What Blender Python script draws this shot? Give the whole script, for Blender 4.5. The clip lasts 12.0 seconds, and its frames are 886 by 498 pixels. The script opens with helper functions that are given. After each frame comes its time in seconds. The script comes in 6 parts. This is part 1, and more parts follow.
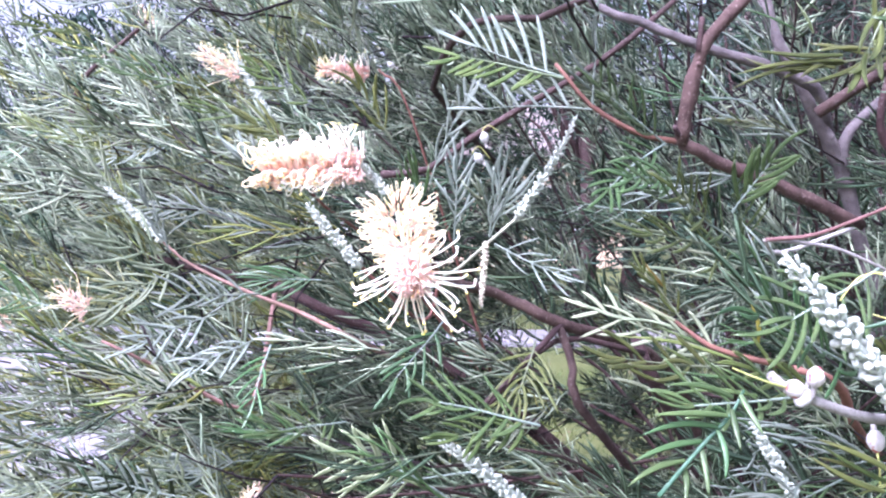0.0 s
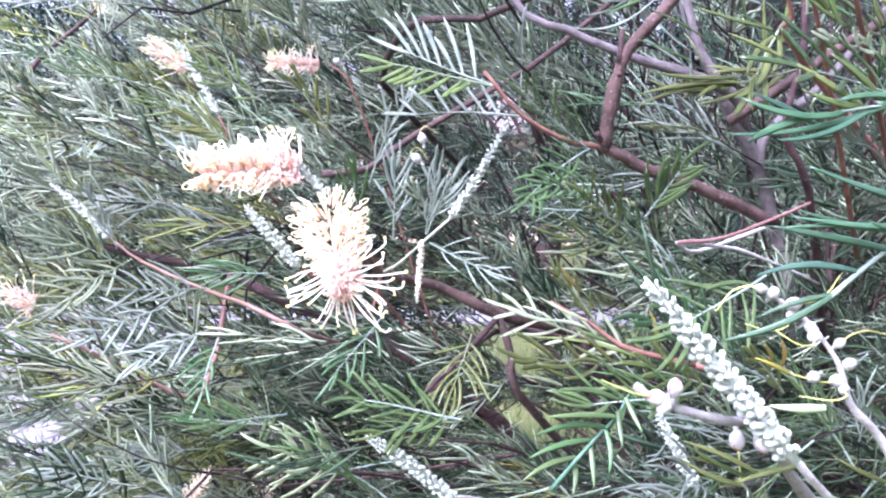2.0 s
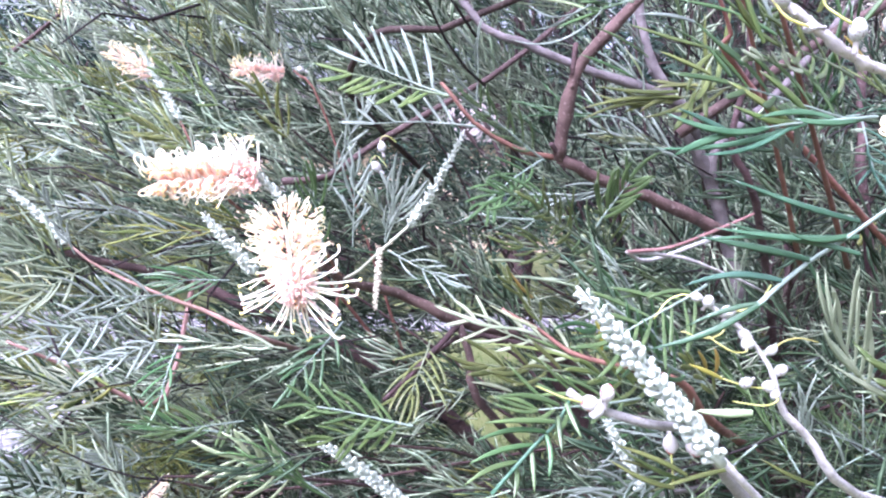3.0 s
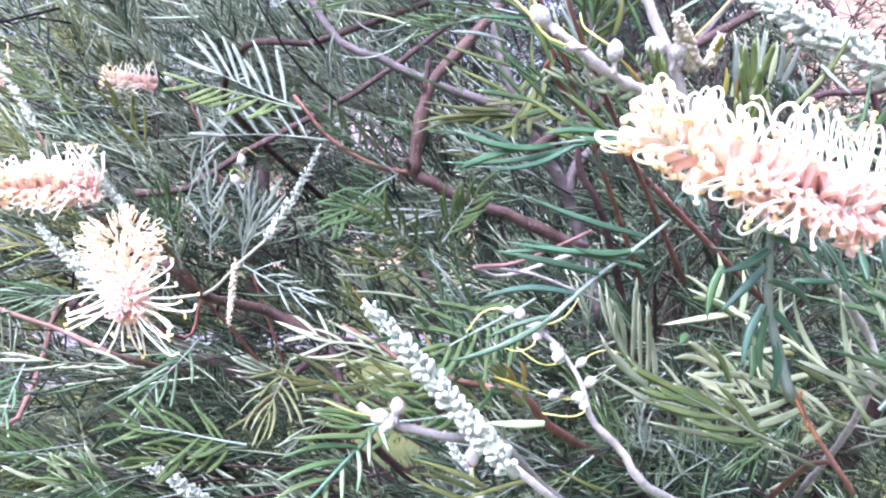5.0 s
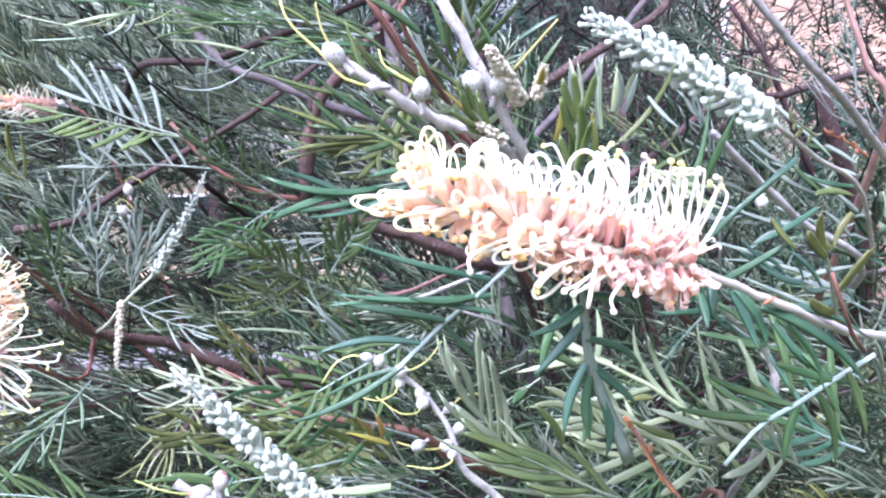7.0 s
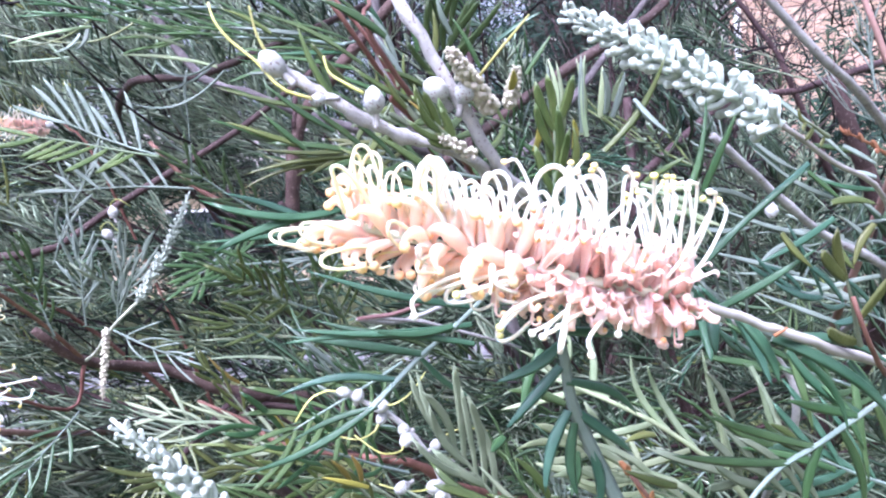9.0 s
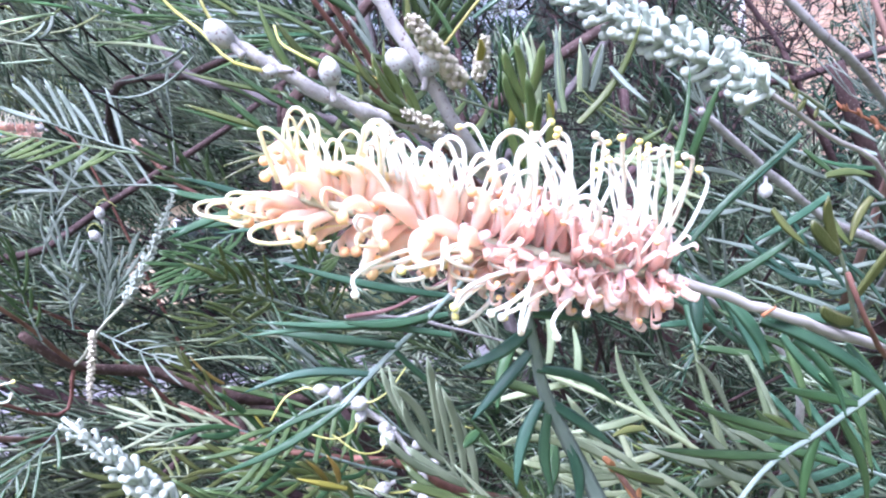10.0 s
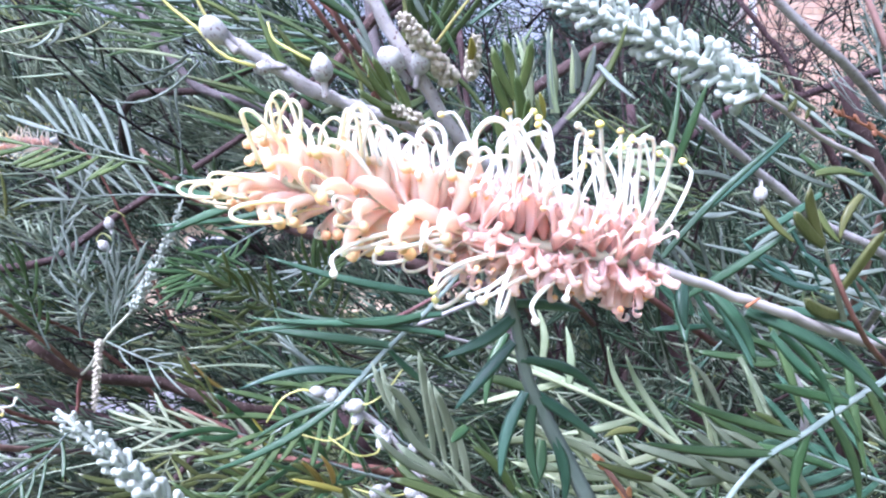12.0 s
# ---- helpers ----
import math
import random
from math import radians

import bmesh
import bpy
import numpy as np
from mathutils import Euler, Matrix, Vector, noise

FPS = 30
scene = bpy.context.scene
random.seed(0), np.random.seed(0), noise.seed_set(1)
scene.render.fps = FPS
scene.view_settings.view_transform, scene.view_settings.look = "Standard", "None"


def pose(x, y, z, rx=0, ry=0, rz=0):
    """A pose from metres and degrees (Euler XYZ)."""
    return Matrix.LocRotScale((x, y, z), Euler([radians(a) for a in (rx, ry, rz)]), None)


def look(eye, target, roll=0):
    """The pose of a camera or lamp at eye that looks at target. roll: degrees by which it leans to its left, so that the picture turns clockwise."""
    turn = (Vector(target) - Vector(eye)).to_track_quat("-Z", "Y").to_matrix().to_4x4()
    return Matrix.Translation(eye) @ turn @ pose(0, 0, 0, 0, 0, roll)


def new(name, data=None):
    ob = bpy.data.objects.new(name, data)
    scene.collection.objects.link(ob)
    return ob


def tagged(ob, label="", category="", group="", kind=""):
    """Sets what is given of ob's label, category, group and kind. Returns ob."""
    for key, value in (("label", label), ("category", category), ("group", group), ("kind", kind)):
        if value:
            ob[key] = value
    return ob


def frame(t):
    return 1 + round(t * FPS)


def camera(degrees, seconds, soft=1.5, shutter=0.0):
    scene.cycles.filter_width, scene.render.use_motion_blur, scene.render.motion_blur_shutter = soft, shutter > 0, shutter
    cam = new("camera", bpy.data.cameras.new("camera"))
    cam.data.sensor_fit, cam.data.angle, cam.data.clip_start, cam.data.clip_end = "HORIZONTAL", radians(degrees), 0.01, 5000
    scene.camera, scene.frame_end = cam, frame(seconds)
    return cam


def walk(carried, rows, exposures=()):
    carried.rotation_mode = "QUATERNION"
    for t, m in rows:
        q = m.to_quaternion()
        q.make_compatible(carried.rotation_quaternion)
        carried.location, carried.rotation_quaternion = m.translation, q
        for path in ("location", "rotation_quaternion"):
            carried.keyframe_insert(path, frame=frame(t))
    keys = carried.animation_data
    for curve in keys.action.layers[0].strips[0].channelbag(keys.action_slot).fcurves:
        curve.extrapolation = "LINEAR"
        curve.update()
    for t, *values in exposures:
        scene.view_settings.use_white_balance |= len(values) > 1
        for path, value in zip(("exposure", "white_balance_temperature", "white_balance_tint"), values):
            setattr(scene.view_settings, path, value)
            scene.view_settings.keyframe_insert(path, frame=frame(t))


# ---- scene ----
cam = camera(61.7, 12.0, soft=2.2)
PATH = [
    (0, (0.046, 0.04, 1.282), (-0.04, 2.036, 1.203), 0.2),
    (0.5, (0.058, 0.028, 1.293), (0.002, 2.024, 1.178), 0.2),
    (1, (0.069, 0.02, 1.3), (0.021, 2.015, 1.167), 0.2),
    (1.5, (0.079, 0.015, 1.307), (0.048, 2.01, 1.161), 0.0),
    (2, (0.087, 0.007, 1.31), (0.08, 2.001, 1.167), 0.2),
    (2.5, (0.095, 0.0, 1.311), (0.126, 1.996, 1.177), 0.6),
    (3, (0.107, -0.003, 1.312), (0.168, 1.992, 1.188), 0.6),
    (3.2, (0.116, -0.003, 1.312), (0.205, 1.992, 1.192), 0.5),
    (4.8, (0.176, -0.004, 1.316), (0.408, 1.98, 1.21), 1.1),
    (5, (0.18, -0.006, 1.31), (0.456, 1.974, 1.237), 1.2),
    (5.5, (0.205, -0.004, 1.329), (0.491, 1.973, 1.232), -0.6),
    (6, (0.225, 0.0, 1.329), (0.55, 1.971, 1.233), -0.7),
    (6.5, (0.242, 0.008, 1.335), (0.609, 1.973, 1.254), -0.8),
    (7, (0.259, 0.017, 1.336), (0.628, 1.981, 1.265), -1.1),
    (7.2, (0.266, 0.023, 1.336), (0.621, 1.99, 1.261), -1.7),
    (8.8, (0.29, 0.05, 1.343), (0.601, 2.025, 1.297), -2.7),
    (9, (0.289, 0.053, 1.343), (0.612, 2.026, 1.293), -2.8),
    (9.5, (0.298, 0.064, 1.341), (0.603, 2.04, 1.293), -3.4),
    (10, (0.308, 0.07, 1.333), (0.61, 2.046, 1.295), -3.7),
    (10.5, (0.314, 0.077, 1.33), (0.597, 2.057, 1.302), -3.4),
    (11, (0.316, 0.078, 1.322), (0.589, 2.059, 1.316), -3.1),
    (11.5, (0.314, 0.073, 1.322), (0.588, 2.054, 1.341), -3.0),
    (12, (0.316, 0.066, 1.322), (0.587, 2.047, 1.344), -3.3),
]
walk(cam, [(t, look(eye, target, roll)) for t, eye, target, roll in PATH],
     exposures=((0, 1.60, 5350, 37), (3, 1.74, 5350, 35), (5.5, 1.60, 5350, 36), (7, 1.36, 5250, 32), (9, 1.26, 5200, 31), (12, 1.06, 5100, 30)))

# ---- light: a bright, thinly overcast afternoon ----
world = bpy.data.worlds.new("sky")
scene.world = world
world.use_nodes = True
wn = world.node_tree.nodes
sky = wn.new("ShaderNodeTexSky")
sky.sky_type = "NISHITA"
sky.sun_disc = False
sky.sun_elevation, sky.sun_rotation = radians(51), radians(217)
sky.air_density, sky.dust_density, sky.ozone_density = 1.0, 7.0, 0.6
wn["Background"].inputs["Strength"].default_value = 0.15
thin_cloud = wn.new("ShaderNodeHueSaturation")
thin_cloud.inputs["Saturation"].default_value = 0.3
world.node_tree.links.new(sky.outputs["Color"], thin_cloud.inputs["Color"])
world.node_tree.links.new(thin_cloud.outputs["Color"], wn["Background"].inputs["Color"])
sun = new("sun", bpy.data.lights.new("sun", "SUN"))
sun.data.energy, sun.data.angle, sun.data.color = 2.8, radians(30), (1.0, 0.95, 0.88)
sun.matrix_world = look((0, 0, 0), (0.38, 0.50, -0.78))

# ---- materials ----
def ramp(nt, fac, stops):
    node = nt.nodes.new("ShaderNodeValToRGB")
    while len(node.color_ramp.elements) < len(stops):
        node.color_ramp.elements.new(0.5)
    for e, (pos, col) in zip(node.color_ramp.elements, stops):
        e.position, e.color = pos, (*col, 1)
    nt.links.new(fac, node.inputs[0])
    return node.outputs["Color"]


def noise_fac(nt, scale, detail=4, stretch=(1, 1, 1)):
    co = nt.nodes.new("ShaderNodeTexCoord")
    mp = nt.nodes.new("ShaderNodeMapping")
    mp.inputs["Scale"].default_value = stretch
    tx = nt.nodes.new("ShaderNodeTexNoise")
    tx.inputs["Scale"].default_value, tx.inputs["Detail"].default_value = scale, detail
    nt.links.new(co.outputs["Object"], mp.inputs[0])
    nt.links.new(mp.outputs[0], tx.inputs["Vector"])
    return tx.outputs["Fac"]


def surface(name, dark, light, rough=0.6, scale=60, bump=0.3, bump_scale=400, depth=0.0004, sheer=0.0, vary=0.3, hue=0.02,
            islands=False, speck=None, gloss=0.4, stretch=(1, 1, 1), along=None, speck_at=0.62, flesh=0.0):
    """A procedural surface: two tones mixed by coarse noise, varied from piece to piece, with fine relief."""
    m = bpy.data.materials.new(name)
    m.use_nodes = True
    nt = m.node_tree
    p = nt.nodes["Principled BSDF"]
    link = nt.links.new
    col = ramp(nt, noise_fac(nt, scale, 5, stretch), ((0.32, dark), (0.68, light)))
    if along:
        co = nt.nodes.new("ShaderNodeTexCoord")
        sep = nt.nodes.new("ShaderNodeSeparateXYZ")
        rng = nt.nodes.new("ShaderNodeMapRange")
        rng.inputs["From Max"].default_value = along[0]
        mix = nt.nodes.new("ShaderNodeMixRGB")
        link(co.outputs["Object"], sep.inputs[0])
        link(sep.outputs["Z"], rng.inputs["Value"])
        link(rng.outputs[0], mix.inputs[0])
        link(col, mix.inputs[1])
        mix.inputs[2].default_value = (*along[1], 1)
        col = mix.outputs[0]
    if speck:
        mix = nt.nodes.new("ShaderNodeMixRGB")
        link(ramp(nt, noise_fac(nt, scale * 6, 2), ((speck_at, (0, 0, 0)), (speck_at + 0.07, (1, 1, 1)))), mix.inputs[0])
        link(col, mix.inputs[1])
        mix.inputs[2].default_value = (*speck, 1)
        col = mix.outputs[0]
    if islands:
        rnd = nt.nodes.new("ShaderNodeNewGeometry").outputs["Random Per Island"]
    else:
        rnd = nt.nodes.new("ShaderNodeObjectInfo").outputs["Random"]
    hsv = nt.nodes.new("ShaderNodeHueSaturation")
    for socket, low, high in (("Value", 1 - vary, 1 + vary), ("Hue", 0.5 - hue, 0.5 + hue)):
        rng = nt.nodes.new("ShaderNodeMapRange")
        rng.inputs["To Min"].default_value, rng.inputs["To Max"].default_value = low, high
        if socket == "Hue":
            mul = nt.nodes.new("ShaderNodeMath")
            mul.operation = "MULTIPLY"
            mul.inputs[1].default_value = 7.31
            fr = nt.nodes.new("ShaderNodeMath")
            fr.operation = "FRACT"
            link(rnd, mul.inputs[0])
            link(mul.outputs[0], fr.inputs[0])
            link(fr.outputs[0], rng.inputs["Value"])
        else:
            link(rnd, rng.inputs["Value"])
        link(rng.outputs[0], hsv.inputs[socket])
    link(col, hsv.inputs["Color"])
    col = hsv.outputs[0]
    link(col, p.inputs["Base Color"])
    p.inputs["Roughness"].default_value = rough
    p.inputs["Specular IOR Level"].default_value = gloss
    if flesh:
        p.inputs["Subsurface Weight"].default_value = flesh
        p.inputs["Subsurface Radius"].default_value = (1.0, 0.6, 0.5)
        p.inputs["Subsurface Scale"].default_value = 0.006
    if bump:
        b = nt.nodes.new("ShaderNodeBump")
        b.inputs["Strength"].default_value, b.inputs["Distance"].default_value = bump, depth
        link(noise_fac(nt, bump_scale, 3, stretch), b.inputs["Height"])
        link(b.outputs[0], p.inputs["Normal"])
    if sheer:
        tr = nt.nodes.new("ShaderNodeBsdfTranslucent")
        link(col, tr.inputs["Color"])
        mx = nt.nodes.new("ShaderNodeMixShader")
        mx.inputs[0].default_value = sheer
        link(p.outputs[0], mx.inputs[1])
        link(tr.outputs[0], mx.inputs[2])
        link(mx.outputs[0], nt.nodes["Material Output"].inputs["Surface"])
    return m


LEAF = dict(rough=0.32, gloss=0.55, scale=170, bump=0.45, bump_scale=900, depth=0.0006, sheer=0.2, stretch=(0.22, 1, 1), hue=0.03)
M_GREEN = surface("leaf_green", (0.043, 0.096, 0.035), (0.088, 0.155, 0.056), **LEAF)
M_BLUE = surface("leaf_blue_green", (0.034, 0.100, 0.054), (0.080, 0.172, 0.104), **LEAF)
M_OLIVE = surface("leaf_olive", (0.072, 0.108, 0.030), (0.150, 0.184, 0.058), **LEAF)
M_SILVER = surface("leaf_silver_underside", (0.153, 0.203, 0.162), (0.279, 0.333, 0.284), rough=0.7, scale=45, bump=0.2, bump_scale=900, sheer=0.15)
M_PALE = surface("leaf_pale_new", (0.30, 0.39, 0.21), (0.47, 0.55, 0.35), rough=0.6, scale=45, bump=0.2, bump_scale=900, sheer=0.3)
M_YOUNG = surface("leaf_young", (0.16, 0.21, 0.125), (0.28, 0.33, 0.215), rough=0.6, scale=45, bump=0.2, bump_scale=900, sheer=0.2)
M_RIB = surface("leaf_midrib", (0.19, 0.26, 0.22), (0.31, 0.385, 0.335), rough=0.45, scale=60, bump=0.2, bump_scale=900, sheer=0.1)
M_GOLD = surface("leaf_yellowing", (0.20, 0.17, 0.035), (0.34, 0.27, 0.06), **LEAF)
M_DEAD = surface("leaf_dry", (0.26, 0.105, 0.05), (0.42, 0.19, 0.10), rough=0.8, scale=60)
MASS = dict(rough=0.55, scale=12, bump=0, sheer=0.09, islands=True, vary=0.6, hue=0.03, gloss=0.2)
M_MASS = surface("foliage_green", (0.028, 0.053, 0.031), (0.064, 0.100, 0.055), **MASS)
M_MASS_SILVER = surface("foliage_silver", (0.183, 0.238, 0.152), (0.342, 0.409, 0.299), **MASS)
M_MASS_OLIVE = surface("foliage_olive", (0.113, 0.146, 0.039), (0.212, 0.231, 0.072), **MASS)
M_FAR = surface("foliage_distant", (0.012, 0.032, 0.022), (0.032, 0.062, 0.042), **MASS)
# M_BARK is darkened for limbs in inner shade; M_BARK_RED keeps the lighter tone
M_BARK = surface("bark_red_brown", (0.032, 0.017, 0.017), (0.075, 0.044, 0.043), rough=0.8, scale=50, bump=0.8, bump_scale=260, depth=0.002, speck=(0.14, 0.11, 0.11), vary=0.2)
M_BARK_RED = surface("bark_red", (0.055, 0.034, 0.032), (0.118, 0.075, 0.070), rough=0.8, scale=50, bump=0.8, bump_scale=260, depth=0.002, speck=(0.20, 0.15, 0.14), vary=0.1, gloss=0.2)
M_BARK_GREY = surface("bark_grey", (0.085, 0.072, 0.077), (0.19, 0.168, 0.174), rough=0.85, scale=60, bump=0.8, bump_scale=300, depth=0.002, speck=(0.12, 0.09, 0.08), vary=0.2)
# purplish brown taken nearly to black: the crown's inner shade is in the colour
M_BRUSH = surface("twig_purple_brown_darkened", (0.016, 0.012, 0.014), (0.042, 0.031, 0.035), rough=0.85, scale=50, bump=0.5, bump_scale=300, depth=0.001, speck=(0.09, 0.07, 0.08), vary=0.3, gloss=0.2)
M_TWIG = surface("twig_orange_brown", (0.125, 0.06, 0.042), (0.225, 0.118, 0.082), rough=0.7, scale=70, bump=0.4, bump_scale=500, vary=0.25)
M_TWIG_PINK = surface("twig_pinkish", (0.20, 0.11, 0.095), (0.34, 0.20, 0.18), rough=0.7, scale=60, bump=0.4, bump_scale=500)
M_TWIG_GREY = surface("twig_grey_felted", (0.265, 0.260, 0.250), (0.430, 0.422, 0.405), rough=0.9, scale=120, bump=0.6, bump_scale=700, depth=0.0008, speck=(0.17, 0.13, 0.12), gloss=0.15)
M_STALK = surface("flower_stalk", (0.312, 0.295, 0.267), (0.426, 0.402, 0.369), rough=0.85, scale=80, bump=0.3, bump_scale=900)
M_RACHIS = surface("flower_axis", (0.45, 0.50, 0.36), (0.62, 0.66, 0.52), rough=0.9, scale=120, bump=0.4, bump_scale=900)
M_PERIANTH = surface("petal_pink", (0.99, 0.73, 0.655), (0.99, 0.88, 0.83), rough=0.5, scale=160, bump=0.15, bump_scale=900, sheer=0.58, flesh=0.6, vary=0.12, hue=0.012, along=(0.026, (0.99, 0.85, 0.75)))
M_PERIANTH_PALE = surface("petal_cream_pink", (0.97, 0.71, 0.615), (0.98, 0.87, 0.77), rough=0.5, scale=160, bump=0.15, bump_scale=900, sheer=0.58, flesh=0.6, vary=0.08, hue=0.012, along=(0.026, (0.95, 0.82, 0.58)))
M_LIMB = surface("petal_limb_orange", (0.92, 0.60, 0.25), (0.95, 0.74, 0.42), rough=0.5, scale=200, bump=0.15, sheer=0.3, vary=0.12)
M_STYLE = surface("style_cream", (0.92, 0.82, 0.61), (0.93, 0.87, 0.71), rough=0.4, scale=160, bump=0.1, sheer=0.15, flesh=0.6, vary=0.06, hue=0.01)
M_STYLE_YELLOW = surface("style_yellow", (0.95, 0.79, 0.40), (0.96, 0.87, 0.54), rough=0.4, scale=160, bump=0.1, sheer=0.15, flesh=0.6, vary=0.08)
M_STIGMA = surface("stigma_yellow", (0.86, 0.74, 0.16), (0.93, 0.86, 0.36), rough=0.5, scale=300, bump=0.3)
M_BUD = surface("bud_felt_pale_green", (0.410, 0.476, 0.402), (0.558, 0.615, 0.541), rough=0.95, scale=220, bump=0.5, bump_scale=1500, sheer=0.1, vary=0.1)
M_BUD_DULL = surface("bud_felt_beige", (0.40, 0.38, 0.28), (0.55, 0.52, 0.42), rough=0.95, scale=220, bump=0.5, bump_scale=1500, vary=0.12)
M_POD = surface("pod_felt", (0.34, 0.355, 0.335), (0.53, 0.545, 0.52), rough=0.95, scale=130, bump=0.5, bump_scale=1200, speck=(0.19, 0.13, 0.13), speck_at=0.59, vary=0.1, gloss=0.15)
M_POD_RED = surface("pod_felt_red", (0.33, 0.32, 0.30), (0.48, 0.465, 0.44), rough=0.9, scale=45, speck=(0.34, 0.09, 0.10), speck_at=0.585, bump=0.5, bump_scale=1200, vary=0.1)
M_TAIL = surface("pod_tail", (0.48, 0.52, 0.14), (0.66, 0.67, 0.25), rough=0.5, scale=120, bump=0.1, sheer=0.2)
M_GRASS = surface("grass", (0.046, 0.074, 0.019), (0.099, 0.124, 0.037), rough=0.9, scale=1.3, bump=0.8, bump_scale=60, depth=0.03, vary=0.05, speck=(0.15, 0.13, 0.07))
M_BLADE = surface("grass_blade", (0.048, 0.084, 0.018), (0.108, 0.150, 0.036), rough=0.6, scale=2, bump=0, islands=True, vary=0.3, sheer=0.2)
M_CONCRETE = surface("concrete_pavement", (0.168, 0.164, 0.182), (0.231, 0.227, 0.245), rough=0.9, scale=2.5, bump=0.4, bump_scale=90, depth=0.004, speck=(0.3, 0.29, 0.29), vary=0.02, hue=0.0)
M_BRICK = surface("brick_salmon", (0.48, 0.31, 0.22), (0.62, 0.44, 0.33), rough=0.9, scale=9, bump=0.5, bump_scale=80, depth=0.003, islands=True, vary=0.2, hue=0.012)
M_MORTAR = surface("mortar", (0.42, 0.38, 0.34), (0.52, 0.47, 0.43), rough=0.95, scale=20, bump=0.4, vary=0.02)
M_ROOF = surface("roof_tile", (0.17, 0.15, 0.14), (0.25, 0.22, 0.20), rough=0.8, scale=4, bump=0.4, bump_scale=40, islands=True)
M_WHITE = surface("white_paint", (0.74, 0.74, 0.73), (0.82, 0.82, 0.81), rough=0.5, scale=6, bump=0.1, vary=0.03, hue=0.0)
M_SAND = surface("render_sand", (0.50, 0.38, 0.27), (0.60, 0.48, 0.35), rough=0.95, scale=3, bump=0.4, bump_scale=60, depth=0.004, vary=0.03)
M_GLASS = surface("window_glass", (0.03, 0.035, 0.04), (0.05, 0.055, 0.06), rough=0.05, scale=1, bump=0, vary=0.02, gloss=0.8)
M_LITTER = surface("leaf_litter", (0.055, 0.042, 0.030), (0.135, 0.100, 0.070), rough=0.95, scale=14, bump=0.8, bump_scale=60, depth=0.02, vary=0.1)


# ---- mesh helpers ----
def mesh_of(name, bm, *materials, smooth=True):
    me = bpy.data.meshes.new(name)
    bmesh.ops.recalc_face_normals(bm, faces=bm.faces)
    bm.to_mesh(me)
    bm.free()
    for m in materials:
        me.materials.append(m)
    if smooth:
        me.shade_smooth()
    return me


def part(name, data, parent, m=None, label=""):
    """One mesh object under a thing or part."""
    ob = new(name, data)
    ob.parent = parent
    if m is not None:
        ob.matrix_basis = m
    if label:
        tagged(ob, label)
    return ob


def spline(points, n):
    """n + 1 places along a smooth line through the points."""
    pts = [Vector(p) for p in points]
    ext = [pts[0] * 2 - pts[1], *pts, pts[-1] * 2 - pts[-2]]
    out = []
    for k in range(n + 1):
        u = k / n * (len(pts) - 1)
        i = min(int(u), len(pts) - 2)
        f = u - i
        a, b, c, d = ext[i:i + 4]
        out.append(0.5 * (2 * b + (c - a) * f + (2 * a - 5 * b + 4 * c - d) * f * f + (3 * b - a - 3 * c + d) * f ** 3))
    return out


def tube(bm, pts, radii, sides=6, mat=0, rough=0.0, rng=random):
    """A closed tube along places, with a radius at each."""
    rings = []
    side = None
    for i, p in enumerate(pts):
        d = (pts[min(i + 1, len(pts) - 1)] - pts[max(i - 1, 0)]).normalized()
        if side is None:
            side = d.orthogonal().normalized()
        side = (side - d * side.dot(d)).normalized()
        up = d.cross(side)
        r = radii[i] if hasattr(radii, "__len__") else radii
        ring = []
        for k in range(sides):
            a = 2 * math.pi * k / sides
            rr = r * (1 + rng.uniform(-rough, rough))
            ring.append(bm.verts.new(p + (side * math.cos(a) + up * math.sin(a)) * rr))
        rings.append(ring)
    for a, b in zip(rings, rings[1:]):
        for k in range(sides):
            f = bm.faces.new((a[k], a[(k + 1) % sides], b[(k + 1) % sides], b[k]))
            f.material_index = mat
    bm.faces.new(rings[0][::-1]).material_index = mat
    bm.faces.new(rings[-1]).material_index = mat


def ball(bm, centre, size, mat=0, segments=7, rings=5, turn=None):
    m = Matrix.Translation(centre) @ (turn.to_4x4() if turn else Matrix.Identity(4)) @ Matrix.Diagonal((*size, 1))
    made = bmesh.ops.create_uvsphere(bm, u_segments=segments, v_segments=rings, radius=1, matrix=m)
    for v in made["verts"]:
        for f in v.link_faces:
            f.material_index = mat


def basis(x, z):
    """A turn whose x axis lies along x, and whose z axis leans towards z."""
    x = Vector(x).normalized()
    y = Vector(z).cross(x)
    if y.length < 1e-5:
        y = x.orthogonal()
    y.normalize()
    return Matrix((x, y, x.cross(y))).transposed()


def at(place, turn, scale=1.0):
    return Matrix.Translation(place) @ turn.to_4x4() @ Matrix.Diagonal((scale, scale, scale, 1))


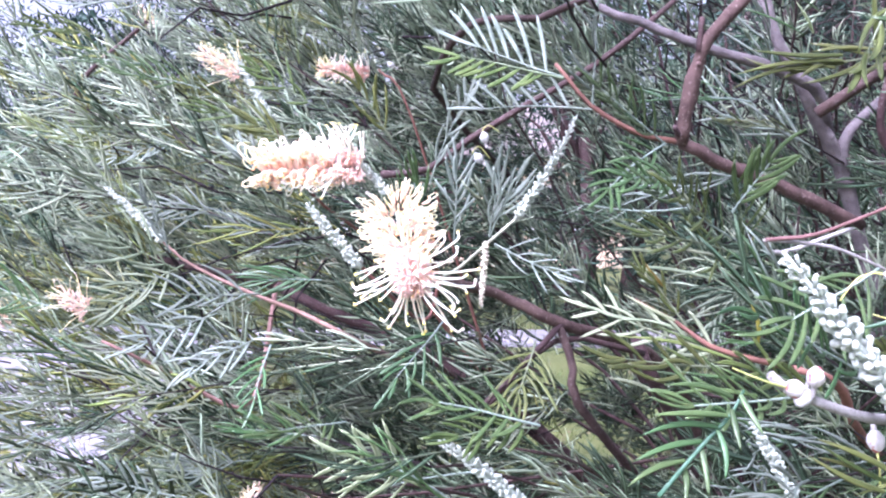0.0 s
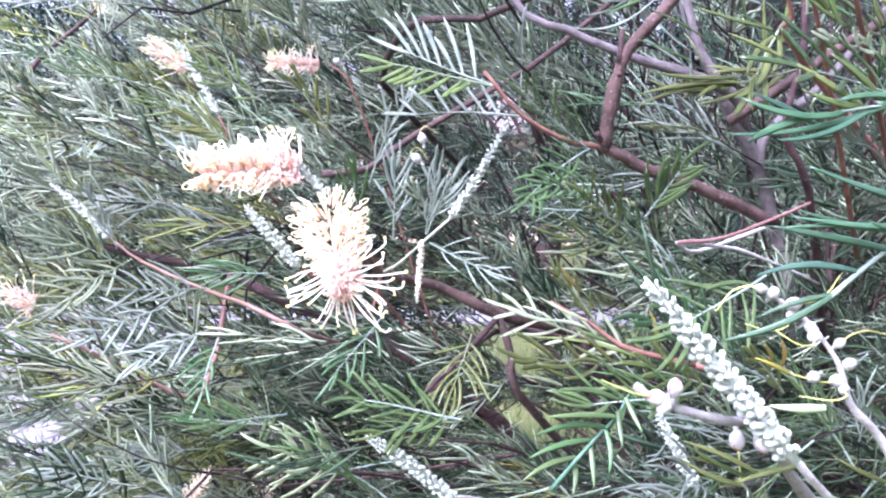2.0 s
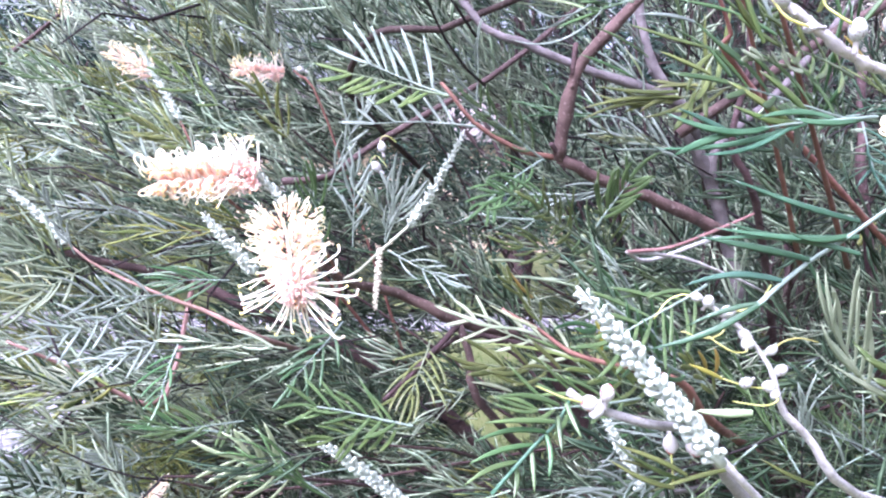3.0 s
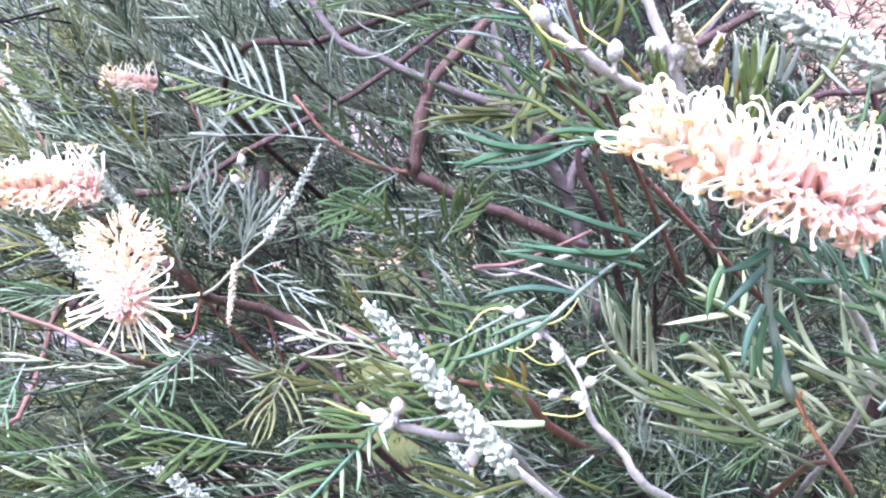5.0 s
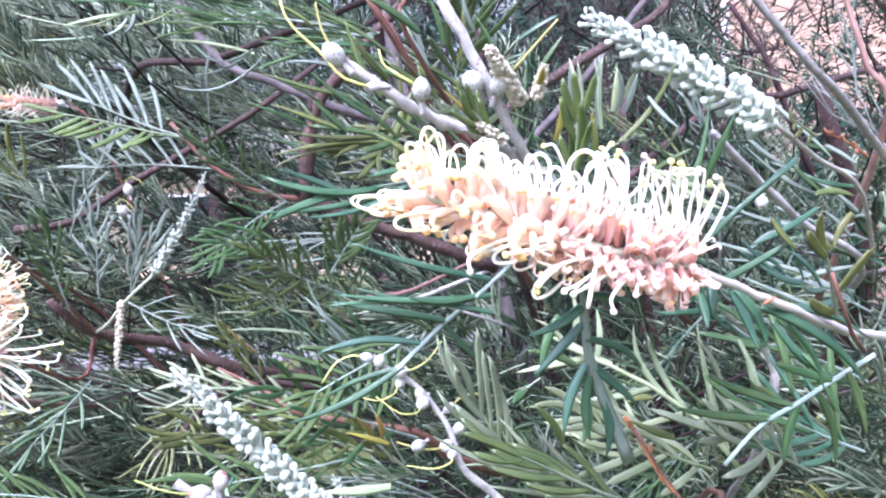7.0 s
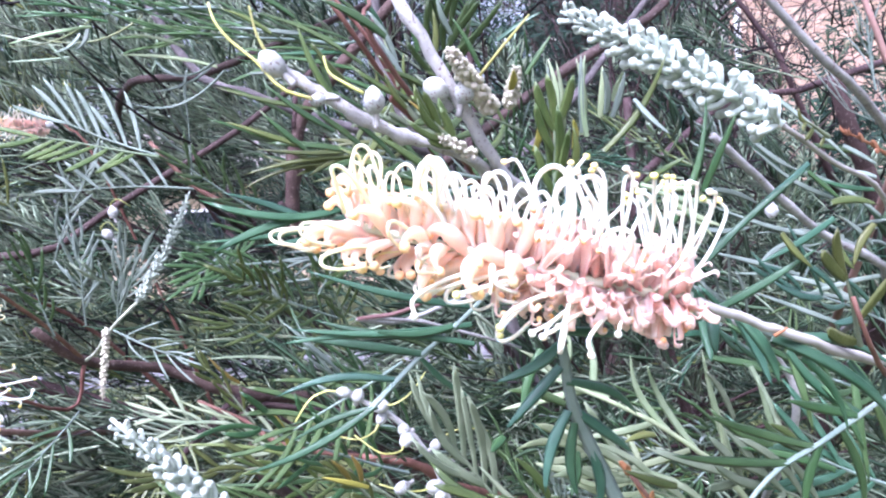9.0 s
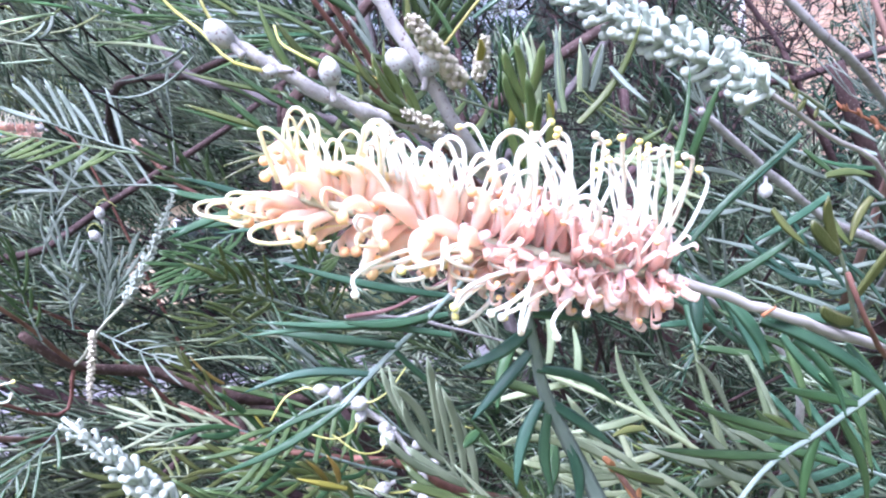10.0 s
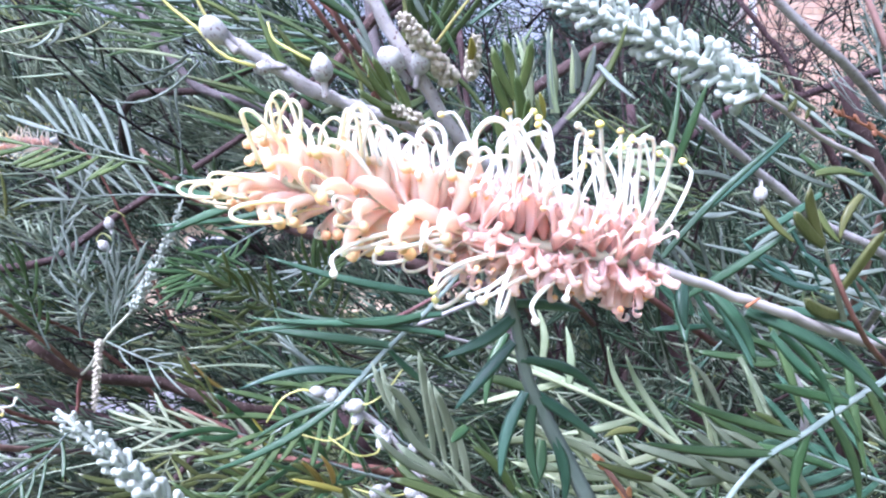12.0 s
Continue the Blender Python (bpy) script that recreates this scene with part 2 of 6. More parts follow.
# ---- leaf: a midrib with long narrow lobes, green above and silvery below ----
def leaf_arrays(rng, length, lobes, lobe_len, width, stations=4, spread=42, droop=0.15, sides="both", midrib=0.0011, curl=0.18, ring=4):
    """Points, faces and the material slot of each face (0 upper side, 1 under side, 2 midrib). It lies along x, its upper side towards z."""
    V, F, S = [], [], []
    phase = rng.random() * 3

    def rib(u):
        return np.array((length * u, 0.03 * length * math.sin(3 * u + phase), -droop * length * u * u))

    def blade(start, way, reach, w, bend):
        up = np.array((0, 0, 1.0))
        side = np.cross(up, way)
        side /= np.linalg.norm(side)
        sway = -np.sign(way[1]) * rng.uniform(0.0, min(0.5, curl * 2.8))
        first = len(V)
        for i in range(stations):
            u = i / stations
            c = start + way * reach * u + up * (bend * reach * u * u) + side * (sway * reach * u * u)
            h = w * (0.55 + 1.1 * u - 1.2 * u ** 3) * 0.56
            if ring == 6:
                V.extend((c - side * h - up * h * 0.4, c - side * h * 0.5, c - up * h * 0.24, c + side * h * 0.5,
                          c + side * h - up * h * 0.4, c - up * h * 0.45))
            elif ring == 4:
                V.extend((c - side * h - up * h * 0.35, c + up * h * 0.18, c + side * h - up * h * 0.35, c - up * h * 0.45))
            else:
                V.extend((c - side * h, c + side * h, c - up * h * 0.4))
        V.append(start + way * reach + up * (bend * reach) + side * (sway * reach))
        for i in range(stations - 1):
            a, b = first + ring * i, first + ring * i + ring
            for k in range(ring):
                F.append((a + k, a + (k + 1) % ring, b + (k + 1) % ring, b + k))
                S.append(0 if k < ring - 2 else 1)
        a, tip = first + ring * (stations - 1), first + ring * stations
        for k in range(ring):
            F.append((a + k, a + (k + 1) % ring, tip))
            S.append(0 if k < ring - 2 else 1)

    lift = rng.uniform(0.0, 0.4)
    n = 4
    for i in range(n + 1):
        c = rib(i / n)
        r = midrib * (1.15 - 0.6 * i / n)
        V.extend((c + np.array((0, -r, 0)), c + np.array((0, 0, r * 1.1)), c + np.array((0, r, 0)), c + np.array((0, 0, -r))))
    for i in range(n):
        for k in range(4):
            a, b = 4 * i, 4 * i + 4
            F.append((a + k, a + (k + 1) % 4, b + (k + 1) % 4, b + k))
            S.append(2)
    for s in ((-1, 1) if sides == "both" else (1,) if sides == "plus" else (-1,)):
        for k in range(lobes):
            u = 0.2 + 0.78 * (k + rng.uniform(-0.2, 0.2)) / max(lobes - 1, 1)
            ang = math.radians(spread * (1.3 - 0.45 * u) + rng.uniform(-13, 13))
            if rng.random() < 0.09:
                continue
            way = np.array((math.cos(ang), s * math.sin(ang), lift + rng.uniform(-0.06, 0.06)))
            way /= np.linalg.norm(way)
            reach = lobe_len * (0.75 + 0.75 * u - 0.75 * u * u) * rng.uniform(0.68, 1.15)
            blade(rib(min(u, 1)), way, reach, width * rng.uniform(0.85, 1.15), rng.uniform(-curl, curl * 0.6))
    end = rib(1.0)
    way = np.array((1.0, rng.uniform(-0.2, 0.2), rng.uniform(-0.1, 0.2)))
    blade(end, way / np.linalg.norm(way), lobe_len * 0.8, width, rng.uniform(-curl, curl))
    return np.array(V), F, S


def leaf_mesh(arrays, upper, under, rib):
    V, F, S = arrays
    me = bpy.data.meshes.new("leaf")
    me.from_pydata(V.tolist(), [], F)
    for m in (upper, under, rib):
        me.materials.append(m)
    me.polygons.foreach_set("material_index", S)
    me.shade_smooth()
    me.update()
    return me


# ---- the shrub ----
shrub = tagged(new("grevillea_shrub"), "large dense flowering shrub with narrow divided silver-backed green leaves", "shrub")
shrub.location = (0.9, 1.75, 0.0)
BASE = Vector(shrub.location)
bpy.context.view_layer.update()
UNBASE = Matrix.Translation(-BASE)


def shrub_part(name, data, m=None, label="", parent=None):
    ob = part(name, data, parent or shrub, None, label)
    ob.matrix_basis = UNBASE @ (m if m is not None else Matrix.Identity(4))
    return ob


def limb(name, points, r0, r1, mat, label="", n=14, sides=8, rough=0.06, knots=0):
    rng = random.Random(len(bpy.data.objects))
    bm = bmesh.new()
    pts = spline(points, n)
    for p in pts[1:-1]:
        p += Vector([rng.uniform(-1, 1) for _ in range(3)]) * min(r0, r1) * 0.25
    radii = [r0 + (r1 - r0) * (i / n) ** (2.2 if r1 > r0 else 1.0) for i in range(n + 1)]
    for i in range(knots):
        radii[rng.randrange(1, n)] *= 1.22
    tube(bm, pts, radii, sides, 0, rough, rng)
    for i in range(knots):
        p = pts[rng.randrange(1, n)]
        off = Vector([rng.uniform(-1, 1) for _ in range(3)]).normalized() * r0
        ball(bm, p + off * 0.7, (r0 * 0.45,) * 3, 0, 6, 4)
    return shrub_part(name, mesh_of(name, bm, mat), None, label)


# stems from the ground, reaching the limbs that show
limb("trunk", (BASE, (0.88, 1.62, 0.35), (0.72, 1.3, 0.8), (0.531, 0.950, 1.174)), 0.032, 0.0095, M_BARK_GREY, "grey main stem", 16, 10)
limb("trunk", (BASE, (0.75, 1.6, 0.3), (0.5, 1.4, 0.75), (0.295, 1.200, 1.094)), 0.03, 0.010, M_BARK, "dark brown main stem", 16, 10)
limb("trunk", (BASE, (0.6, 1.7, 0.4), (0.1, 1.6, 0.9), (-0.35, 1.5, 1.15)), 0.03, 0.010, M_BARK, "dark brown main stem", 16, 10)
limb("trunk", (BASE, (1.1, 1.5, 0.5), (1.15, 1.2, 1.0), (1.05, 0.95, 1.25), (0.9, 0.85, 1.5)), 0.03, 0.009, M_BARK, "dark brown main stem", 16, 10)
limb("limb", ((0.531, 0.950, 1.174), (0.492, 0.950, 1.319), (0.449, 0.920, 1.384), (0.403, 0.900, 1.453), (0.365, 0.900, 1.554), (0.36, 0.9, 1.8)), 0.0085, 0.0055, M_BARK_GREY, "pale grey mottled limb", 18, 9, 0.08, 4)
limb("limb", ((0.492, 0.950, 1.319), (0.474, 0.930, 1.372), (0.522, 0.950, 1.421), (0.602, 1.000, 1.478), (0.85, 1.1, 1.75)), 0.007, 0.005, M_BARK_GREY, "pale grey limb", 12, 8)
limb("limb", ((0.497, 0.930, 1.277), (0.383, 0.880, 1.320), (0.316, 0.850, 1.340), (0.262, 0.830, 1.363)), 0.0074, 0.0066, M_BARK_RED, "red-brown limb", 14, 9, 0.07, 3)
limb("limb", ((0.261, 0.830, 1.361), (0.264, 0.820, 1.397), (0.269, 0.810, 1.436), (0.278, 0.800, 1.463), (0.307, 0.790, 1.499), (0.44, 0.76, 1.66), (0.50, 0.78, 1.9)), 0.0076, 0.0045, M_BARK_RED, "red-brown upright branch", 14, 9, 0.07, 3)
limb("stub", ((0.269, 0.800, 1.451), (0.272, 0.800, 1.485)), 0.0032, 0.0026, M_BARK, "broken-off dark stub", 4, 6)
limb("stub", ((0.262, 0.830, 1.366), (0.250, 0.815, 1.378)), 0.004, 0.003, M_BARK, "broken-off dark stub", 4, 6)
limb("limb", ((0.460, 0.930, 1.382), (0.414, 0.880, 1.433), (0.298, 0.860, 1.467), (0.230, 0.860, 1.494), (0.155, 0.860, 1.537), (0.05, 0.9, 1.75)), 0.006, 0.004, M_BARK_GREY, "purplish grey limb", 16, 8, 0.06, 3)
limb("branch", ((0.319, 0.750, 1.264), (0.358, 0.740, 1.269), (0.390, 0.720, 1.284), (0.427, 0.700, 1.305)), 0.0022, 0.0014, M_TWIG_PINK, "thin pinkish grey twig", 8, 6)
limb("branch", ((0.319, 0.750, 1.264), (0.373, 0.750, 1.259), (0.416, 0.760, 1.245), (0.488, 0.800, 1.217)), 0.0022, 0.0014, M_TWIG_GREY, "thin grey twig", 8, 6)
limb("branch", ((0.497, 0.930, 1.277), (0.374, 0.850, 1.248), (0.319, 0.750, 1.264)), 0.003, 0.0022, M_TWIG_GREY, "", 8, 6)
limb("branch", ((0.262, 0.830, 1.363), (0.218, 0.820, 1.371), (0.170, 0.820, 1.397), (0.128, 0.820, 1.444)), 0.0034, 0.0020, M_TWIG, "orange-brown leafy twig", 10, 7)
limb("limb", ((0.5, 1.4, 0.75), (0.379, 1.300, 1.027), (0.164, 1.090, 1.137), (0.082, 1.080, 1.176), (0.002, 1.000, 1.207), (-0.034, 0.950, 1.253)), 0.011, 0.005, M_BARK_RED, "dark red-brown limb", 16, 8)
limb("branch", ((0.164, 1.090, 1.135), (0.184, 1.080, 1.080), (0.208, 1.100, 1.001), (0.45, 1.4, 0.7)), 0.006, 0.008, M_BARK, "dark branch", 8, 7)
limb("branch", ((0.168, 1.090, 1.135), (0.114, 1.050, 1.085), (0.067, 1.050, 1.029)), 0.005, 0.003, M_BARK, "", 8, 7)
limb("branch", ((0.002, 1.0, 1.207), (0.026, 0.96, 1.222), (0.065, 0.900, 1.259), (0.092, 0.890, 1.283)), 0.0022, 0.0018, M_RACHIS, "pale green stalk", 8, 6)
limb("branch", ((-0.069, 0.950, 1.337), (-0.015, 0.980, 1.346), (0.042, 1.000, 1.388), (0.158, 1.000, 1.457), (0.244, 1.000, 1.514), (0.45, 1.1, 1.7)), 0.005, 0.0035, M_BARK, "thin purplish branch", 10, 7)
limb("branch", ((0.15, 1.7, 1.35), (-0.02, 1.42, 1.50), (-0.005, 1.250, 1.548), (0.039, 1.150, 1.569), (0.080, 1.100, 1.565), (0.167, 1.100, 1.576), (0.5, 1.2, 1.75)), 0.006, 0.005, M_BARK, "thin purplish branch", 10, 7)
limb("branch", ((-0.1, 1.5, 1.0), (-0.123, 1.100, 1.106), (-0.201, 1.080, 1.149), (-0.260, 1.060, 1.176), (-0.344, 1.050, 1.217), (-0.383, 1.040, 1.251)), 0.0048, 0.0014, M_TWIG_PINK, "reddish pink stem", 14, 7)
limb("branch", ((-0.35, 1.5, 1.15), (-0.305, 1.200, 0.995), (-0.369, 1.150, 1.015), (-0.409, 1.100, 1.061), (-0.475, 1.050, 1.111)), 0.005, 0.002, M_TWIG_PINK, "reddish stem", 12, 7)
limb("branch", ((0.298, 1.150, 1.084), (0.173, 1.100, 1.113), (0.090, 1.050, 1.061), (0.059, 1.000, 1.042)), 0.005, 0.003, M_BARK, "", 8, 7)
limb("branch", ((-0.35, 1.5, 1.15), (-0.7, 1.5, 1.25), (-0.756, 1.500, 1.519), (-0.605, 1.500, 1.673)), 0.009, 0.004, M_BARK, "", 12, 7)
limb("branch", ((0.313, 0.670, 1.158), (0.250, 0.670, 1.174), (0.223, 0.680, 1.192), (0.183, 0.680, 1.214)), 0.0028, 0.0016, M_TWIG, "orange new shoot", 8, 6)
limb("branch", ((0.75, 1.25, 0.85), (0.434, 0.800, 1.071), (0.361, 0.690, 1.141), (0.313, 0.670, 1.158)), 0.006, 0.003, M_TWIG, "", 10, 7)
# main flower's stem and the grey felted stems round it
limb("branch", ((0.412, 0.283, 1.315), (0.441, 0.292, 1.304), (0.467, 0.302, 1.295), (0.515, 0.330, 1.280), (0.68, 0.46, 1.24), (1.0, 0.9, 1.1), (1.15, 1.2, 1.0)), 0.0017, 0.0042, M_STALK, "pale felted flower stem", 30, 9)
limb("branch", ((0.273, 0.348, 1.412), (0.294, 0.352, 1.398), (0.319, 0.360, 1.385), (0.356, 0.375, 1.374), (0.404, 0.420, 1.347), (0.645, 0.600, 1.229), (0.698, 0.660, 1.138), (0.85, 1.0, 0.9)), 0.0024, 0.0036, M_TWIG_GREY, "grey felted branch with old pods", 64, 10, 0.14, 26)
limb("branch", ((0.325, 0.360, 1.440), (0.341, 0.362, 1.413), (0.356, 0.370, 1.389), (0.374, 0.385, 1.367), (0.394, 0.400, 1.353)), 0.0027, 0.0031, M_TWIG_GREY, "grey felted branch", 14, 8, 0.12, 3)
limb("branch", ((0.503, 0.410, 1.482), (0.542, 0.420, 1.448), (0.576, 0.430, 1.424), (0.628, 0.460, 1.401), (0.85, 0.62, 1.3), (1.05, 0.95, 1.25)), 0.0023, 0.0042, M_TWIG_GREY, "pale grey straight branch", 16, 8, 0.08, 2)
limb("branch", ((0.486, 0.400, 1.384), (0.527, 0.420, 1.359), (0.583, 0.450, 1.329), (0.667, 0.500, 1.295), (0.9, 0.85, 1.2), (1.05, 0.95, 1.25)), 0.0021, 0.0042, M_TWIG_GREY, "pale grey speckled branch", 18, 8, 0.1, 4)
limb("branch", ((0.493, 0.355, 1.383), (0.534, 0.380, 1.369), (0.618, 0.440, 1.344), (0.85, 0.7, 1.25)), 0.0013, 0.0019, M_STALK, "pale flower stalk", 14, 8)
limb("branch", ((0.629, 0.500, 1.560), (0.652, 0.500, 1.496), (0.671, 0.500, 1.443), (0.703, 0.520, 1.399), (0.8, 0.75, 1.2)), 0.0018, 0.004, M_TWIG_PINK, "pinkish thin branch", 10, 7)
limb("branch", ((0.588, 0.750, 1.373), (0.790, 0.900, 1.484), (0.921, 0.950, 1.504), (1.077, 1.000, 1.549), (1.3, 1.2, 1.6)), 0.0045, 0.006, M_BARK, "dark branch", 10, 8)
limb("branch", ((0.836, 0.950, 1.630), (0.893, 0.950, 1.556), (0.921, 0.950, 1.497), (1.013, 1.000, 1.372)), 0.0035, 0.006, M_BARK, "dark branch", 10, 8)
limb("branch", ((0.386, 0.800, 1.389), (0.511, 0.750, 1.480), (0.599, 0.750, 1.531), (0.648, 0.750, 1.574), (0.72, 0.8, 1.75)), 0.006, 0.004, M_BARK, "purplish branch", 10, 7)
limb("branch", ((0.704, 1.000, 1.509), (0.709, 1.000, 1.411), (0.715, 1.000, 1.321), (0.9, 1.2, 0.9)), 0.006, 0.009, M_BARK, "dark upright branch", 10, 7)
# grey stems of the pod clusters lower down
limb("branch", ((0.192, 0.410, 1.206), (0.210, 0.415, 1.194), (0.246, 0.430, 1.181), (0.286, 0.460, 1.166), (0.360, 0.560, 1.085), (0.6, 0.85, 0.87), (0.75, 1.25, 0.80)), 0.0026, 0.006, M_TWIG_GREY, "grey felted branch", 16, 8, 0.1, 3)
limb("branch", ((0.299, 0.500, 1.249), (0.333, 0.505, 1.225), (0.351, 0.500, 1.199), (0.360, 0.500, 1.172), (0.387, 0.510, 1.145), (0.442, 0.550, 1.092), (0.75, 0.9, 0.9), (0.88, 1.5, 0.5)), 0.0015, 0.0065, M_TWIG_GREY, "grey felted branch", 22, 8, 0.1, 4)
limb("branch", ((0.288, 0.430, 1.161), (0.45, 0.6, 1.02), (0.75, 1.0, 0.85)), 0.0026, 0.005, M_TWIG_GREY, "", 10, 7)
limb("branch", ((0.091, 0.680, 1.030), (0.2, 0.85, 0.95), (0.45, 1.3, 0.75)), 0.0026, 0.006, M_TWIG_GREY, "", 10, 7)
limb("branch", ((-0.077, 0.830, 1.232), (-0.02, 1.0, 1.15), (0.002, 1.000, 1.207)), 0.0022, 0.003, M_TWIG, "", 8, 6)
limb("branch", ((-0.269, 1.170, 1.438), (-0.212, 1.200, 1.322), (-0.1, 1.4, 1.2), (0.1, 1.6, 0.9)), 0.002, 0.005, M_TWIG, "", 10, 6)
limb("branch", ((-0.056, 0.860, 1.320), (-0.025, 0.930, 1.268), (0.002, 1.000, 1.207)), 0.002, 0.003, M_TWIG, "", 8, 6)
limb("branch", ((-0.131, 1.400, 1.555), (-0.069, 1.400, 1.463), (0.1, 1.6, 0.9)), 0.0022, 0.004, M_TWIG, "", 8, 6)
limb("branch", ((0.312, 0.660, 1.050), (0.42, 0.9, 0.95), (0.75, 1.25, 0.85)), 0.0026, 0.005, M_TWIG_GREY, "", 8, 6)


# ---- leaves that stand out, one by one ----
SETS = {
    "green": (M_GREEN, M_SILVER, M_RIB),
    "blue": (M_BLUE, M_SILVER, M_RIB),
    "silver": (M_SILVER, M_SILVER, M_SILVER),
    "olive": (M_OLIVE, M_YOUNG, M_YOUNG),
    "pale": (M_PALE, M_PALE, M_PALE),
    "young": (M_YOUNG, M_YOUNG, M_YOUNG),
    # green leaf with a darker rib colour that stands in for shade
    "green_in_shade": (M_GREEN, M_SILVER, M_BLUE),
    "dry": (M_DEAD, M_DEAD, M_DEAD),
    "gold": (M_GOLD, M_OLIVE, M_GOLD),
}
LABELS = {"gold": "yellowing narrow leaf", "silver": "leaf showing its silvery felted underside", "olive": "olive-yellow young leaf", "pale": "pale grey-green young leaf", "young": "pale green young leaf",
          "dry": "dried orange-brown leaf", "blue": "blue-green divided leaf", "green": "green divided leaf"}


def hero(base, tip, kind, lobes=6, lobe=0.05, width=0.0036, facing=(-0.1, -1, 0.35), sides="both", spread=42, droop=0.1, seed=0, midrib=0.0012, curl=0.18):
    base, tip = Vector(base), Vector(tip)
    rng = random.Random(seed + len(bpy.data.objects))
    arr = leaf_arrays(rng, (tip - base).length, lobes, lobe, width, 6, spread, droop, sides, midrib, curl, 6)
    me = leaf_mesh(arr, *SETS[kind])
    return shrub_part("leaf", me, at(base, basis(tip - base, facing)), LABELS[kind])


def single(base, tip, kind, width=0.004, bend=0.1, facing=(-0.2, -1, 0.3)):
    """A leaf with no lobes, or one long lobe standing by itself: edges rolled under and a shallow groove."""
    base, tip = Vector(base), Vector(tip)
    reach = (tip - base).length
    rng = random.Random(len(bpy.data.objects))
    sway = rng.uniform(-0.09, 0.09) * reach
    n = 9
    V, F, S = [], [], []
    for i in range(n):
        u = i / n
        h = width * (0.72 + 0.28 * min(1, u * 3)) * (1 - 0.85 * max(0, (u - 0.35) / 0.65) ** 1.7) * 0.45
        z = bend * reach * 4 * u * (1 - u)
        y = sway * math.sin(math.pi * u)
        V.extend(((reach * u, y - h, z - h * 0.5), (reach * u, y - h * 0.5, z), (reach * u, y, z - h * 0.26),
                  (reach * u, y + h * 0.5, z), (reach * u, y + h, z - h * 0.5), (reach * u, y, z - h * 0.6)))
    V.append((reach, 0, 0))
    for i in range(n):
        for k in range(6):
            a, b = 6 * i, 6 * i + 6
            F.append((a + k, a + (k + 1) % 6, b + (k + 1) % 6, b + k) if i < n - 1 else (a + k, a + (k + 1) % 6, 6 * n))
            S.append((0, 0, 0, 0, 1, 1)[k])
    me = leaf_mesh((np.array(V), F, S), *SETS[kind])
    return shrub_part("leaf", me, at(base, basis(tip - base, facing)), LABELS[kind])


def strap(points, w0, w1, kind, label, facing=(-0.15, -1, 0.2)):
    """The flat, broad midrib of a divided leaf, along a curve."""
    pts = spline(points, 14)
    face = Vector(facing).normalized()
    V, F, S = [], [], []
    for i, p in enumerate(pts):
        d = (pts[min(i + 1, 14)] - pts[max(i - 1, 0)]).normalized()
        side = d.cross(face).normalized()
        up = side.cross(d)
        h = (w0 + (w1 - w0) * i / 14) * 0.5
        V.extend([tuple(p + side * h * x + up * h * z) for x, z in ((-1, -0.4), (-0.3, 0.0), (0, -0.14), (0.3, 0.0), (1, -0.4), (0, -0.5))])
    for i in range(14):
        for k in range(6):
            a, b = 6 * i, 6 * i + 6
            F.append((a + k, a + (k + 1) % 6, b + (k + 1) % 6, b + k))
            S.append((2, 2, 2, 2, 1, 1)[k])
    F.extend((tuple(range(6)), tuple(range(6 * 14, 6 * 15))))
    S.extend((1, 1))
    return shrub_part("midrib", leaf_mesh((np.array(V), F, S), *SETS[kind]), None, label)


# round the upright branch and the thin bud spike
hero((0.137, 0.820, 1.432), (0.031, 0.800, 1.449), "olive", 8, 0.05, 0.0046, (0.0, -1, 0.2), "plus", 40, curl=0.06)
hero((0.137, 0.820, 1.432), (0.045, 0.830, 1.467), "silver", 7, 0.062, 0.0048, (0.0, -1, 0.1), "minus", 46, curl=0.05)
hero((0.167, 0.820, 1.397), (0.054, 0.820, 1.399), "silver", 6, 0.05, 0.0040, (0.0, -1, 0.1), "minus", 52, curl=0.06)
hero((0.169, 0.820, 1.400), (0.165, 0.800, 1.474), "silver", 5, 0.045, 0.0032, (0, -1, 0), "plus", 36)
hero((0.068, 0.880, 1.254), (0.134, 0.860, 1.227), "silver", 5, 0.050, 0.0021, (0, -1, 0.3), "both", 40)
hero((0.242, 0.820, 1.362), (0.175, 0.780, 1.414), "green", 7, 0.05, 0.0036, (0, -1, 0.5))
hero((0.242, 0.820, 1.362), (0.179, 0.760, 1.318), "green", 7, 0.055, 0.0036, (0.2, -1, 0.6))
hero((0.302, 0.780, 1.263), (0.220, 0.720, 1.312), "green", 7, 0.055, 0.0036, (0.0, -1, 0.6))
hero((0.314, 0.780, 1.251), (0.215, 0.720, 1.270), "olive", 7, 0.055, 0.0036, (0.0, -1, 0.4))
hero((0.314, 0.780, 1.251), (0.293, 0.740, 1.313), "olive", 6, 0.05, 0.0036, (0.3, -1, 0.2))
single((0.249, 0.740, 1.288), (0.232, 0.740, 1.310), "silver", 0.004, 0.05)
# lower middle
hero((0.101, 0.660, 1.112), (0.020, 0.630, 1.137), "green", 7, 0.05, 0.0038, (0.0, -0.8, 0.7))
hero((0.099, 0.660, 1.108), (0.037, 0.620, 1.114), "olive", 6, 0.045, 0.0036, (0.0, -0.8, 0.8))
hero((-0.001, 0.680, 1.052), (-0.050, 0.640, 1.083), "pale", 8, 0.055, 0.0036, (0.0, -1, 0.3), "both", 55)
hero((-0.097, 0.850, 1.059), (-0.157, 0.800, 1.063), "green", 7, 0.055, 0.0038, (0.0, -0.8, 0.7))
hero((0.119, 0.950, 1.134), (0.100, 0.900, 1.082), "olive", 6, 0.07, 0.004, (-0.1, -1, 0.2), "both", 45)
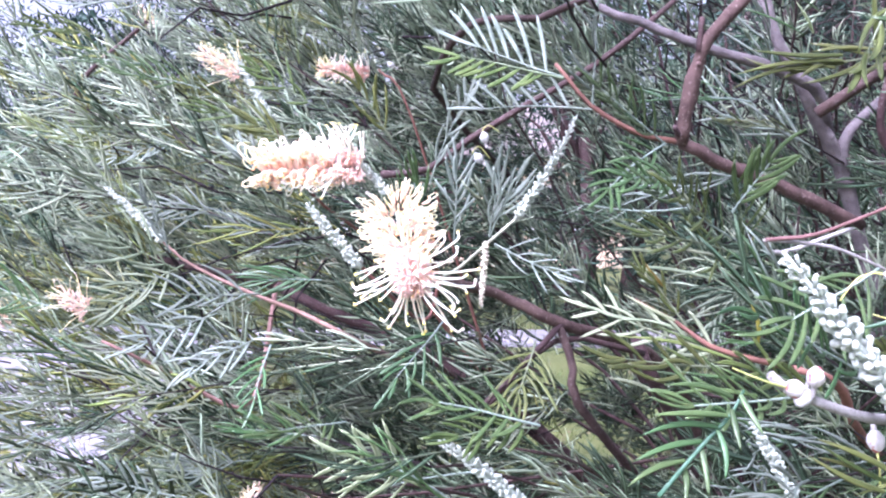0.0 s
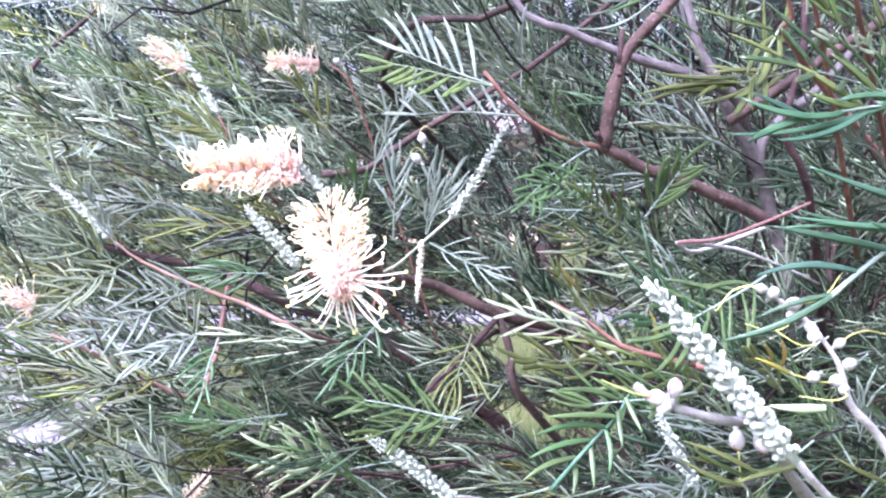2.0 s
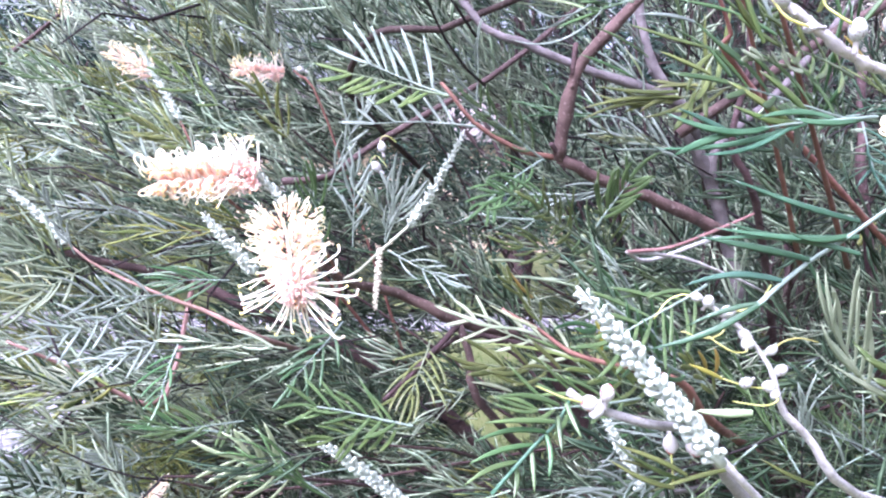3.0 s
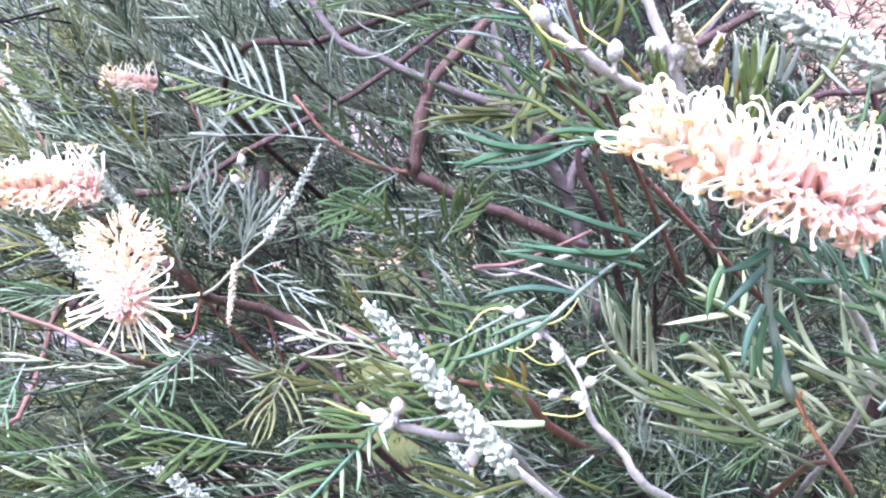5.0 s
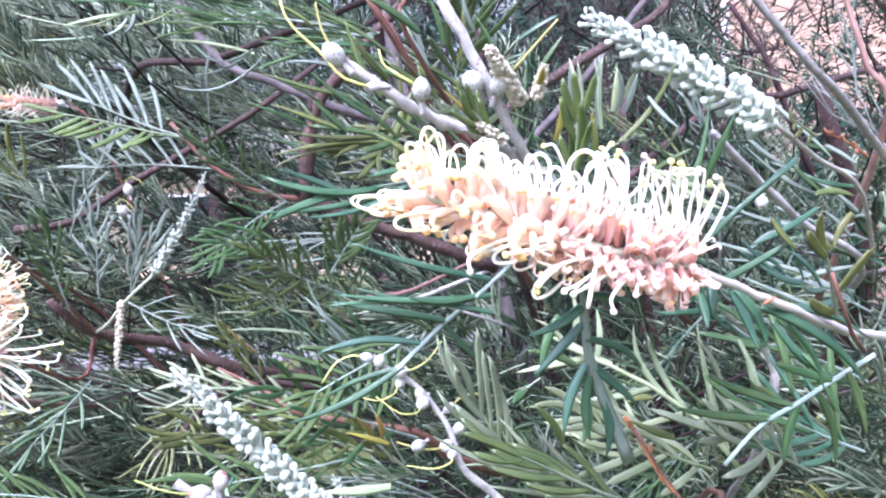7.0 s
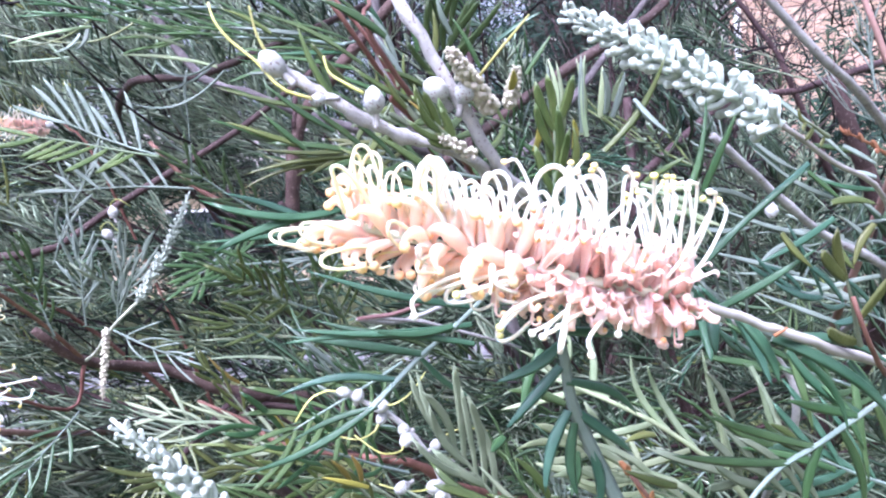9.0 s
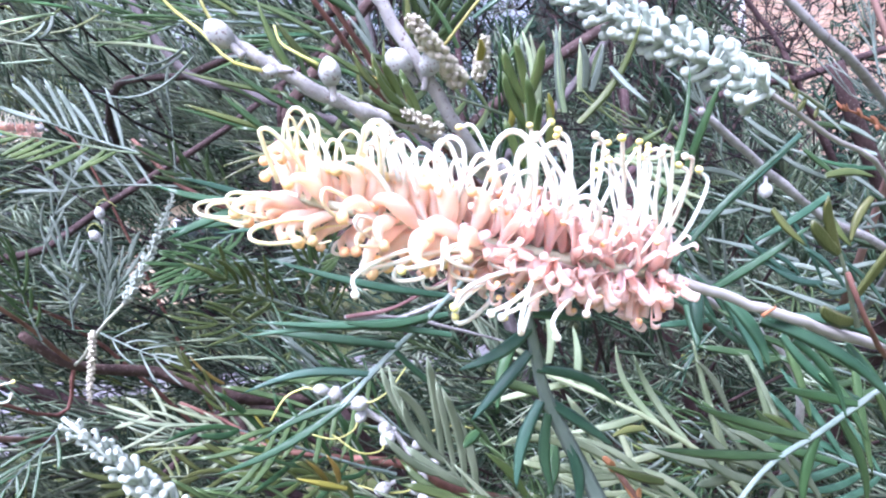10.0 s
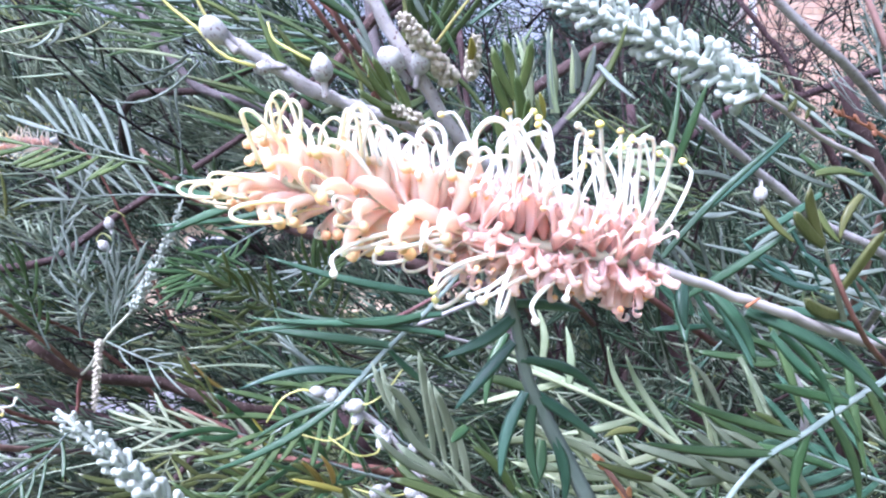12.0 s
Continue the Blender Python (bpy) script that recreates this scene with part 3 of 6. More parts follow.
# new shoot with pale lobes
hero((0.269, 0.670, 1.167), (0.158, 0.680, 1.206), "young", 6, 0.05, 0.0034, (0, -1, 0.3))
hero((0.257, 0.660, 1.162), (0.168, 0.620, 1.176), "olive", 5, 0.055, 0.0042, (0, -1, 0.4), "both", 30)
hero((0.228, 0.680, 1.192), (0.192, 0.680, 1.237), "olive", 4, 0.03, 0.003, (0, -1, 0.3), "both", 25)
# lobes along the new shoot, and a few yellowing leaves near it
for b, t in (((0.215, 0.670, 1.198), (0.168, 0.660, 1.222)),):
    single(b, t, "pale", 0.0036, 0.04, (-0.1, -1, 0.45))
for b, t in (((0.194, 0.680, 1.196), (0.130, 0.670, 1.215)), ((0.190, 0.650, 1.144), (0.152, 0.640, 1.155)), ((0.233, 0.680, 1.182), (0.166, 0.670, 1.198))):
    single(b, t, "young", 0.0039, 0.04, (-0.1, -1, 0.45))
for b, t in (((0.260, 0.660, 1.167), (0.158, 0.650, 1.187)), ((0.205, 0.660, 1.147), (0.158, 0.650, 1.171)), ((0.234, 0.660, 1.158), (0.197, 0.650, 1.181)),
             ((0.273, 0.440, 1.146), (0.223, 0.430, 1.169)), ((0.265, 0.440, 1.138), (0.220, 0.430, 1.160))):
    single(b, t, "olive", 0.0040, 0.05, (-0.1, -1, 0.45))
for b, t in (((0.215, 0.700, 1.222), (0.191, 0.690, 1.249)), ((0.258, 0.600, 1.191), (0.248, 0.590, 1.221)), ((0.299, 0.480, 1.201), (0.288, 0.470, 1.218)),
             ((0.309, 0.480, 1.197), (0.282, 0.470, 1.209)), ((0.305, 0.480, 1.201), (0.299, 0.470, 1.220))):
    single(b, t, "gold", 0.0039, 0.05, (-0.1, -1, 0.45))
for b, t in (((0.251, 0.680, 1.171), (0.198, 0.670, 1.193)), ((0.292, 0.620, 1.161), (0.201, 0.610, 1.167)), ((0.258, 0.600, 1.151), (0.188, 0.590, 1.153))):
    single(b, t, "green", 0.0043, 0.04, (-0.1, -1, 0.45))
# dark green leaves in the lower right
strap(((0.212, 0.500, 1.178), (0.202, 0.495, 1.163), (0.185, 0.490, 1.147), (0.156, 0.480, 1.118)), 0.0020, 0.0030, "green_in_shade", "grey-green midrib of a dark divided leaf, coloured darker as if shaded")
for b, t in (((0.203, 0.492, 1.175), (0.157, 0.475, 1.186)), ((0.200, 0.492, 1.164), (0.149, 0.475, 1.168)), ((0.194, 0.492, 1.157), (0.142, 0.475, 1.155)),
             ((0.185, 0.492, 1.148), (0.139, 0.475, 1.140)), ((0.175, 0.492, 1.136), (0.136, 0.475, 1.125)), ((0.202, 0.492, 1.168), (0.202, 0.475, 1.147)),
             ((0.194, 0.492, 1.155), (0.193, 0.475, 1.130)), ((0.184, 0.492, 1.145), (0.184, 0.475, 1.120)), ((0.174, 0.492, 1.133), (0.170, 0.475, 1.116)),
             ((0.207, 0.492, 1.177), (0.215, 0.475, 1.157))):
    single(b, t, "green", 0.0046, 0.06, (-0.1, -1, 0.4))
hero((0.290, 0.600, 1.153), (0.203, 0.550, 1.160), "green", 7, 0.06, 0.0042, (-0.1, -0.8, 0.7), "both", 35)
hero((0.345, 0.600, 1.167), (0.249, 0.550, 1.217), "green", 7, 0.06, 0.004, (0.1, -1, 0.5))
hero((0.342, 0.600, 1.249), (0.268, 0.550, 1.217), "green", 7, 0.06, 0.004, (0.1, -1, 0.5))
# upper right
hero((0.372, 0.620, 1.414), (0.304, 0.610, 1.400), "olive", 4, 0.065, 0.0036, (0, -1, 0.4), "both", 16)
hero((0.368, 0.420, 1.366), (0.295, 0.400, 1.355), "blue", 2, 0.07, 0.0042, (0, -1, 0.3), "both", 14)
hero((0.400, 0.500, 1.372), (0.321, 0.470, 1.392), "green", 5, 0.07, 0.0045, (0, -1, 0.6), "both", 40)
hero((0.350, 0.600, 1.445), (0.325, 0.580, 1.402), "olive", 4, 0.06, 0.005, (0, -1, 0.1), "both", 22)
single((0.235, 0.537, 1.451), (0.170, 0.560, 1.436), "silver", 0.006, -0.16, (0, -0.3, 1))
single((0.229, 0.540, 1.457), (0.186, 0.570, 1.466), "silver", 0.0052, -0.18, (0, -0.3, 1))
single((0.174, 0.600, 1.503), (0.100, 0.600, 1.490), "olive", 0.0065, -0.14, (0, -0.3, 1))
single((0.148, 0.600, 1.508), (0.078, 0.600, 1.483), "olive", 0.006, -0.12, (0, -0.3, 1))
hero((0.231, 0.550, 1.493), (0.170, 0.520, 1.487), "green", 6, 0.06, 0.0045, (0, -0.6, 1), "both", 25)
hero((0.310, 0.550, 1.469), (0.224, 0.500, 1.470), "green", 7, 0.065, 0.0045, (0, -0.6, 1), "both", 22)
# the long blue-green leaf that hangs below the main flower
strap(((0.369, 0.400, 1.314), (0.351, 0.415, 1.294), (0.336, 0.425, 1.280), (0.320, 0.430, 1.264), (0.308, 0.430, 1.253)), 0.0020, 0.0034, "blue", "flat silvery blue-green midrib of a divided leaf")
for b, t, w, c in (
        ((0.311, 0.430, 1.255), (0.245, 0.440, 1.224), 0.0050, 0.04), ((0.337, 0.425, 1.281), (0.269, 0.430, 1.294), 0.0054, 0.03),
        ((0.323, 0.430, 1.268), (0.262, 0.430, 1.264), 0.0050, 0.04), ((0.313, 0.430, 1.255), (0.268, 0.440, 1.238), 0.0040, 0.05),
        ((0.351, 0.415, 1.294), (0.282, 0.420, 1.303), 0.0048, 0.03), ((0.354, 0.415, 1.296), (0.310, 0.400, 1.298), 0.0046, -0.06),
        ((0.336, 0.425, 1.279), (0.367, 0.450, 1.250), 0.0040, 0.04)):
    single(b, t, "blue", w, c)
strap(((0.369, 0.300, 1.308), (0.371, 0.302, 1.297), (0.376, 0.310, 1.278), (0.387, 0.320, 1.256), (0.403, 0.330, 1.225)), 0.0026, 0.0064, "blue", "flat silvery blue-green midrib of a divided leaf")
for b, t, w, c in (
        ((0.372, 0.302, 1.303), (0.345, 0.300, 1.290), 0.0050, 0.05), ((0.370, 0.304, 1.293), (0.349, 0.305, 1.272), 0.0048, 0.05),
        ((0.375, 0.312, 1.275), (0.364, 0.310, 1.246), 0.0052, 0.04), ((0.376, 0.312, 1.276), (0.407, 0.330, 1.251), 0.0048, 0.06),
        ((0.378, 0.314, 1.270), (0.380, 0.320, 1.239), 0.0048, 0.04), ((0.373, 0.306, 1.287), (0.405, 0.320, 1.269), 0.0042, 0.08),
        ((0.386, 0.320, 1.257), (0.391, 0.330, 1.228), 0.0050, 0.04), ((0.371, 0.300, 1.306), (0.396, 0.310, 1.301), 0.0042, 0.06)):
    single(b, t, "blue", w, c)
limb("midrib", ((0.399, 0.410, 1.267), (0.432, 0.405, 1.251), (0.457, 0.400, 1.236), (0.481, 0.400, 1.217), (0.503, 0.400, 1.190)), 0.0012, 0.0016, M_PALE, "pale midrib of a young leaf", 10, 6)
for b, t, w, c in (
        ((0.456, 0.400, 1.237), (0.433, 0.390, 1.279), 0.0040, -0.07), ((0.472, 0.400, 1.224), (0.441, 0.390, 1.274), 0.0044, -0.12),
        ((0.495, 0.400, 1.203), (0.470, 0.390, 1.279), 0.0046, -0.05), ((0.524, 0.400, 1.188), (0.498, 0.390, 1.265), 0.0046, -0.05),
        ((0.487, 0.400, 1.213), (0.478, 0.390, 1.247), 0.0034, -0.04), ((0.429, 0.410, 1.254), (0.389, 0.420, 1.273), 0.0042, 0.06),
        ((0.418, 0.410, 1.259), (0.374, 0.420, 1.250), 0.0046, 0.05), ((0.453, 0.410, 1.239), (0.415, 0.420, 1.232), 0.0046, 0.04),
        ((0.472, 0.410, 1.223), (0.435, 0.420, 1.212), 0.0046, 0.04), ((0.404, 0.410, 1.264), (0.383, 0.410, 1.282), 0.0034, 0.04),
        ((0.420, 0.410, 1.257), (0.420, 0.410, 1.286), 0.0048, 0.06), ((0.410, 0.420, 1.267), (0.409, 0.420, 1.295), 0.0048, 0.04)):
    single(b, t, "pale", w, c)
strap(((0.535, 0.335, 1.267), (0.506, 0.330, 1.256), (0.489, 0.330, 1.247), (0.468, 0.330, 1.237), (0.450, 0.330, 1.220)), 0.0028, 0.0022, "blue", "flat silvery blue-green midrib of a divided leaf")
for b, t, w, c in (
        ((0.486, 0.330, 1.246), (0.434, 0.320, 1.266), 0.0046, -0.10), ((0.475, 0.330, 1.240), (0.418, 0.320, 1.252), 0.0046, -0.05),
        ((0.484, 0.330, 1.244), (0.466, 0.335, 1.259), 0.0050, -0.12), ((0.507, 0.330, 1.257), (0.468, 0.320, 1.269), 0.0048, -0.06),
        ((0.499, 0.330, 1.252), (0.512, 0.335, 1.212), 0.0048, 0.05), ((0.489, 0.330, 1.246), (0.484, 0.335, 1.215), 0.0050, 0.05),
        ((0.516, 0.330, 1.260), (0.530, 0.335, 1.226), 0.0050, 0.05), ((0.506, 0.330, 1.256), (0.495, 0.340, 1.271), 0.0042, 0.05)):
    single(b, t, "green", w, c)
for b, t, w, c in (
        ((0.433, 0.310, 1.309), (0.430, 0.305, 1.292), 0.0062, 0.12), ((0.441, 0.305, 1.305), (0.452, 0.300, 1.280), 0.0064, 0.10),
        ((0.450, 0.300, 1.298), (0.501, 0.300, 1.260), 0.0062, 0.10), ((0.452, 0.302, 1.297), (0.511, 0.310, 1.279), 0.0050, 0.05),
        ((0.465, 0.305, 1.289), (0.487, 0.310, 1.256), 0.0046, 0.06), ((0.496, 0.320, 1.283), (0.519, 0.325, 1.258), 0.0048, 0.06)):
    single(b, t, "blue", w, c, (0.1, -1, 0.45))
hero((0.486, 0.300, 1.293), (0.472, 0.290, 1.318), "olive", 2, 0.032, 0.0044, (-0.2, -1, 0.4), "both", 40, 0.0, curl=0.1)
limb("branch", ((0.475, 0.290, 1.312), (0.485, 0.295, 1.294), (0.501, 0.310, 1.283), (0.524, 0.330, 1.270)), 0.0009, 0.0013, M_TWIG, "", 6, 6)
hero((0.528, 0.370, 1.379), (0.509, 0.360, 1.384), "olive", 3, 0.012, 0.003, (-0.2, -1, 0.1), "plus", 60, 0.0)
single((0.439, 0.340, 1.317), (0.491, 0.330, 1.363), "blue", 0.0034, 0.02)
single((0.458, 0.360, 1.300), (0.499, 0.340, 1.328), "blue", 0.0045, 0.02)
single((0.404, 0.340, 1.372), (0.428, 0.330, 1.409), "olive", 0.0035, -0.1)
single((0.452, 0.350, 1.354), (0.463, 0.340, 1.386), "green", 0.004, 0.03)
single((0.434, 0.360, 1.330), (0.461, 0.360, 1.397), "green", 0.004, 0.03)
single((0.421, 0.340, 1.359), (0.435, 0.330, 1.368), "olive", 0.003, 0.05)
limb("midrib", ((0.4057, 0.310, 1.3563), (0.4141, 0.310, 1.3525), (0.418, 0.310, 1.3494), (0.424, 0.309, 1.344)), 0.0009, 0.0008, M_PALE, "pale midrib of a small leaf", 8, 6)
for b, t in (((0.409, 0.310, 1.3555), (0.4298, 0.310, 1.3566)), ((0.4141, 0.310, 1.3525), (0.4355, 0.310, 1.3493)), ((0.418, 0.310, 1.3494), (0.4374, 0.309, 1.3393)), ((0.4185, 0.310, 1.3485), (0.4336, 0.309, 1.335))):
    single(b, t, "pale", 0.0030, 0.03)
single((0.403, 0.390, 1.379), (0.399, 0.380, 1.418), "pale", 0.0036, 0.03)
single((0.416, 0.390, 1.384), (0.413, 0.380, 1.421), "pale", 0.0036, 0.03)
hero((0.389, 0.360, 1.349), (0.386, 0.350, 1.382), "olive", 4, 0.03, 0.0038, (0, -1, 0.1), "both", 22, 0.0)
hero((0.350, 0.360, 1.376), (0.336, 0.350, 1.387), "olive", 4, 0.022, 0.0034, (0, -1, 0.2), "both", 30, 0.0)
single((0.329, 0.450, 1.448), (0.294, 0.440, 1.465), "green", 0.006, 0.05)
single((0.310, 0.450, 1.420), (0.289, 0.440, 1.443), "olive", 0.005, 0.05)
hero((0.418, 0.360, 1.195), (0.360, 0.360, 1.220), "olive", 5, 0.045, 0.0042, (0, -1, 0.4), "both", 26, 0.0)
hero((0.445, 0.370, 1.194), (0.418, 0.360, 1.232), "dry", 3, 0.010, 0.0028, (0, -1, 0.2), "both", 24, 0.0)
limb("branch", ((0.418, 0.360, 1.232), (0.445, 0.370, 1.194), (0.483, 0.390, 1.154), (0.6, 0.6, 1.1), (0.75, 1.0, 0.85)), 0.0012, 0.004, M_TWIG, "orange-brown twig", 12, 6)
hero((0.628, 0.450, 1.375), (0.594, 0.440, 1.387), "dry", 3, 0.012, 0.003, (0, -1, 0.2), "both", 24, 0.0)

# more leaves at the edges, lobe by lobe
for b, t in (((0.164, 0.550, 1.485), (0.116, 0.540, 1.488)), ((0.255, 0.550, 1.478), (0.180, 0.540, 1.488)), ((0.234, 0.550, 1.488), (0.174, 0.540, 1.494)), ((0.315, 0.550, 1.472), (0.256, 0.540, 1.484)), ((0.310, 0.550, 1.464), (0.258, 0.540, 1.469)), ((0.275, 0.550, 1.422), (0.223, 0.540, 1.443)), ((0.264, 0.550, 1.407), (0.221, 0.540, 1.421)), ((0.303, 0.550, 1.432), (0.280, 0.540, 1.484)), ((0.326, 0.550, 1.424), (0.277, 0.540, 1.445))):
    single(b, t, "green", 0.0058, 0.05, (0, -0.5, 0.9))
for b, t in (((0.154, 0.550, 1.482), (0.108, 0.540, 1.468)), ((0.229, 0.550, 1.456), (0.171, 0.540, 1.461)), ((0.209, 0.550, 1.469), (0.175, 0.540, 1.474)), ((0.271, 0.550, 1.408), (0.254, 0.540, 1.426)), ((0.346, 0.550, 1.441), (0.334, 0.540, 1.476))):
    single(b, t, "pale", 0.006, 0.05, (0, -0.5, 0.9))
for b, t in (((0.144, 0.560, 1.480), (0.130, 0.550, 1.465)), ((0.149, 0.560, 1.485), (0.142, 0.550, 1.466)), ((0.226, 0.560, 1.460), (0.181, 0.550, 1.440))):
    single(b, t, "silver", 0.0042, -0.1, (0, -0.5, 0.9))
for b, t in (((0.401, 0.390, 1.386), (0.395, 0.380, 1.416)), ((0.414, 0.390, 1.386), (0.411, 0.380, 1.421)), ((0.426, 0.390, 1.395), (0.421, 0.380, 1.414)), ((0.429, 0.390, 1.393), (0.432, 0.380, 1.412))):
    single(b, t, "silver", 0.004, 0.03)
for b, t in (((0.418, 0.340, 1.393), (0.429, 0.330, 1.376)),):
    single(b, t, "silver", 0.003, 0.1)
for b, t in (((0.387, 0.360, 1.364), (0.379, 0.350, 1.394)), ((0.393, 0.360, 1.363), (0.383, 0.350, 1.388)), ((0.397, 0.360, 1.363), (0.395, 0.350, 1.384))):
    single(b, t, "olive", 0.004, 0.04)
for b, t in (((0.218, 0.750, 1.252), (0.175, 0.740, 1.255)), ((0.229, 0.750, 1.269), (0.195, 0.740, 1.274)), ((0.250, 0.750, 1.286), (0.237, 0.740, 1.311)), ((0.283, 0.750, 1.247), (0.214, 0.740, 1.260)), ((0.271, 0.750, 1.227), (0.176, 0.740, 1.238))):
    single(b, t, "young", 0.0036, 0.04)
for b, t in (((0.660, 0.500, 1.279), (0.597, 0.490, 1.292)), ((0.661, 0.500, 1.298), (0.585, 0.490, 1.286)), ((0.631, 0.500, 1.267), (0.558, 0.490, 1.295)), ((0.614, 0.500, 1.246), (0.546, 0.490, 1.275)), ((0.660, 0.500, 1.272), (0.544, 0.490, 1.307)), ((0.601, 0.500, 1.302), (0.529, 0.490, 1.322)), ((0.662, 0.500, 1.309), (0.560, 0.490, 1.331)), ((0.635, 0.500, 1.326), (0.535, 0.490, 1.350)), ((0.628, 0.500, 1.352), (0.563, 0.490, 1.387)), ((0.663, 0.500, 1.339), (0.582, 0.490, 1.375))):
    single(b, t, "silver", 0.0044, 0.04)
for b, t in (((0.362, 0.420, 1.304), (0.279, 0.410, 1.328)), ((0.362, 0.420, 1.295), (0.271, 0.410, 1.300)), ((0.363, 0.420, 1.285), (0.266, 0.410, 1.293))):
    single(b, t, "blue", 0.0046, 0.04)
for b, t in (((0.319, 0.610, 1.406), (0.245, 0.600, 1.408)), ((0.319, 0.610, 1.402), (0.235, 0.600, 1.389)), ((0.314, 0.610, 1.397), (0.233, 0.600, 1.378)), ((0.346, 0.610, 1.407), (0.335, 0.600, 1.469)), ((0.355, 0.610, 1.433), (0.356, 0.600, 1.476))):
    single(b, t, "olive", 0.0046, 0.04)
for b, t in (((0.363, 0.480, 1.370), (0.321, 0.470, 1.399)), ((0.356, 0.480, 1.366), (0.304, 0.470, 1.377)), ((0.349, 0.480, 1.367), (0.301, 0.470, 1.392))):
    single(b, t, "olive", 0.0058, 0.05)
for b, t in (((0.323, 0.410, 1.359), (0.233, 0.400, 1.343)), ((0.315, 0.410, 1.357), (0.259, 0.400, 1.340)), ((0.285, 0.410, 1.351), (0.246, 0.400, 1.365))):
    single(b, t, "blue", 0.004, -0.05)
for b, t in (((0.276, 0.450, 1.138), (0.230, 0.440, 1.163)), ((0.266, 0.450, 1.142), (0.229, 0.440, 1.156)), ((0.308, 0.450, 1.147), (0.248, 0.440, 1.135)), ((0.358, 0.450, 1.136), (0.317, 0.440, 1.157))):
    single(b, t, "olive", 0.0034, 0.05)
for b, t in (((0.303, 0.420, 1.191), (0.265, 0.410, 1.195)),):
    single(b, t, "pale", 0.006, 0.04)
for b, t in (((-0.229, 0.950, 1.345), (-0.247, 0.940, 1.416)), ((-0.225, 0.950, 1.345), (-0.239, 0.940, 1.414)), ((-0.237, 0.950, 1.352), (-0.273, 0.940, 1.392)), ((-0.225, 0.950, 1.352), (-0.272, 0.940, 1.386))):
    single(b, t, "silver", 0.005, 0.04)
hero((-0.458, 1.300, 1.424), (-0.565, 1.280, 1.390), "silver", 7, 0.055, 0.0040, (0, -1, 0.4), "both", 40)
hero((-0.363, 1.020, 1.237), (-0.393, 1.000, 1.307), "silver", 6, 0.032, 0.0034, (0, -1, 0.2), "both", 30)
hero((-0.350, 1.030, 1.220), (-0.424, 0.970, 1.167), "young", 7, 0.07, 0.0040, (0, -1, 0.3), "both", 42, curl=0.3)
hero((-0.248, 1.040, 1.181), (-0.349, 1.000, 1.185), "silver", 7, 0.065, 0.0040, (0, -1, 0.4), "both", 42, curl=0.3)
hero((-0.308, 1.050, 1.152), (-0.403, 1.000, 1.117), "silver", 6, 0.06, 0.0040, (0, -1, 0.4), "both", 40, curl=0.3)
hero((-0.252, 1.050, 1.121), (-0.324, 1.000, 1.088), "silver", 5, 0.06, 0.0038, (0, -1, 0.4), "both", 36, curl=0.3)
hero((-0.237, 1.050, 1.108), (-0.244, 1.000, 1.048), "green", 5, 0.06, 0.0040, (0, -1, 0.4), "both", 40)
hero((-0.327, 1.000, 0.921), (-0.375, 0.960, 1.016), "young", 6, 0.045, 0.0038, (0, -1, 0.3), "both", 34)
hero((-0.335, 1.000, 0.913), (-0.428, 0.960, 0.944), "silver", 7, 0.05, 0.0038, (0, -1, 0.4), "both", 45)
hero((-0.199, 1.200, 1.458), (-0.283, 1.170, 1.509), "olive", 5, 0.06, 0.0045, (0, -1, 0.4), "both", 36)
hero((-0.180, 0.950, 1.374), (-0.216, 0.930, 1.396), "olive", 5, 0.055, 0.0045, (0, -1, 0.4), "both", 36)
hero((-0.060, 1.000, 1.386), (-0.098, 0.970, 1.441), "olive", 5, 0.06, 0.0042, (0, -1, 0.3), "both", 34)
hero((0.006, 0.950, 1.159), (-0.044, 0.900, 1.097), "green", 5, 0.06, 0.0045, (0, -1, 0.3), "both", 40)
hero((-0.009, 0.950, 1.326), (0.035, 0.930, 1.430), "silver", 6, 0.05, 0.0036, (0, -1, 0.2), "both", 28)
hero((0.065, 0.920, 1.263), (0.072, 0.900, 1.333), "silver", 5, 0.05, 0.0036, (0, -1, 0.2), "both", 34)
hero((0.065, 0.920, 1.261), (0.092, 0.900, 1.325), "silver", 6, 0.05, 0.0036, (0, -1, 0.2), "both", 30)
hero((0.023, 0.950, 1.255), (0.021, 0.920, 1.339), "silver", 6, 0.055, 0.0036, (0, -1, 0.2), "both", 30)
hero((-0.013, 0.950, 1.245), (-0.026, 0.920, 1.324), "green", 6, 0.055, 0.0038, (0, -1, 0.2), "both", 30)
hero((0.265, 0.740, 1.281), (0.227, 0.700, 1.307), "olive", 6, 0.05, 0.0040, (0, -1, 0.3), "both", 42)
hero((0.286, 0.740, 1.289), (0.309, 0.720, 1.334), "green", 6, 0.05, 0.0042, (0, -1, 0.3), "both", 40)
hero((0.242, 0.760, 1.323), (0.193, 0.720, 1.323), "green", 6, 0.055, 0.0042, (0, -1, 0.4), "both", 36)
hero((0.328, 0.620, 1.145), (0.263, 0.600, 1.168), "olive", 5, 0.05, 0.0042, (0, -1, 0.4), "both", 34)
hero((0.330, 0.700, 1.511), (0.265, 0.660, 1.489), "green", 7, 0.06, 0.0046, (0, -0.6, 0.8), "both", 36)
hero((0.448, 0.700, 1.518), (0.394, 0.660, 1.535), "green", 7, 0.06, 0.0046, (0, -0.8, 0.5), "both", 36)
hero((0.233, 0.750, 1.541), (0.170, 0.700, 1.515), "green", 7, 0.06, 0.0046, (0, -0.6, 0.8), "both", 36)
hero((0.381, 0.600, 1.445), (0.387, 0.580, 1.484), "green", 6, 0.06, 0.0048, (0, -1, 0.3), "both", 36)
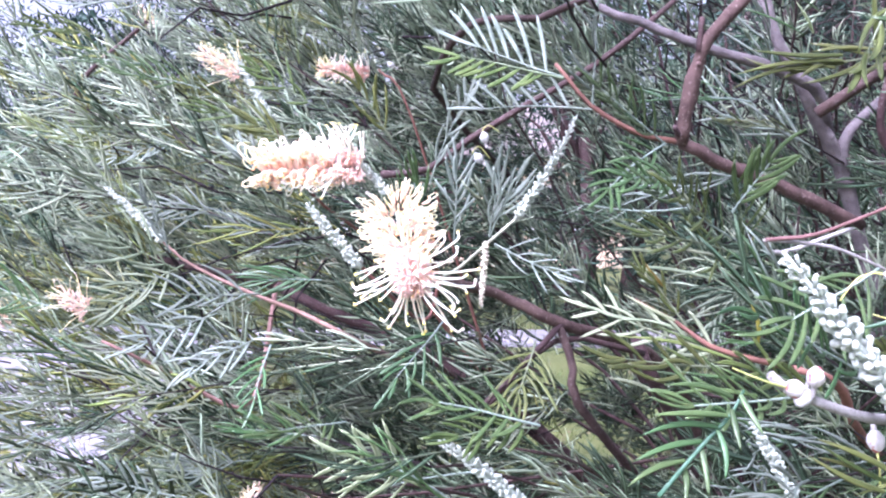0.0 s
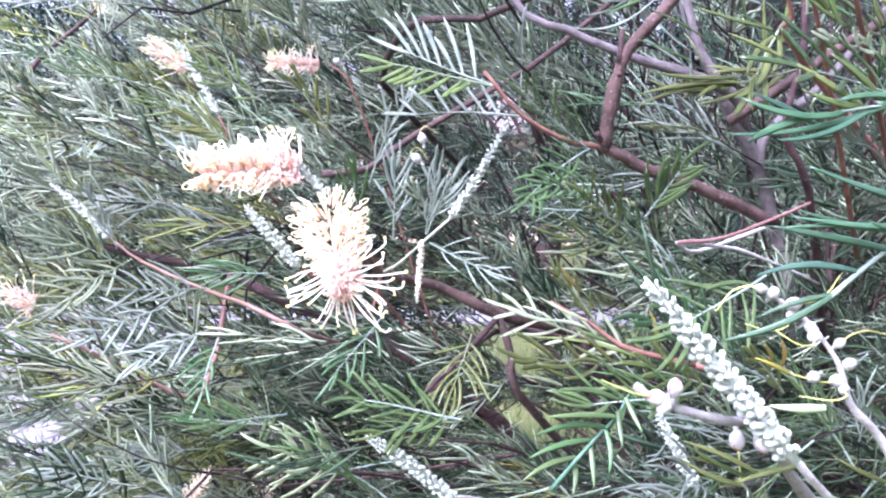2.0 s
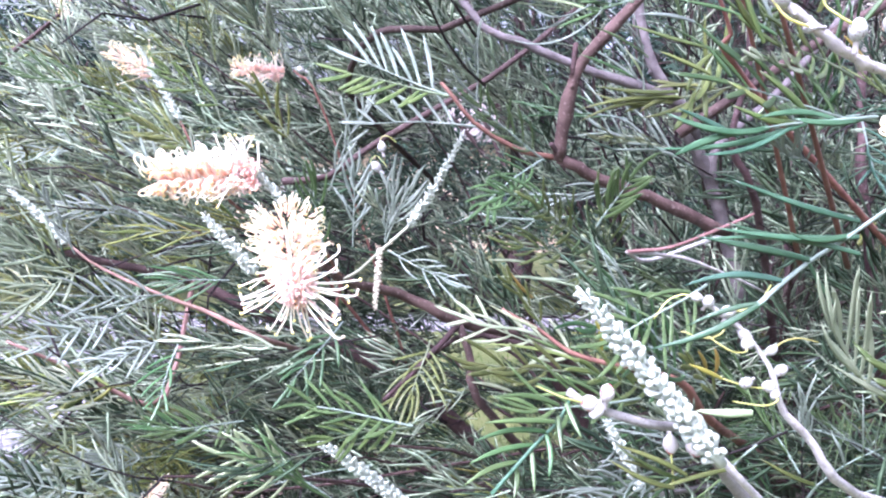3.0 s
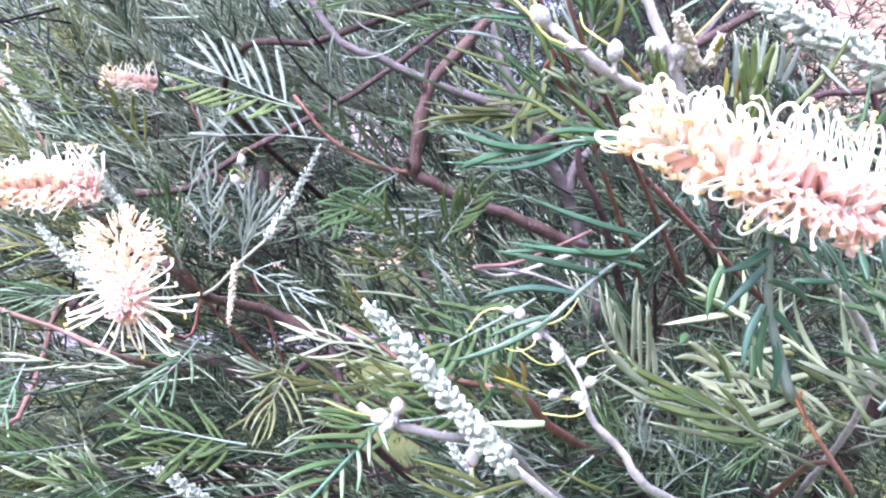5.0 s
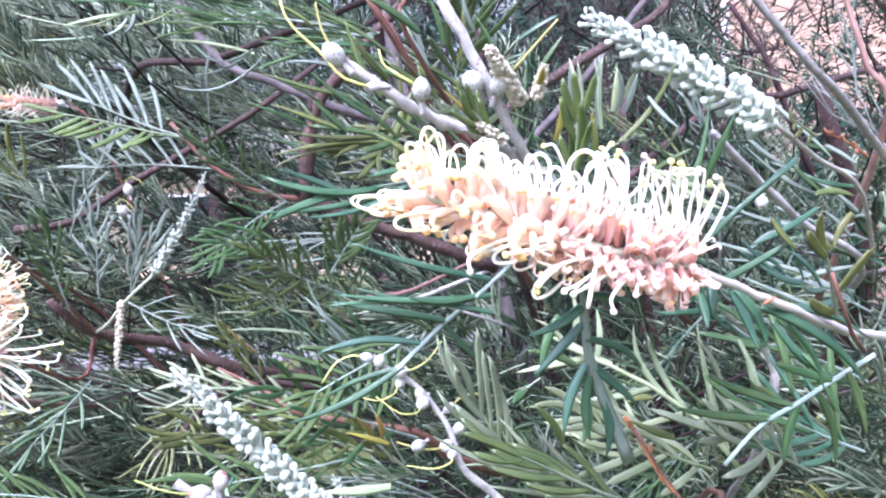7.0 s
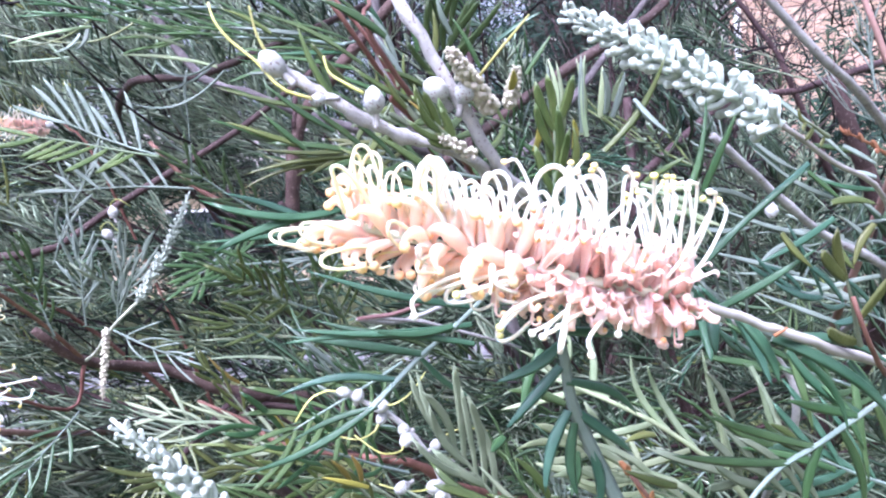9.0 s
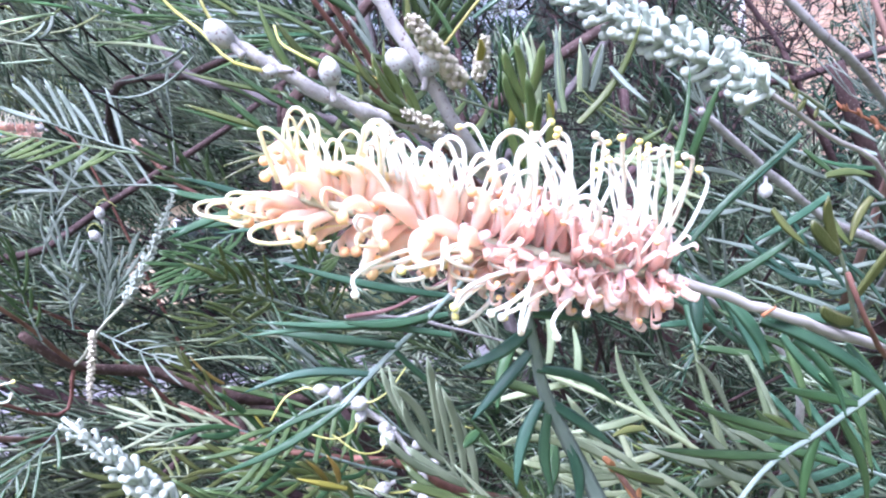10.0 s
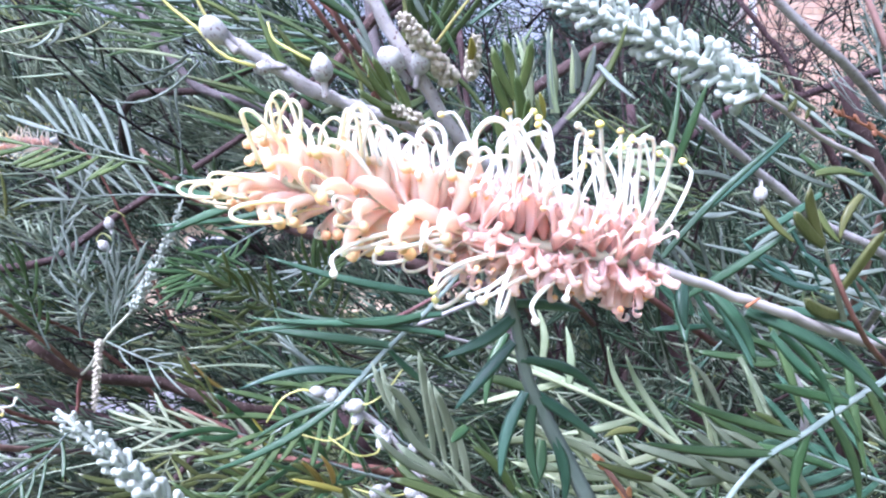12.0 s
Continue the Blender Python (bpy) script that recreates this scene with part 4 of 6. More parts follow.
hero((0.429, 0.550, 1.411), (0.360, 0.500, 1.423), "olive", 5, 0.06, 0.0050, (0, -1, 0.4), "both", 34)
hero((0.373, 0.500, 1.403), (0.332, 0.480, 1.410), "young", 4, 0.03, 0.0045, (0, -1, 0.4), "both", 18)
hero((0.315, 0.500, 1.179), (0.295, 0.490, 1.201), "olive", 3, 0.022, 0.0034, (0, -1, 0.3), "both", 26)
limb("branch", ((0.437, 0.750, 1.534), (0.442, 0.760, 1.447), (0.437, 0.780, 1.375), (0.503, 0.850, 1.284), (0.75, 1.25, 0.85)), 0.0030, 0.006, M_BARK, "dark red-brown upright stem", 14, 7)
limb("branch", ((0.301, 0.550, 1.504), (0.326, 0.560, 1.478), (0.349, 0.580, 1.446), (0.380, 0.620, 1.416), (0.75, 0.9, 1.2)), 0.0012, 0.004, M_TWIG, "thin reddish twig", 12, 6)
limb("bract", ((0.445, 0.292, 1.300), (0.449, 0.290, 1.303)), 0.0008, 0.0004, M_DEAD, "tiny reddish bract", 3, 6)

for b, t, k in (((0.485, 0.400, 1.193), (0.431, 0.390, 1.218), "pale"),
                ((0.535, 0.380, 1.194), (0.480, 0.370, 1.219), "young"), ((0.583, 0.400, 1.197), (0.525, 0.390, 1.221), "blue"),
                ((0.630, 0.450, 1.272), (0.562, 0.440, 1.298), "blue"), ((0.628, 0.450, 1.225), (0.549, 0.440, 1.255), "green"),
                ((0.576, 0.480, 1.245), (0.516, 0.470, 1.280), "blue"), ((0.377, 0.420, 1.199), (0.349, 0.410, 1.235), "young"),
                ((0.475, 0.450, 1.183), (0.427, 0.440, 1.217), "pale"), ((0.584, 0.520, 1.268), (0.526, 0.500, 1.304), "silver")):
    hero(b, t, k, 5, 0.060, 0.0042, (0.0, -1, 0.45), "both", 30, 0.05, 0, 0.0010, 0.3)

for b, t, w in (((0.372, 0.380, 1.205), (0.318, 0.372, 1.232), 0.0042), ((0.392, 0.380, 1.196), (0.332, 0.372, 1.216), 0.0042), ((0.410, 0.380, 1.190), (0.344, 0.372, 1.205), 0.0040),
                ((0.385, 0.380, 1.198), (0.352, 0.372, 1.239), 0.0042), ((0.404, 0.380, 1.192), (0.372, 0.372, 1.230), 0.0042), ((0.422, 0.380, 1.187), (0.392, 0.372, 1.222), 0.0040)):
    single(b, t, "young", w, 0.06, (-0.1, -1, 0.35))
limb("midrib", ((0.358, 0.381, 1.212), (0.395, 0.382, 1.194), (0.430, 0.384, 1.184), (0.5, 0.45, 1.15)), 0.0008, 0.0014, M_YOUNG, "pale midrib of a young leaf", 8, 6)

# leaves crowding round the grey branch beside the thick bud spike
for b, t in (((0.503, 0.350, 1.365), (0.448, 0.350, 1.324)), ((0.522, 0.360, 1.340), (0.483, 0.360, 1.321)), ((0.619, 0.450, 1.355), (0.576, 0.450, 1.364))):
    single(b, t, "blue", 0.0039, 0.01, (-0.1, -1, 0.3))
for b, t in (((0.532, 0.420, 1.408), (0.581, 0.420, 1.368)), ((0.509, 0.400, 1.380), (0.532, 0.400, 1.365)), ((0.494, 0.420, 1.358), (0.524, 0.420, 1.348)),
             ((0.491, 0.420, 1.337), (0.518, 0.420, 1.337)), ((0.590, 0.440, 1.381), (0.613, 0.440, 1.368)), ((0.562, 0.450, 1.327), (0.539, 0.450, 1.313)),
             ((0.611, 0.440, 1.362), (0.591, 0.440, 1.366)), ((0.584, 0.450, 1.333), (0.558, 0.450, 1.343)), ((0.607, 0.440, 1.323), (0.588, 0.440, 1.339))):
    single(b, t, "silver", 0.0040, 0.04, (-0.1, -1, 0.3))
for b, t in (((0.506, 0.340, 1.347), (0.528, 0.340, 1.345)), ((0.518, 0.330, 1.337), (0.507, 0.330, 1.319)), ((0.499, 0.330, 1.332), (0.508, 0.330, 1.318)),
             ((0.482, 0.340, 1.335), (0.496, 0.340, 1.319))):
    single(b, t, "olive", 0.0042, 0.04, (-0.1, -1, 0.3))
for b, t in (((0.567, 0.440, 1.367), (0.588, 0.440, 1.349)), ((0.584, 0.460, 1.384), (0.626, 0.460, 1.374))):
    single(b, t, "green", 0.0043, 0.04, (-0.1, -1, 0.3))

# broad leaves crowding behind the old pods
for b, t in (((0.319, 0.500, 1.445), (0.255, 0.492, 1.474)), ((0.323, 0.480, 1.457), (0.302, 0.472, 1.478)), ((0.313, 0.490, 1.440), (0.273, 0.482, 1.445)),
             ((0.299, 0.440, 1.397), (0.265, 0.432, 1.420)), ((0.284, 0.420, 1.386), (0.265, 0.412, 1.402)), ((0.328, 0.460, 1.419), (0.294, 0.452, 1.431)),
             ((0.353, 0.500, 1.452), (0.340, 0.492, 1.484)), ((0.391, 0.500, 1.442), (0.373, 0.492, 1.470)), ((0.281, 0.480, 1.467), (0.254, 0.472, 1.478)),
             ((0.434, 0.550, 1.448), (0.451, 0.542, 1.473))):
    single(b, t, "green", 0.0046, 0.04, (-0.1, -0.8, 0.6))
for b, t in (((0.294, 0.500, 1.462), (0.242, 0.492, 1.465)), ((0.340, 0.500, 1.445), (0.323, 0.492, 1.474)), ((0.346, 0.500, 1.431), (0.326, 0.492, 1.461)),
             ((0.291, 0.500, 1.436), (0.250, 0.492, 1.438)), ((0.374, 0.500, 1.462), (0.364, 0.492, 1.484))):
    single(b, t, "silver", 0.0047, 0.04, (-0.1, -0.8, 0.6))
for b, t in (((0.307, 0.500, 1.452), (0.263, 0.492, 1.449)), ((0.336, 0.500, 1.459), (0.320, 0.492, 1.484)), ((0.392, 0.460, 1.448), (0.417, 0.452, 1.462))):
    single(b, t, "blue", 0.0047, 0.05, (-0.1, -0.8, 0.6))
for b, t in (((0.354, 0.460, 1.433), (0.355, 0.452, 1.463)), ((0.302, 0.420, 1.405), (0.283, 0.412, 1.444)), ((0.279, 0.440, 1.391), (0.245, 0.432, 1.402)),
             ((0.291, 0.480, 1.415), (0.236, 0.472, 1.427)), ((0.337, 0.440, 1.408), (0.325, 0.432, 1.425)), ((0.361, 0.400, 1.375), (0.344, 0.392, 1.389)),
             ((0.268, 0.480, 1.458), (0.243, 0.472, 1.469))):
    single(b, t, "olive", 0.0045, 0.04, (-0.1, -0.8, 0.6))
for b, t in (((0.353, 0.400, 1.386), (0.331, 0.392, 1.404)), ((0.397, 0.380, 1.378), (0.391, 0.372, 1.392)), ((0.406, 0.380, 1.378), (0.403, 0.372, 1.390)),
             ((0.390, 0.390, 1.378), (0.390, 0.382, 1.399)), ((0.372, 0.360, 1.401), (0.371, 0.352, 1.408))):
    single(b, t, "gold", 0.0041, 0.05, (-0.1, -0.8, 0.6))
for b, t in (((0.404, 0.400, 1.386), (0.399, 0.392, 1.422)), ((0.417, 0.400, 1.386), (0.413, 0.392, 1.422)), ((0.427, 0.400, 1.395), (0.426, 0.392, 1.418)),
             ((0.434, 0.400, 1.402), (0.436, 0.392, 1.415))):
    single(b, t, "pale", 0.0040, 0.03, (-0.1, -0.8, 0.6))
# glossy leaves low beside the main flower
for b, t in (((0.380, 0.360, 1.290), (0.368, 0.352, 1.262)), ((0.393, 0.370, 1.263), (0.364, 0.362, 1.273)), ((0.362, 0.360, 1.254), (0.354, 0.352, 1.250)),
             ((0.387, 0.340, 1.251), (0.381, 0.332, 1.235)), ((0.495, 0.360, 1.286), (0.502, 0.352, 1.244)), ((0.529, 0.360, 1.270), (0.529, 0.352, 1.218)),
             ((0.514, 0.360, 1.261), (0.527, 0.352, 1.234)), ((0.533, 0.380, 1.216), (0.476, 0.372, 1.235)), ((0.500, 0.380, 1.231), (0.462, 0.372, 1.255))):
    single(b, t, "green", 0.0052, 0.04, (-0.1, -1, 0.45))
for b, t in (((0.444, 0.340, 1.300), (0.443, 0.332, 1.284)), ((0.460, 0.340, 1.301), (0.470, 0.332, 1.271)), ((0.483, 0.340, 1.285), (0.519, 0.332, 1.253))):
    single(b, t, "blue", 0.0057, -0.04, (-0.1, -1, 0.45))
for b, t in (((0.494, 0.350, 1.240), (0.473, 0.342, 1.254)), ((0.449, 0.400, 1.236), (0.429, 0.392, 1.236)), ((0.430, 0.340, 1.232), (0.403, 0.332, 1.244)),
             ((0.375, 0.340, 1.233), (0.358, 0.332, 1.254))):
    single(b, t, "olive", 0.0044, 0.05, (-0.1, -1, 0.45))
for b, t in (((0.502, 0.400, 1.266), (0.520, 0.392, 1.205)), ((0.492, 0.400, 1.240), (0.472, 0.392, 1.268))):
    single(b, t, "young", 0.0044, 0.00, (-0.1, -1, 0.45))
for points in (((0.294, 0.500, 1.486), (0.322, 0.500, 1.451), (0.5, 0.75, 1.25)), ((0.322, 0.470, 1.476), (0.337, 0.470, 1.429), (0.55, 0.75, 1.25))):
    limb("branch", points, 0.0012, 0.003, M_TWIG, "thin reddish twig", 10, 6)

# ---- flower spikes ----
def curve_tube(points, radii, n, sides):
    bm = bmesh.new()
    pts = spline(points, n)
    r = [radii[0] + (radii[-1] - radii[0]) * i / n for i in range(n + 1)]
    tube(bm, pts, r, sides)
    return bm


def ribbon(bm, pts, widths, side, thick, mat=0):
    """A thin strip with rounded edges along places; side gives the way across it."""
    rings = []
    for i, p in enumerate(pts):
        d = (pts[min(i + 1, len(pts) - 1)] - pts[max(i - 1, 0)]).normalized()
        s = (side - d * side.dot(d)).normalized()
        n = d.cross(s)
        w = widths[i]
        rings.append([bm.verts.new(p + s * x * w + n * z * thick) for x, z in ((-1, 0.5), (-0.5, -0.5), (0.5, -0.5), (1, 0.5), (0.5, 0.9), (-0.5, 0.9))])
    for a, b in zip(rings, rings[1:]):
        for k in range(6):
            bm.faces.new((a[k], a[(k + 1) % 6], b[(k + 1) % 6], b[k])).material_index = mat
    bm.faces.new(rings[0][::-1]).material_index = mat
    bm.faces.new(rings[-1]).material_index = mat


def perianth_mesh(rng, closed, fine=1.0):
    """A petal tube about 14 mm long. Closed, it is a plump pouch with a round limb at its bent end; open, it has split into broad strips with rolled tips."""
    bm = bmesh.new()
    lean = rng.uniform(-0.0018, 0.0018)
    if closed:
        curl = rng.uniform(0.0, 0.0025)
        fat = fine * rng.uniform(0.62, 1.02)
        pts = spline(((0, 0, -0.002), (-0.0010, lean * 0.4, 0.003), (-0.0010, lean, 0.0085), (0.0012, lean, 0.0128 - curl), (0.0040, lean, 0.0140 - curl * 1.8)), 12)
        tube(bm, pts, [r * fat for r in (0.0008, 0.0011, 0.0018, 0.0024, 0.0028, 0.0029, 0.0027, 0.0024, 0.0021, 0.0018, 0.0016, 0.0014, 0.0012)], 12, 0, 0.03, rng)
        for v in bm.verts:
            v.co.y = lean * 0.5 + (v.co.y - lean * 0.5) * 0.8
        ball(bm, pts[-1] + Vector((0.0004, 0, -0.0004)), (0.0018 * fine, 0.0015 * fine, 0.0017 * fine), 1, 8, 6)
        return mesh_of("floret", bm, M_PERIANTH_PALE, M_LIMB)
    for k in range(4):
        ang = k * math.pi / 2 + rng.uniform(-0.5, 0.5)
        o = Vector((math.cos(ang), math.sin(ang), 0))
        h = rng.uniform(0.008, 0.0135) * (0.5 + 0.5 * fine)
        flare = rng.uniform(0.0012, 0.0042)
        r = rng.uniform(0.0010, 0.0019)
        turns = rng.uniform(2.6, 4.6)
        sway = Vector((-o.y, o.x, 0)) * rng.uniform(-0.0014, 0.0014)
        pts = []
        for i in range(15):
            if i < 8:
                u = i / 7
                pts.append(o * (0.0004 + 0.0008 * u + flare * u * u) + Vector((0, lean * u, h * u - 0.001)) + sway * math.sin(3 * u))
            else:
                a = turns * (i - 7) / 7
                rr = r * (1 - 0.45 * (i - 7) / 7)
                pts.append(pts[7] + o * (r - rr * math.cos(a)) + Vector((0, 0, rr * math.sin(a))))
        ribbon(bm, pts, [w * fine * 0.84 for w in (0.0009, 0.0013, 0.0017, 0.0020, 0.0021, 0.0020, 0.0018, 0.0017, 0.0016, 0.0016, 0.0015, 0.0014, 0.0013, 0.0011, 0.0006)], Vector((-o.y, o.x, 0)), 0.00035)
        if k == 0:
            ball(bm, pts[-1], (0.0010, 0.0010, 0.0009), 1, 6, 4)
    return mesh_of("floret", bm, M_PERIANTH, M_LIMB)


def style_mesh(rng, looped, fine=1.0, yellow=0.25):
    if looped:
        h = rng.uniform(0.021, 0.030) * (1 if fine > 0.8 else 0.78)
        w = rng.uniform(0.0030, 0.0065) if yellow == 1.0 else rng.uniform(0.0035, 0.0080)
        pts = ((0.0, 0, 0.006), (-0.0016, 0, 0.014), (-0.001, 0, h - 0.002), (w * 0.45, 0, h + 0.0005), (w, 0, h - 0.004), (0.0062, 0, 0.0125))
        bm = curve_tube(pts, (0.00084 * fine, 0.00070 * fine), 16, 6)
        return mesh_of("style", bm, M_STYLE_YELLOW if rng.random() < (yellow if fine > 0.8 else 0.85) else M_STYLE), None
    reach = rng.uniform(0.033, 0.042)
    bend = rng.uniform(-0.003, 0.005)
    side = rng.uniform(-0.003, 0.003)
    hook = rng.uniform(0.004, 0.012) if rng.random() < 0.3 else 0.0
    end = Vector((bend * 1.6 + hook, side * 1.5, reach - hook * 0.25))
    pts = ((0.0, 0, 0.002), (-0.0012, 0, 0.012), (bend * 0.3 - 0.001 + hook * 0.05, side * 0.4, 0.023), (bend + hook * 0.42, side, reach - 0.006 + hook * 0.25), end)
    bm = curve_tube(pts, (0.00078 * fine, 0.00062 * fine), 14, 6)
    st = mesh_of("style", bm, M_STYLE if fine == 1.0 else M_STYLE_YELLOW)
    bm = bmesh.new()
    ball(bm, end + Vector((0.0003, 0, 0.0002)), (0.0013, 0.0013, 0.0011), 0, 8, 6)
    return st, mesh_of("stigma", bm, M_STIGMA if rng.random() < 0.6 else M_STYLE)


frng = random.Random(5)
OPEN = [(perianth_mesh(frng, False), *style_mesh(frng, False)) for _ in range(8)]
LOOP = [(perianth_mesh(frng, True), *style_mesh(frng, True)) for _ in range(8)]
OPEN_FINE = [(perianth_mesh(frng, False, 0.6), *style_mesh(frng, False, 0.66)) for kind in OPEN]
LOOP_FINE = [(perianth_mesh(frng, True, 0.62), *style_mesh(frng, True, 0.6)) for kind in LOOP]
LOOP_TIP = [(kind[0], *style_mesh(frng, True, 0.9, 1.0)) for kind in LOOP]


def flower_spike(base, tip, florets, label, scale=1.0, opened=0.45, up=0.45, seed=0, lean=0.75, taper=0.28, bare=0.2, fine=True, reach=1.0, stand=0.0):
    """A bottlebrush of florets round an axis; the older ones, near its base, have freed their styles."""
    rng = random.Random(seed)
    base, tip = Vector(base), Vector(tip)
    thing = tagged(new("flower_spike"), label, "flower", "flower spikes of the shrub")
    thing.location = base
    axis = (tip - base)
    length = axis.length
    axis.normalize()
    first = axis.orthogonal().normalized()
    bm = bmesh.new()
    pts = [axis * (length * u) for u in [i / 10 for i in range(11)]]
    tube(bm, pts, [0.0026 * scale * (1 - 0.55 * i / 10) for i in range(11)], 8, 0, 0.06, rng)
    part("axis", mesh_of("axis", bm, M_RACHIS), thing)
    for k in range(florets):
        u = (k + 0.5) / florets
        radial = Matrix.Rotation(k * 2.39996 + rng.uniform(-0.25, 0.25), 3, axis) @ first
        lift = max(0.0, min(1.0, (radial.z + 0.25) / 0.7))
        out = radial * 0.85 + axis * (lean * (1 - 0.8 * lift * up) + 0.5 * u) + Vector((0, 0, up * lift * 1.2)) + Vector([rng.gauss(0, 0.16) for _ in range(3)])
        out += axis * (0.3 if lean < 0 else 0.9) * max(0.0, (u - 0.8) / 0.2)
        if lean < 0:
            out -= axis * 1.1 * max(0.0, (0.14 - u) / 0.14)
        out.normalize()
        loop = u > opened + rng.uniform(-0.14, 0.14)
        pick = rng.randrange(8)
        kind = ((LOOP_FINE if loop else OPEN_FINE) if fine else (LOOP if loop else OPEN))[pick]
        if loop and not fine and rng.random() < 0.85:
            kind = LOOP_TIP[pick]
        forward = (axis * (-1 if rng.random() < 0.25 else 1) + radial * 0.3 + Vector([rng.uniform(-0.35, 0.35) for _ in range(3)]))
        turn = basis(forward - out * forward.dot(out), out)
        size = scale * (1.05 - taper * u) * rng.uniform(0.85, 1.1) * (0.8 if loop and stand else 1.0)
        floret = part("floret", kind[0], thing, at(axis * (length * u) + radial * 0.0045 * scale + out * (stand * rng.uniform(0.25, 1.0) * min(1.0, max(0.0, (u - 0.4) / 0.2)) if loop else 0.0), turn, size))
        if rng.random() < (0.45 if stand and not loop else bare):
            continue
        far = at((0, 0, 0), Matrix.Identity(3), (0.9 if stand else 1.0) if loop else reach)
        part("style", kind[1], floret, far)
        if kind[2]:
            part("stigma", kind[2], floret, far)
    return thing


def long_spike(points, florets, label, scale=1.0, seed=0, parted=True, ripe=0.60):
    """A long, nearly level spike. Its florets stand up above the axis and sweep forward below it; those near its base have freed their styles."""
    rng = random.Random(seed)
    line = spline(points, 24)
    base = line[0].copy()
    thing = tagged(new("flower_spike"), label, "flower", "flower spikes of the shrub")
    thing.location = base
    line = [p - base for p in line]
    bm = bmesh.new()
    tube(bm, line, [0.0024 * scale * (1 - 0.5 * i / 24) for i in range(25)], 8, 0, 0.08, rng)
    part("axis", mesh_of("axis", bm, M_RACHIS), thing)
    for k in range(florets):
        u = min(0.997, 0.012 + 0.985 * (k + rng.uniform(-1.4, 1.4) * (k > 2)) / florets)
        i = min(int(u * 24), 23)
        axis = (line[i + 1] - line[i]).normalized()
        place = line[i].lerp(line[i + 1], u * 24 - i)
        up = (Vector((0, 0, 1)) - axis * axis.z).normalized()
        fore = up.cross(axis)
        if fore.y > 0:
            fore = -fore
        phi = (k * 2.39996 + rng.uniform(-0.35, 0.35)) % (2 * math.pi)
        # the axis shows in the outer half: florets there part to either side of it
        gap = 0.38 if parted and u > 0.6 else 0.0
        if abs(phi - math.pi / 2) < gap:
            phi = math.pi / 2 + math.copysign(gap + rng.uniform(-0.25, 0.35), phi - math.pi / 2)
        radial = up * math.cos(phi) + fore * math.sin(phi)
        high, near = math.cos(phi), math.sin(phi)
        jitter = Vector([rng.gauss(0, 0.24) for _ in range(3)])
        tip_lean = 0.9 * max(0.0, (u - 0.88) / 0.12)
        if high > -0.25:
            out = radial * 0.5 + up * (0.75 + 0.2 * u) + axis * (0.16 + 0.25 * u + tip_lean * 0.7) + jitter
            forward = axis + fore * rng.uniform(-0.8, 1.0)
        else:
            out = radial * (0.8 - 0.25 * u) + axis * (0.35 + 0.6 * u + tip_lean) + fore * 0.15 + jitter
            forward = -up + fore * rng.uniform(0.0, 0.8)
        out.normalize()
        shut = u > ripe + rng.uniform(-0.08, 0.08)
        loop = shut or (u > ripe * 0.5 and rng.random() < (0.5 if high > 0.3 else 0.8 if near > 0.2 else 0.4))
        pick = rng.randrange(8)
        kind = (LOOP if shut else OPEN)[pick]
        size = scale * (1.06 - (0.1 if high > 0 else 0.12) * u) * rng.uniform(0.8, 1.15)
        turn = basis(forward - out * forward.dot(out), out)
        m = at(place + radial * 0.003 * scale, turn, size)
        floret = part("floret", kind[0], thing, m)
        if loop:
            if rng.random() < (0.28 if high < -0.25 or near > 0.5 else 0.4 if near < -0.3 else 0.0):
                continue
            part("style", (LOOP_TIP if u > rng.uniform(0.74, 0.9) else LOOP)[pick][1], floret, at((0, 0, 0), Matrix.Identity(3), rng.uniform(0.68, 0.9) if high < -0.25 else rng.uniform(0.85, 1.08)))
        elif rng.random() < (0.9 if high > 0.15 and near > -0.3 else 0.5 if high > 0.15 else 0.24 if near > 0.3 else 0.5):
            if high > -0.25 or near > 0.3:
                way = up + radial * 0.3 + axis * rng.uniform(-0.35, 0.35 if u < 0.25 else 0.55) + jitter * 0.8
            else:
                way = axis * rng.uniform(0.7, 1.0) - up * rng.uniform(0.25, 0.5) + fore * 0.3
            way.normalize()
            side = -axis if way.dot(up) > 0.5 and rng.random() < 0.25 else axis * (1 if way.dot(up) > 0.5 else 0.2) - up * (0 if way.dot(up) > 0.5 else 1)
            sm = at(place + radial * 0.003 * scale, basis(side - way * side.dot(way), way), scale * rng.uniform(0.85, 1.1))
            part("style", OPEN[pick][1], floret, m.inverted() @ sm)
            part("stigma", OPEN[pick][2], floret, m.inverted() @ sm)
    return thing


long_spike(((0.4145, 0.294, 1.3155), (0.378, 0.284, 1.3235), (0.341, 0.277, 1.334), (0.296, 0.271, 1.3465)), 164,
           "large peach-pink flower spike with curled cream styles and yellow tips", 1.0, 11)
long_spike(((-0.080, 0.850, 1.340), (-0.13, 0.835, 1.337), (-0.180, 0.820, 1.331)), 168, "peach flower spike with looped cream styles, nearly horizontal", 1.2, 12, False, 0.30)
flower_spike((-0.008, 0.690, 1.226), (-0.029, 0.745, 1.288), 300, "cream and pink flower spike with long radiating styles, upright", 1.0, 0.30, 0.0, 13, -0.25, 0.1, 0.12, False, 1.30, 0.024)
long_spike(((-0.146, 1.390, 1.546), (-0.190, 1.380, 1.547), (-0.232, 1.370, 1.549)), 72, "small pink flower spike seen among leaves", 0.92, 14, False, 0.8)
flower_spike((-0.348, 1.280, 1.523), (-0.403, 1.260, 1.556), 46, "pale peach flower spike half hidden by a bud spike", 1.2, 0.3, 0.3, 15)
flower_spike((-0.293, 1.050, 0.862), (-0.250, 1.030, 0.915), 46, "peach flower spike low in the shrub", 0.75, 0.0, 0.1, 16)
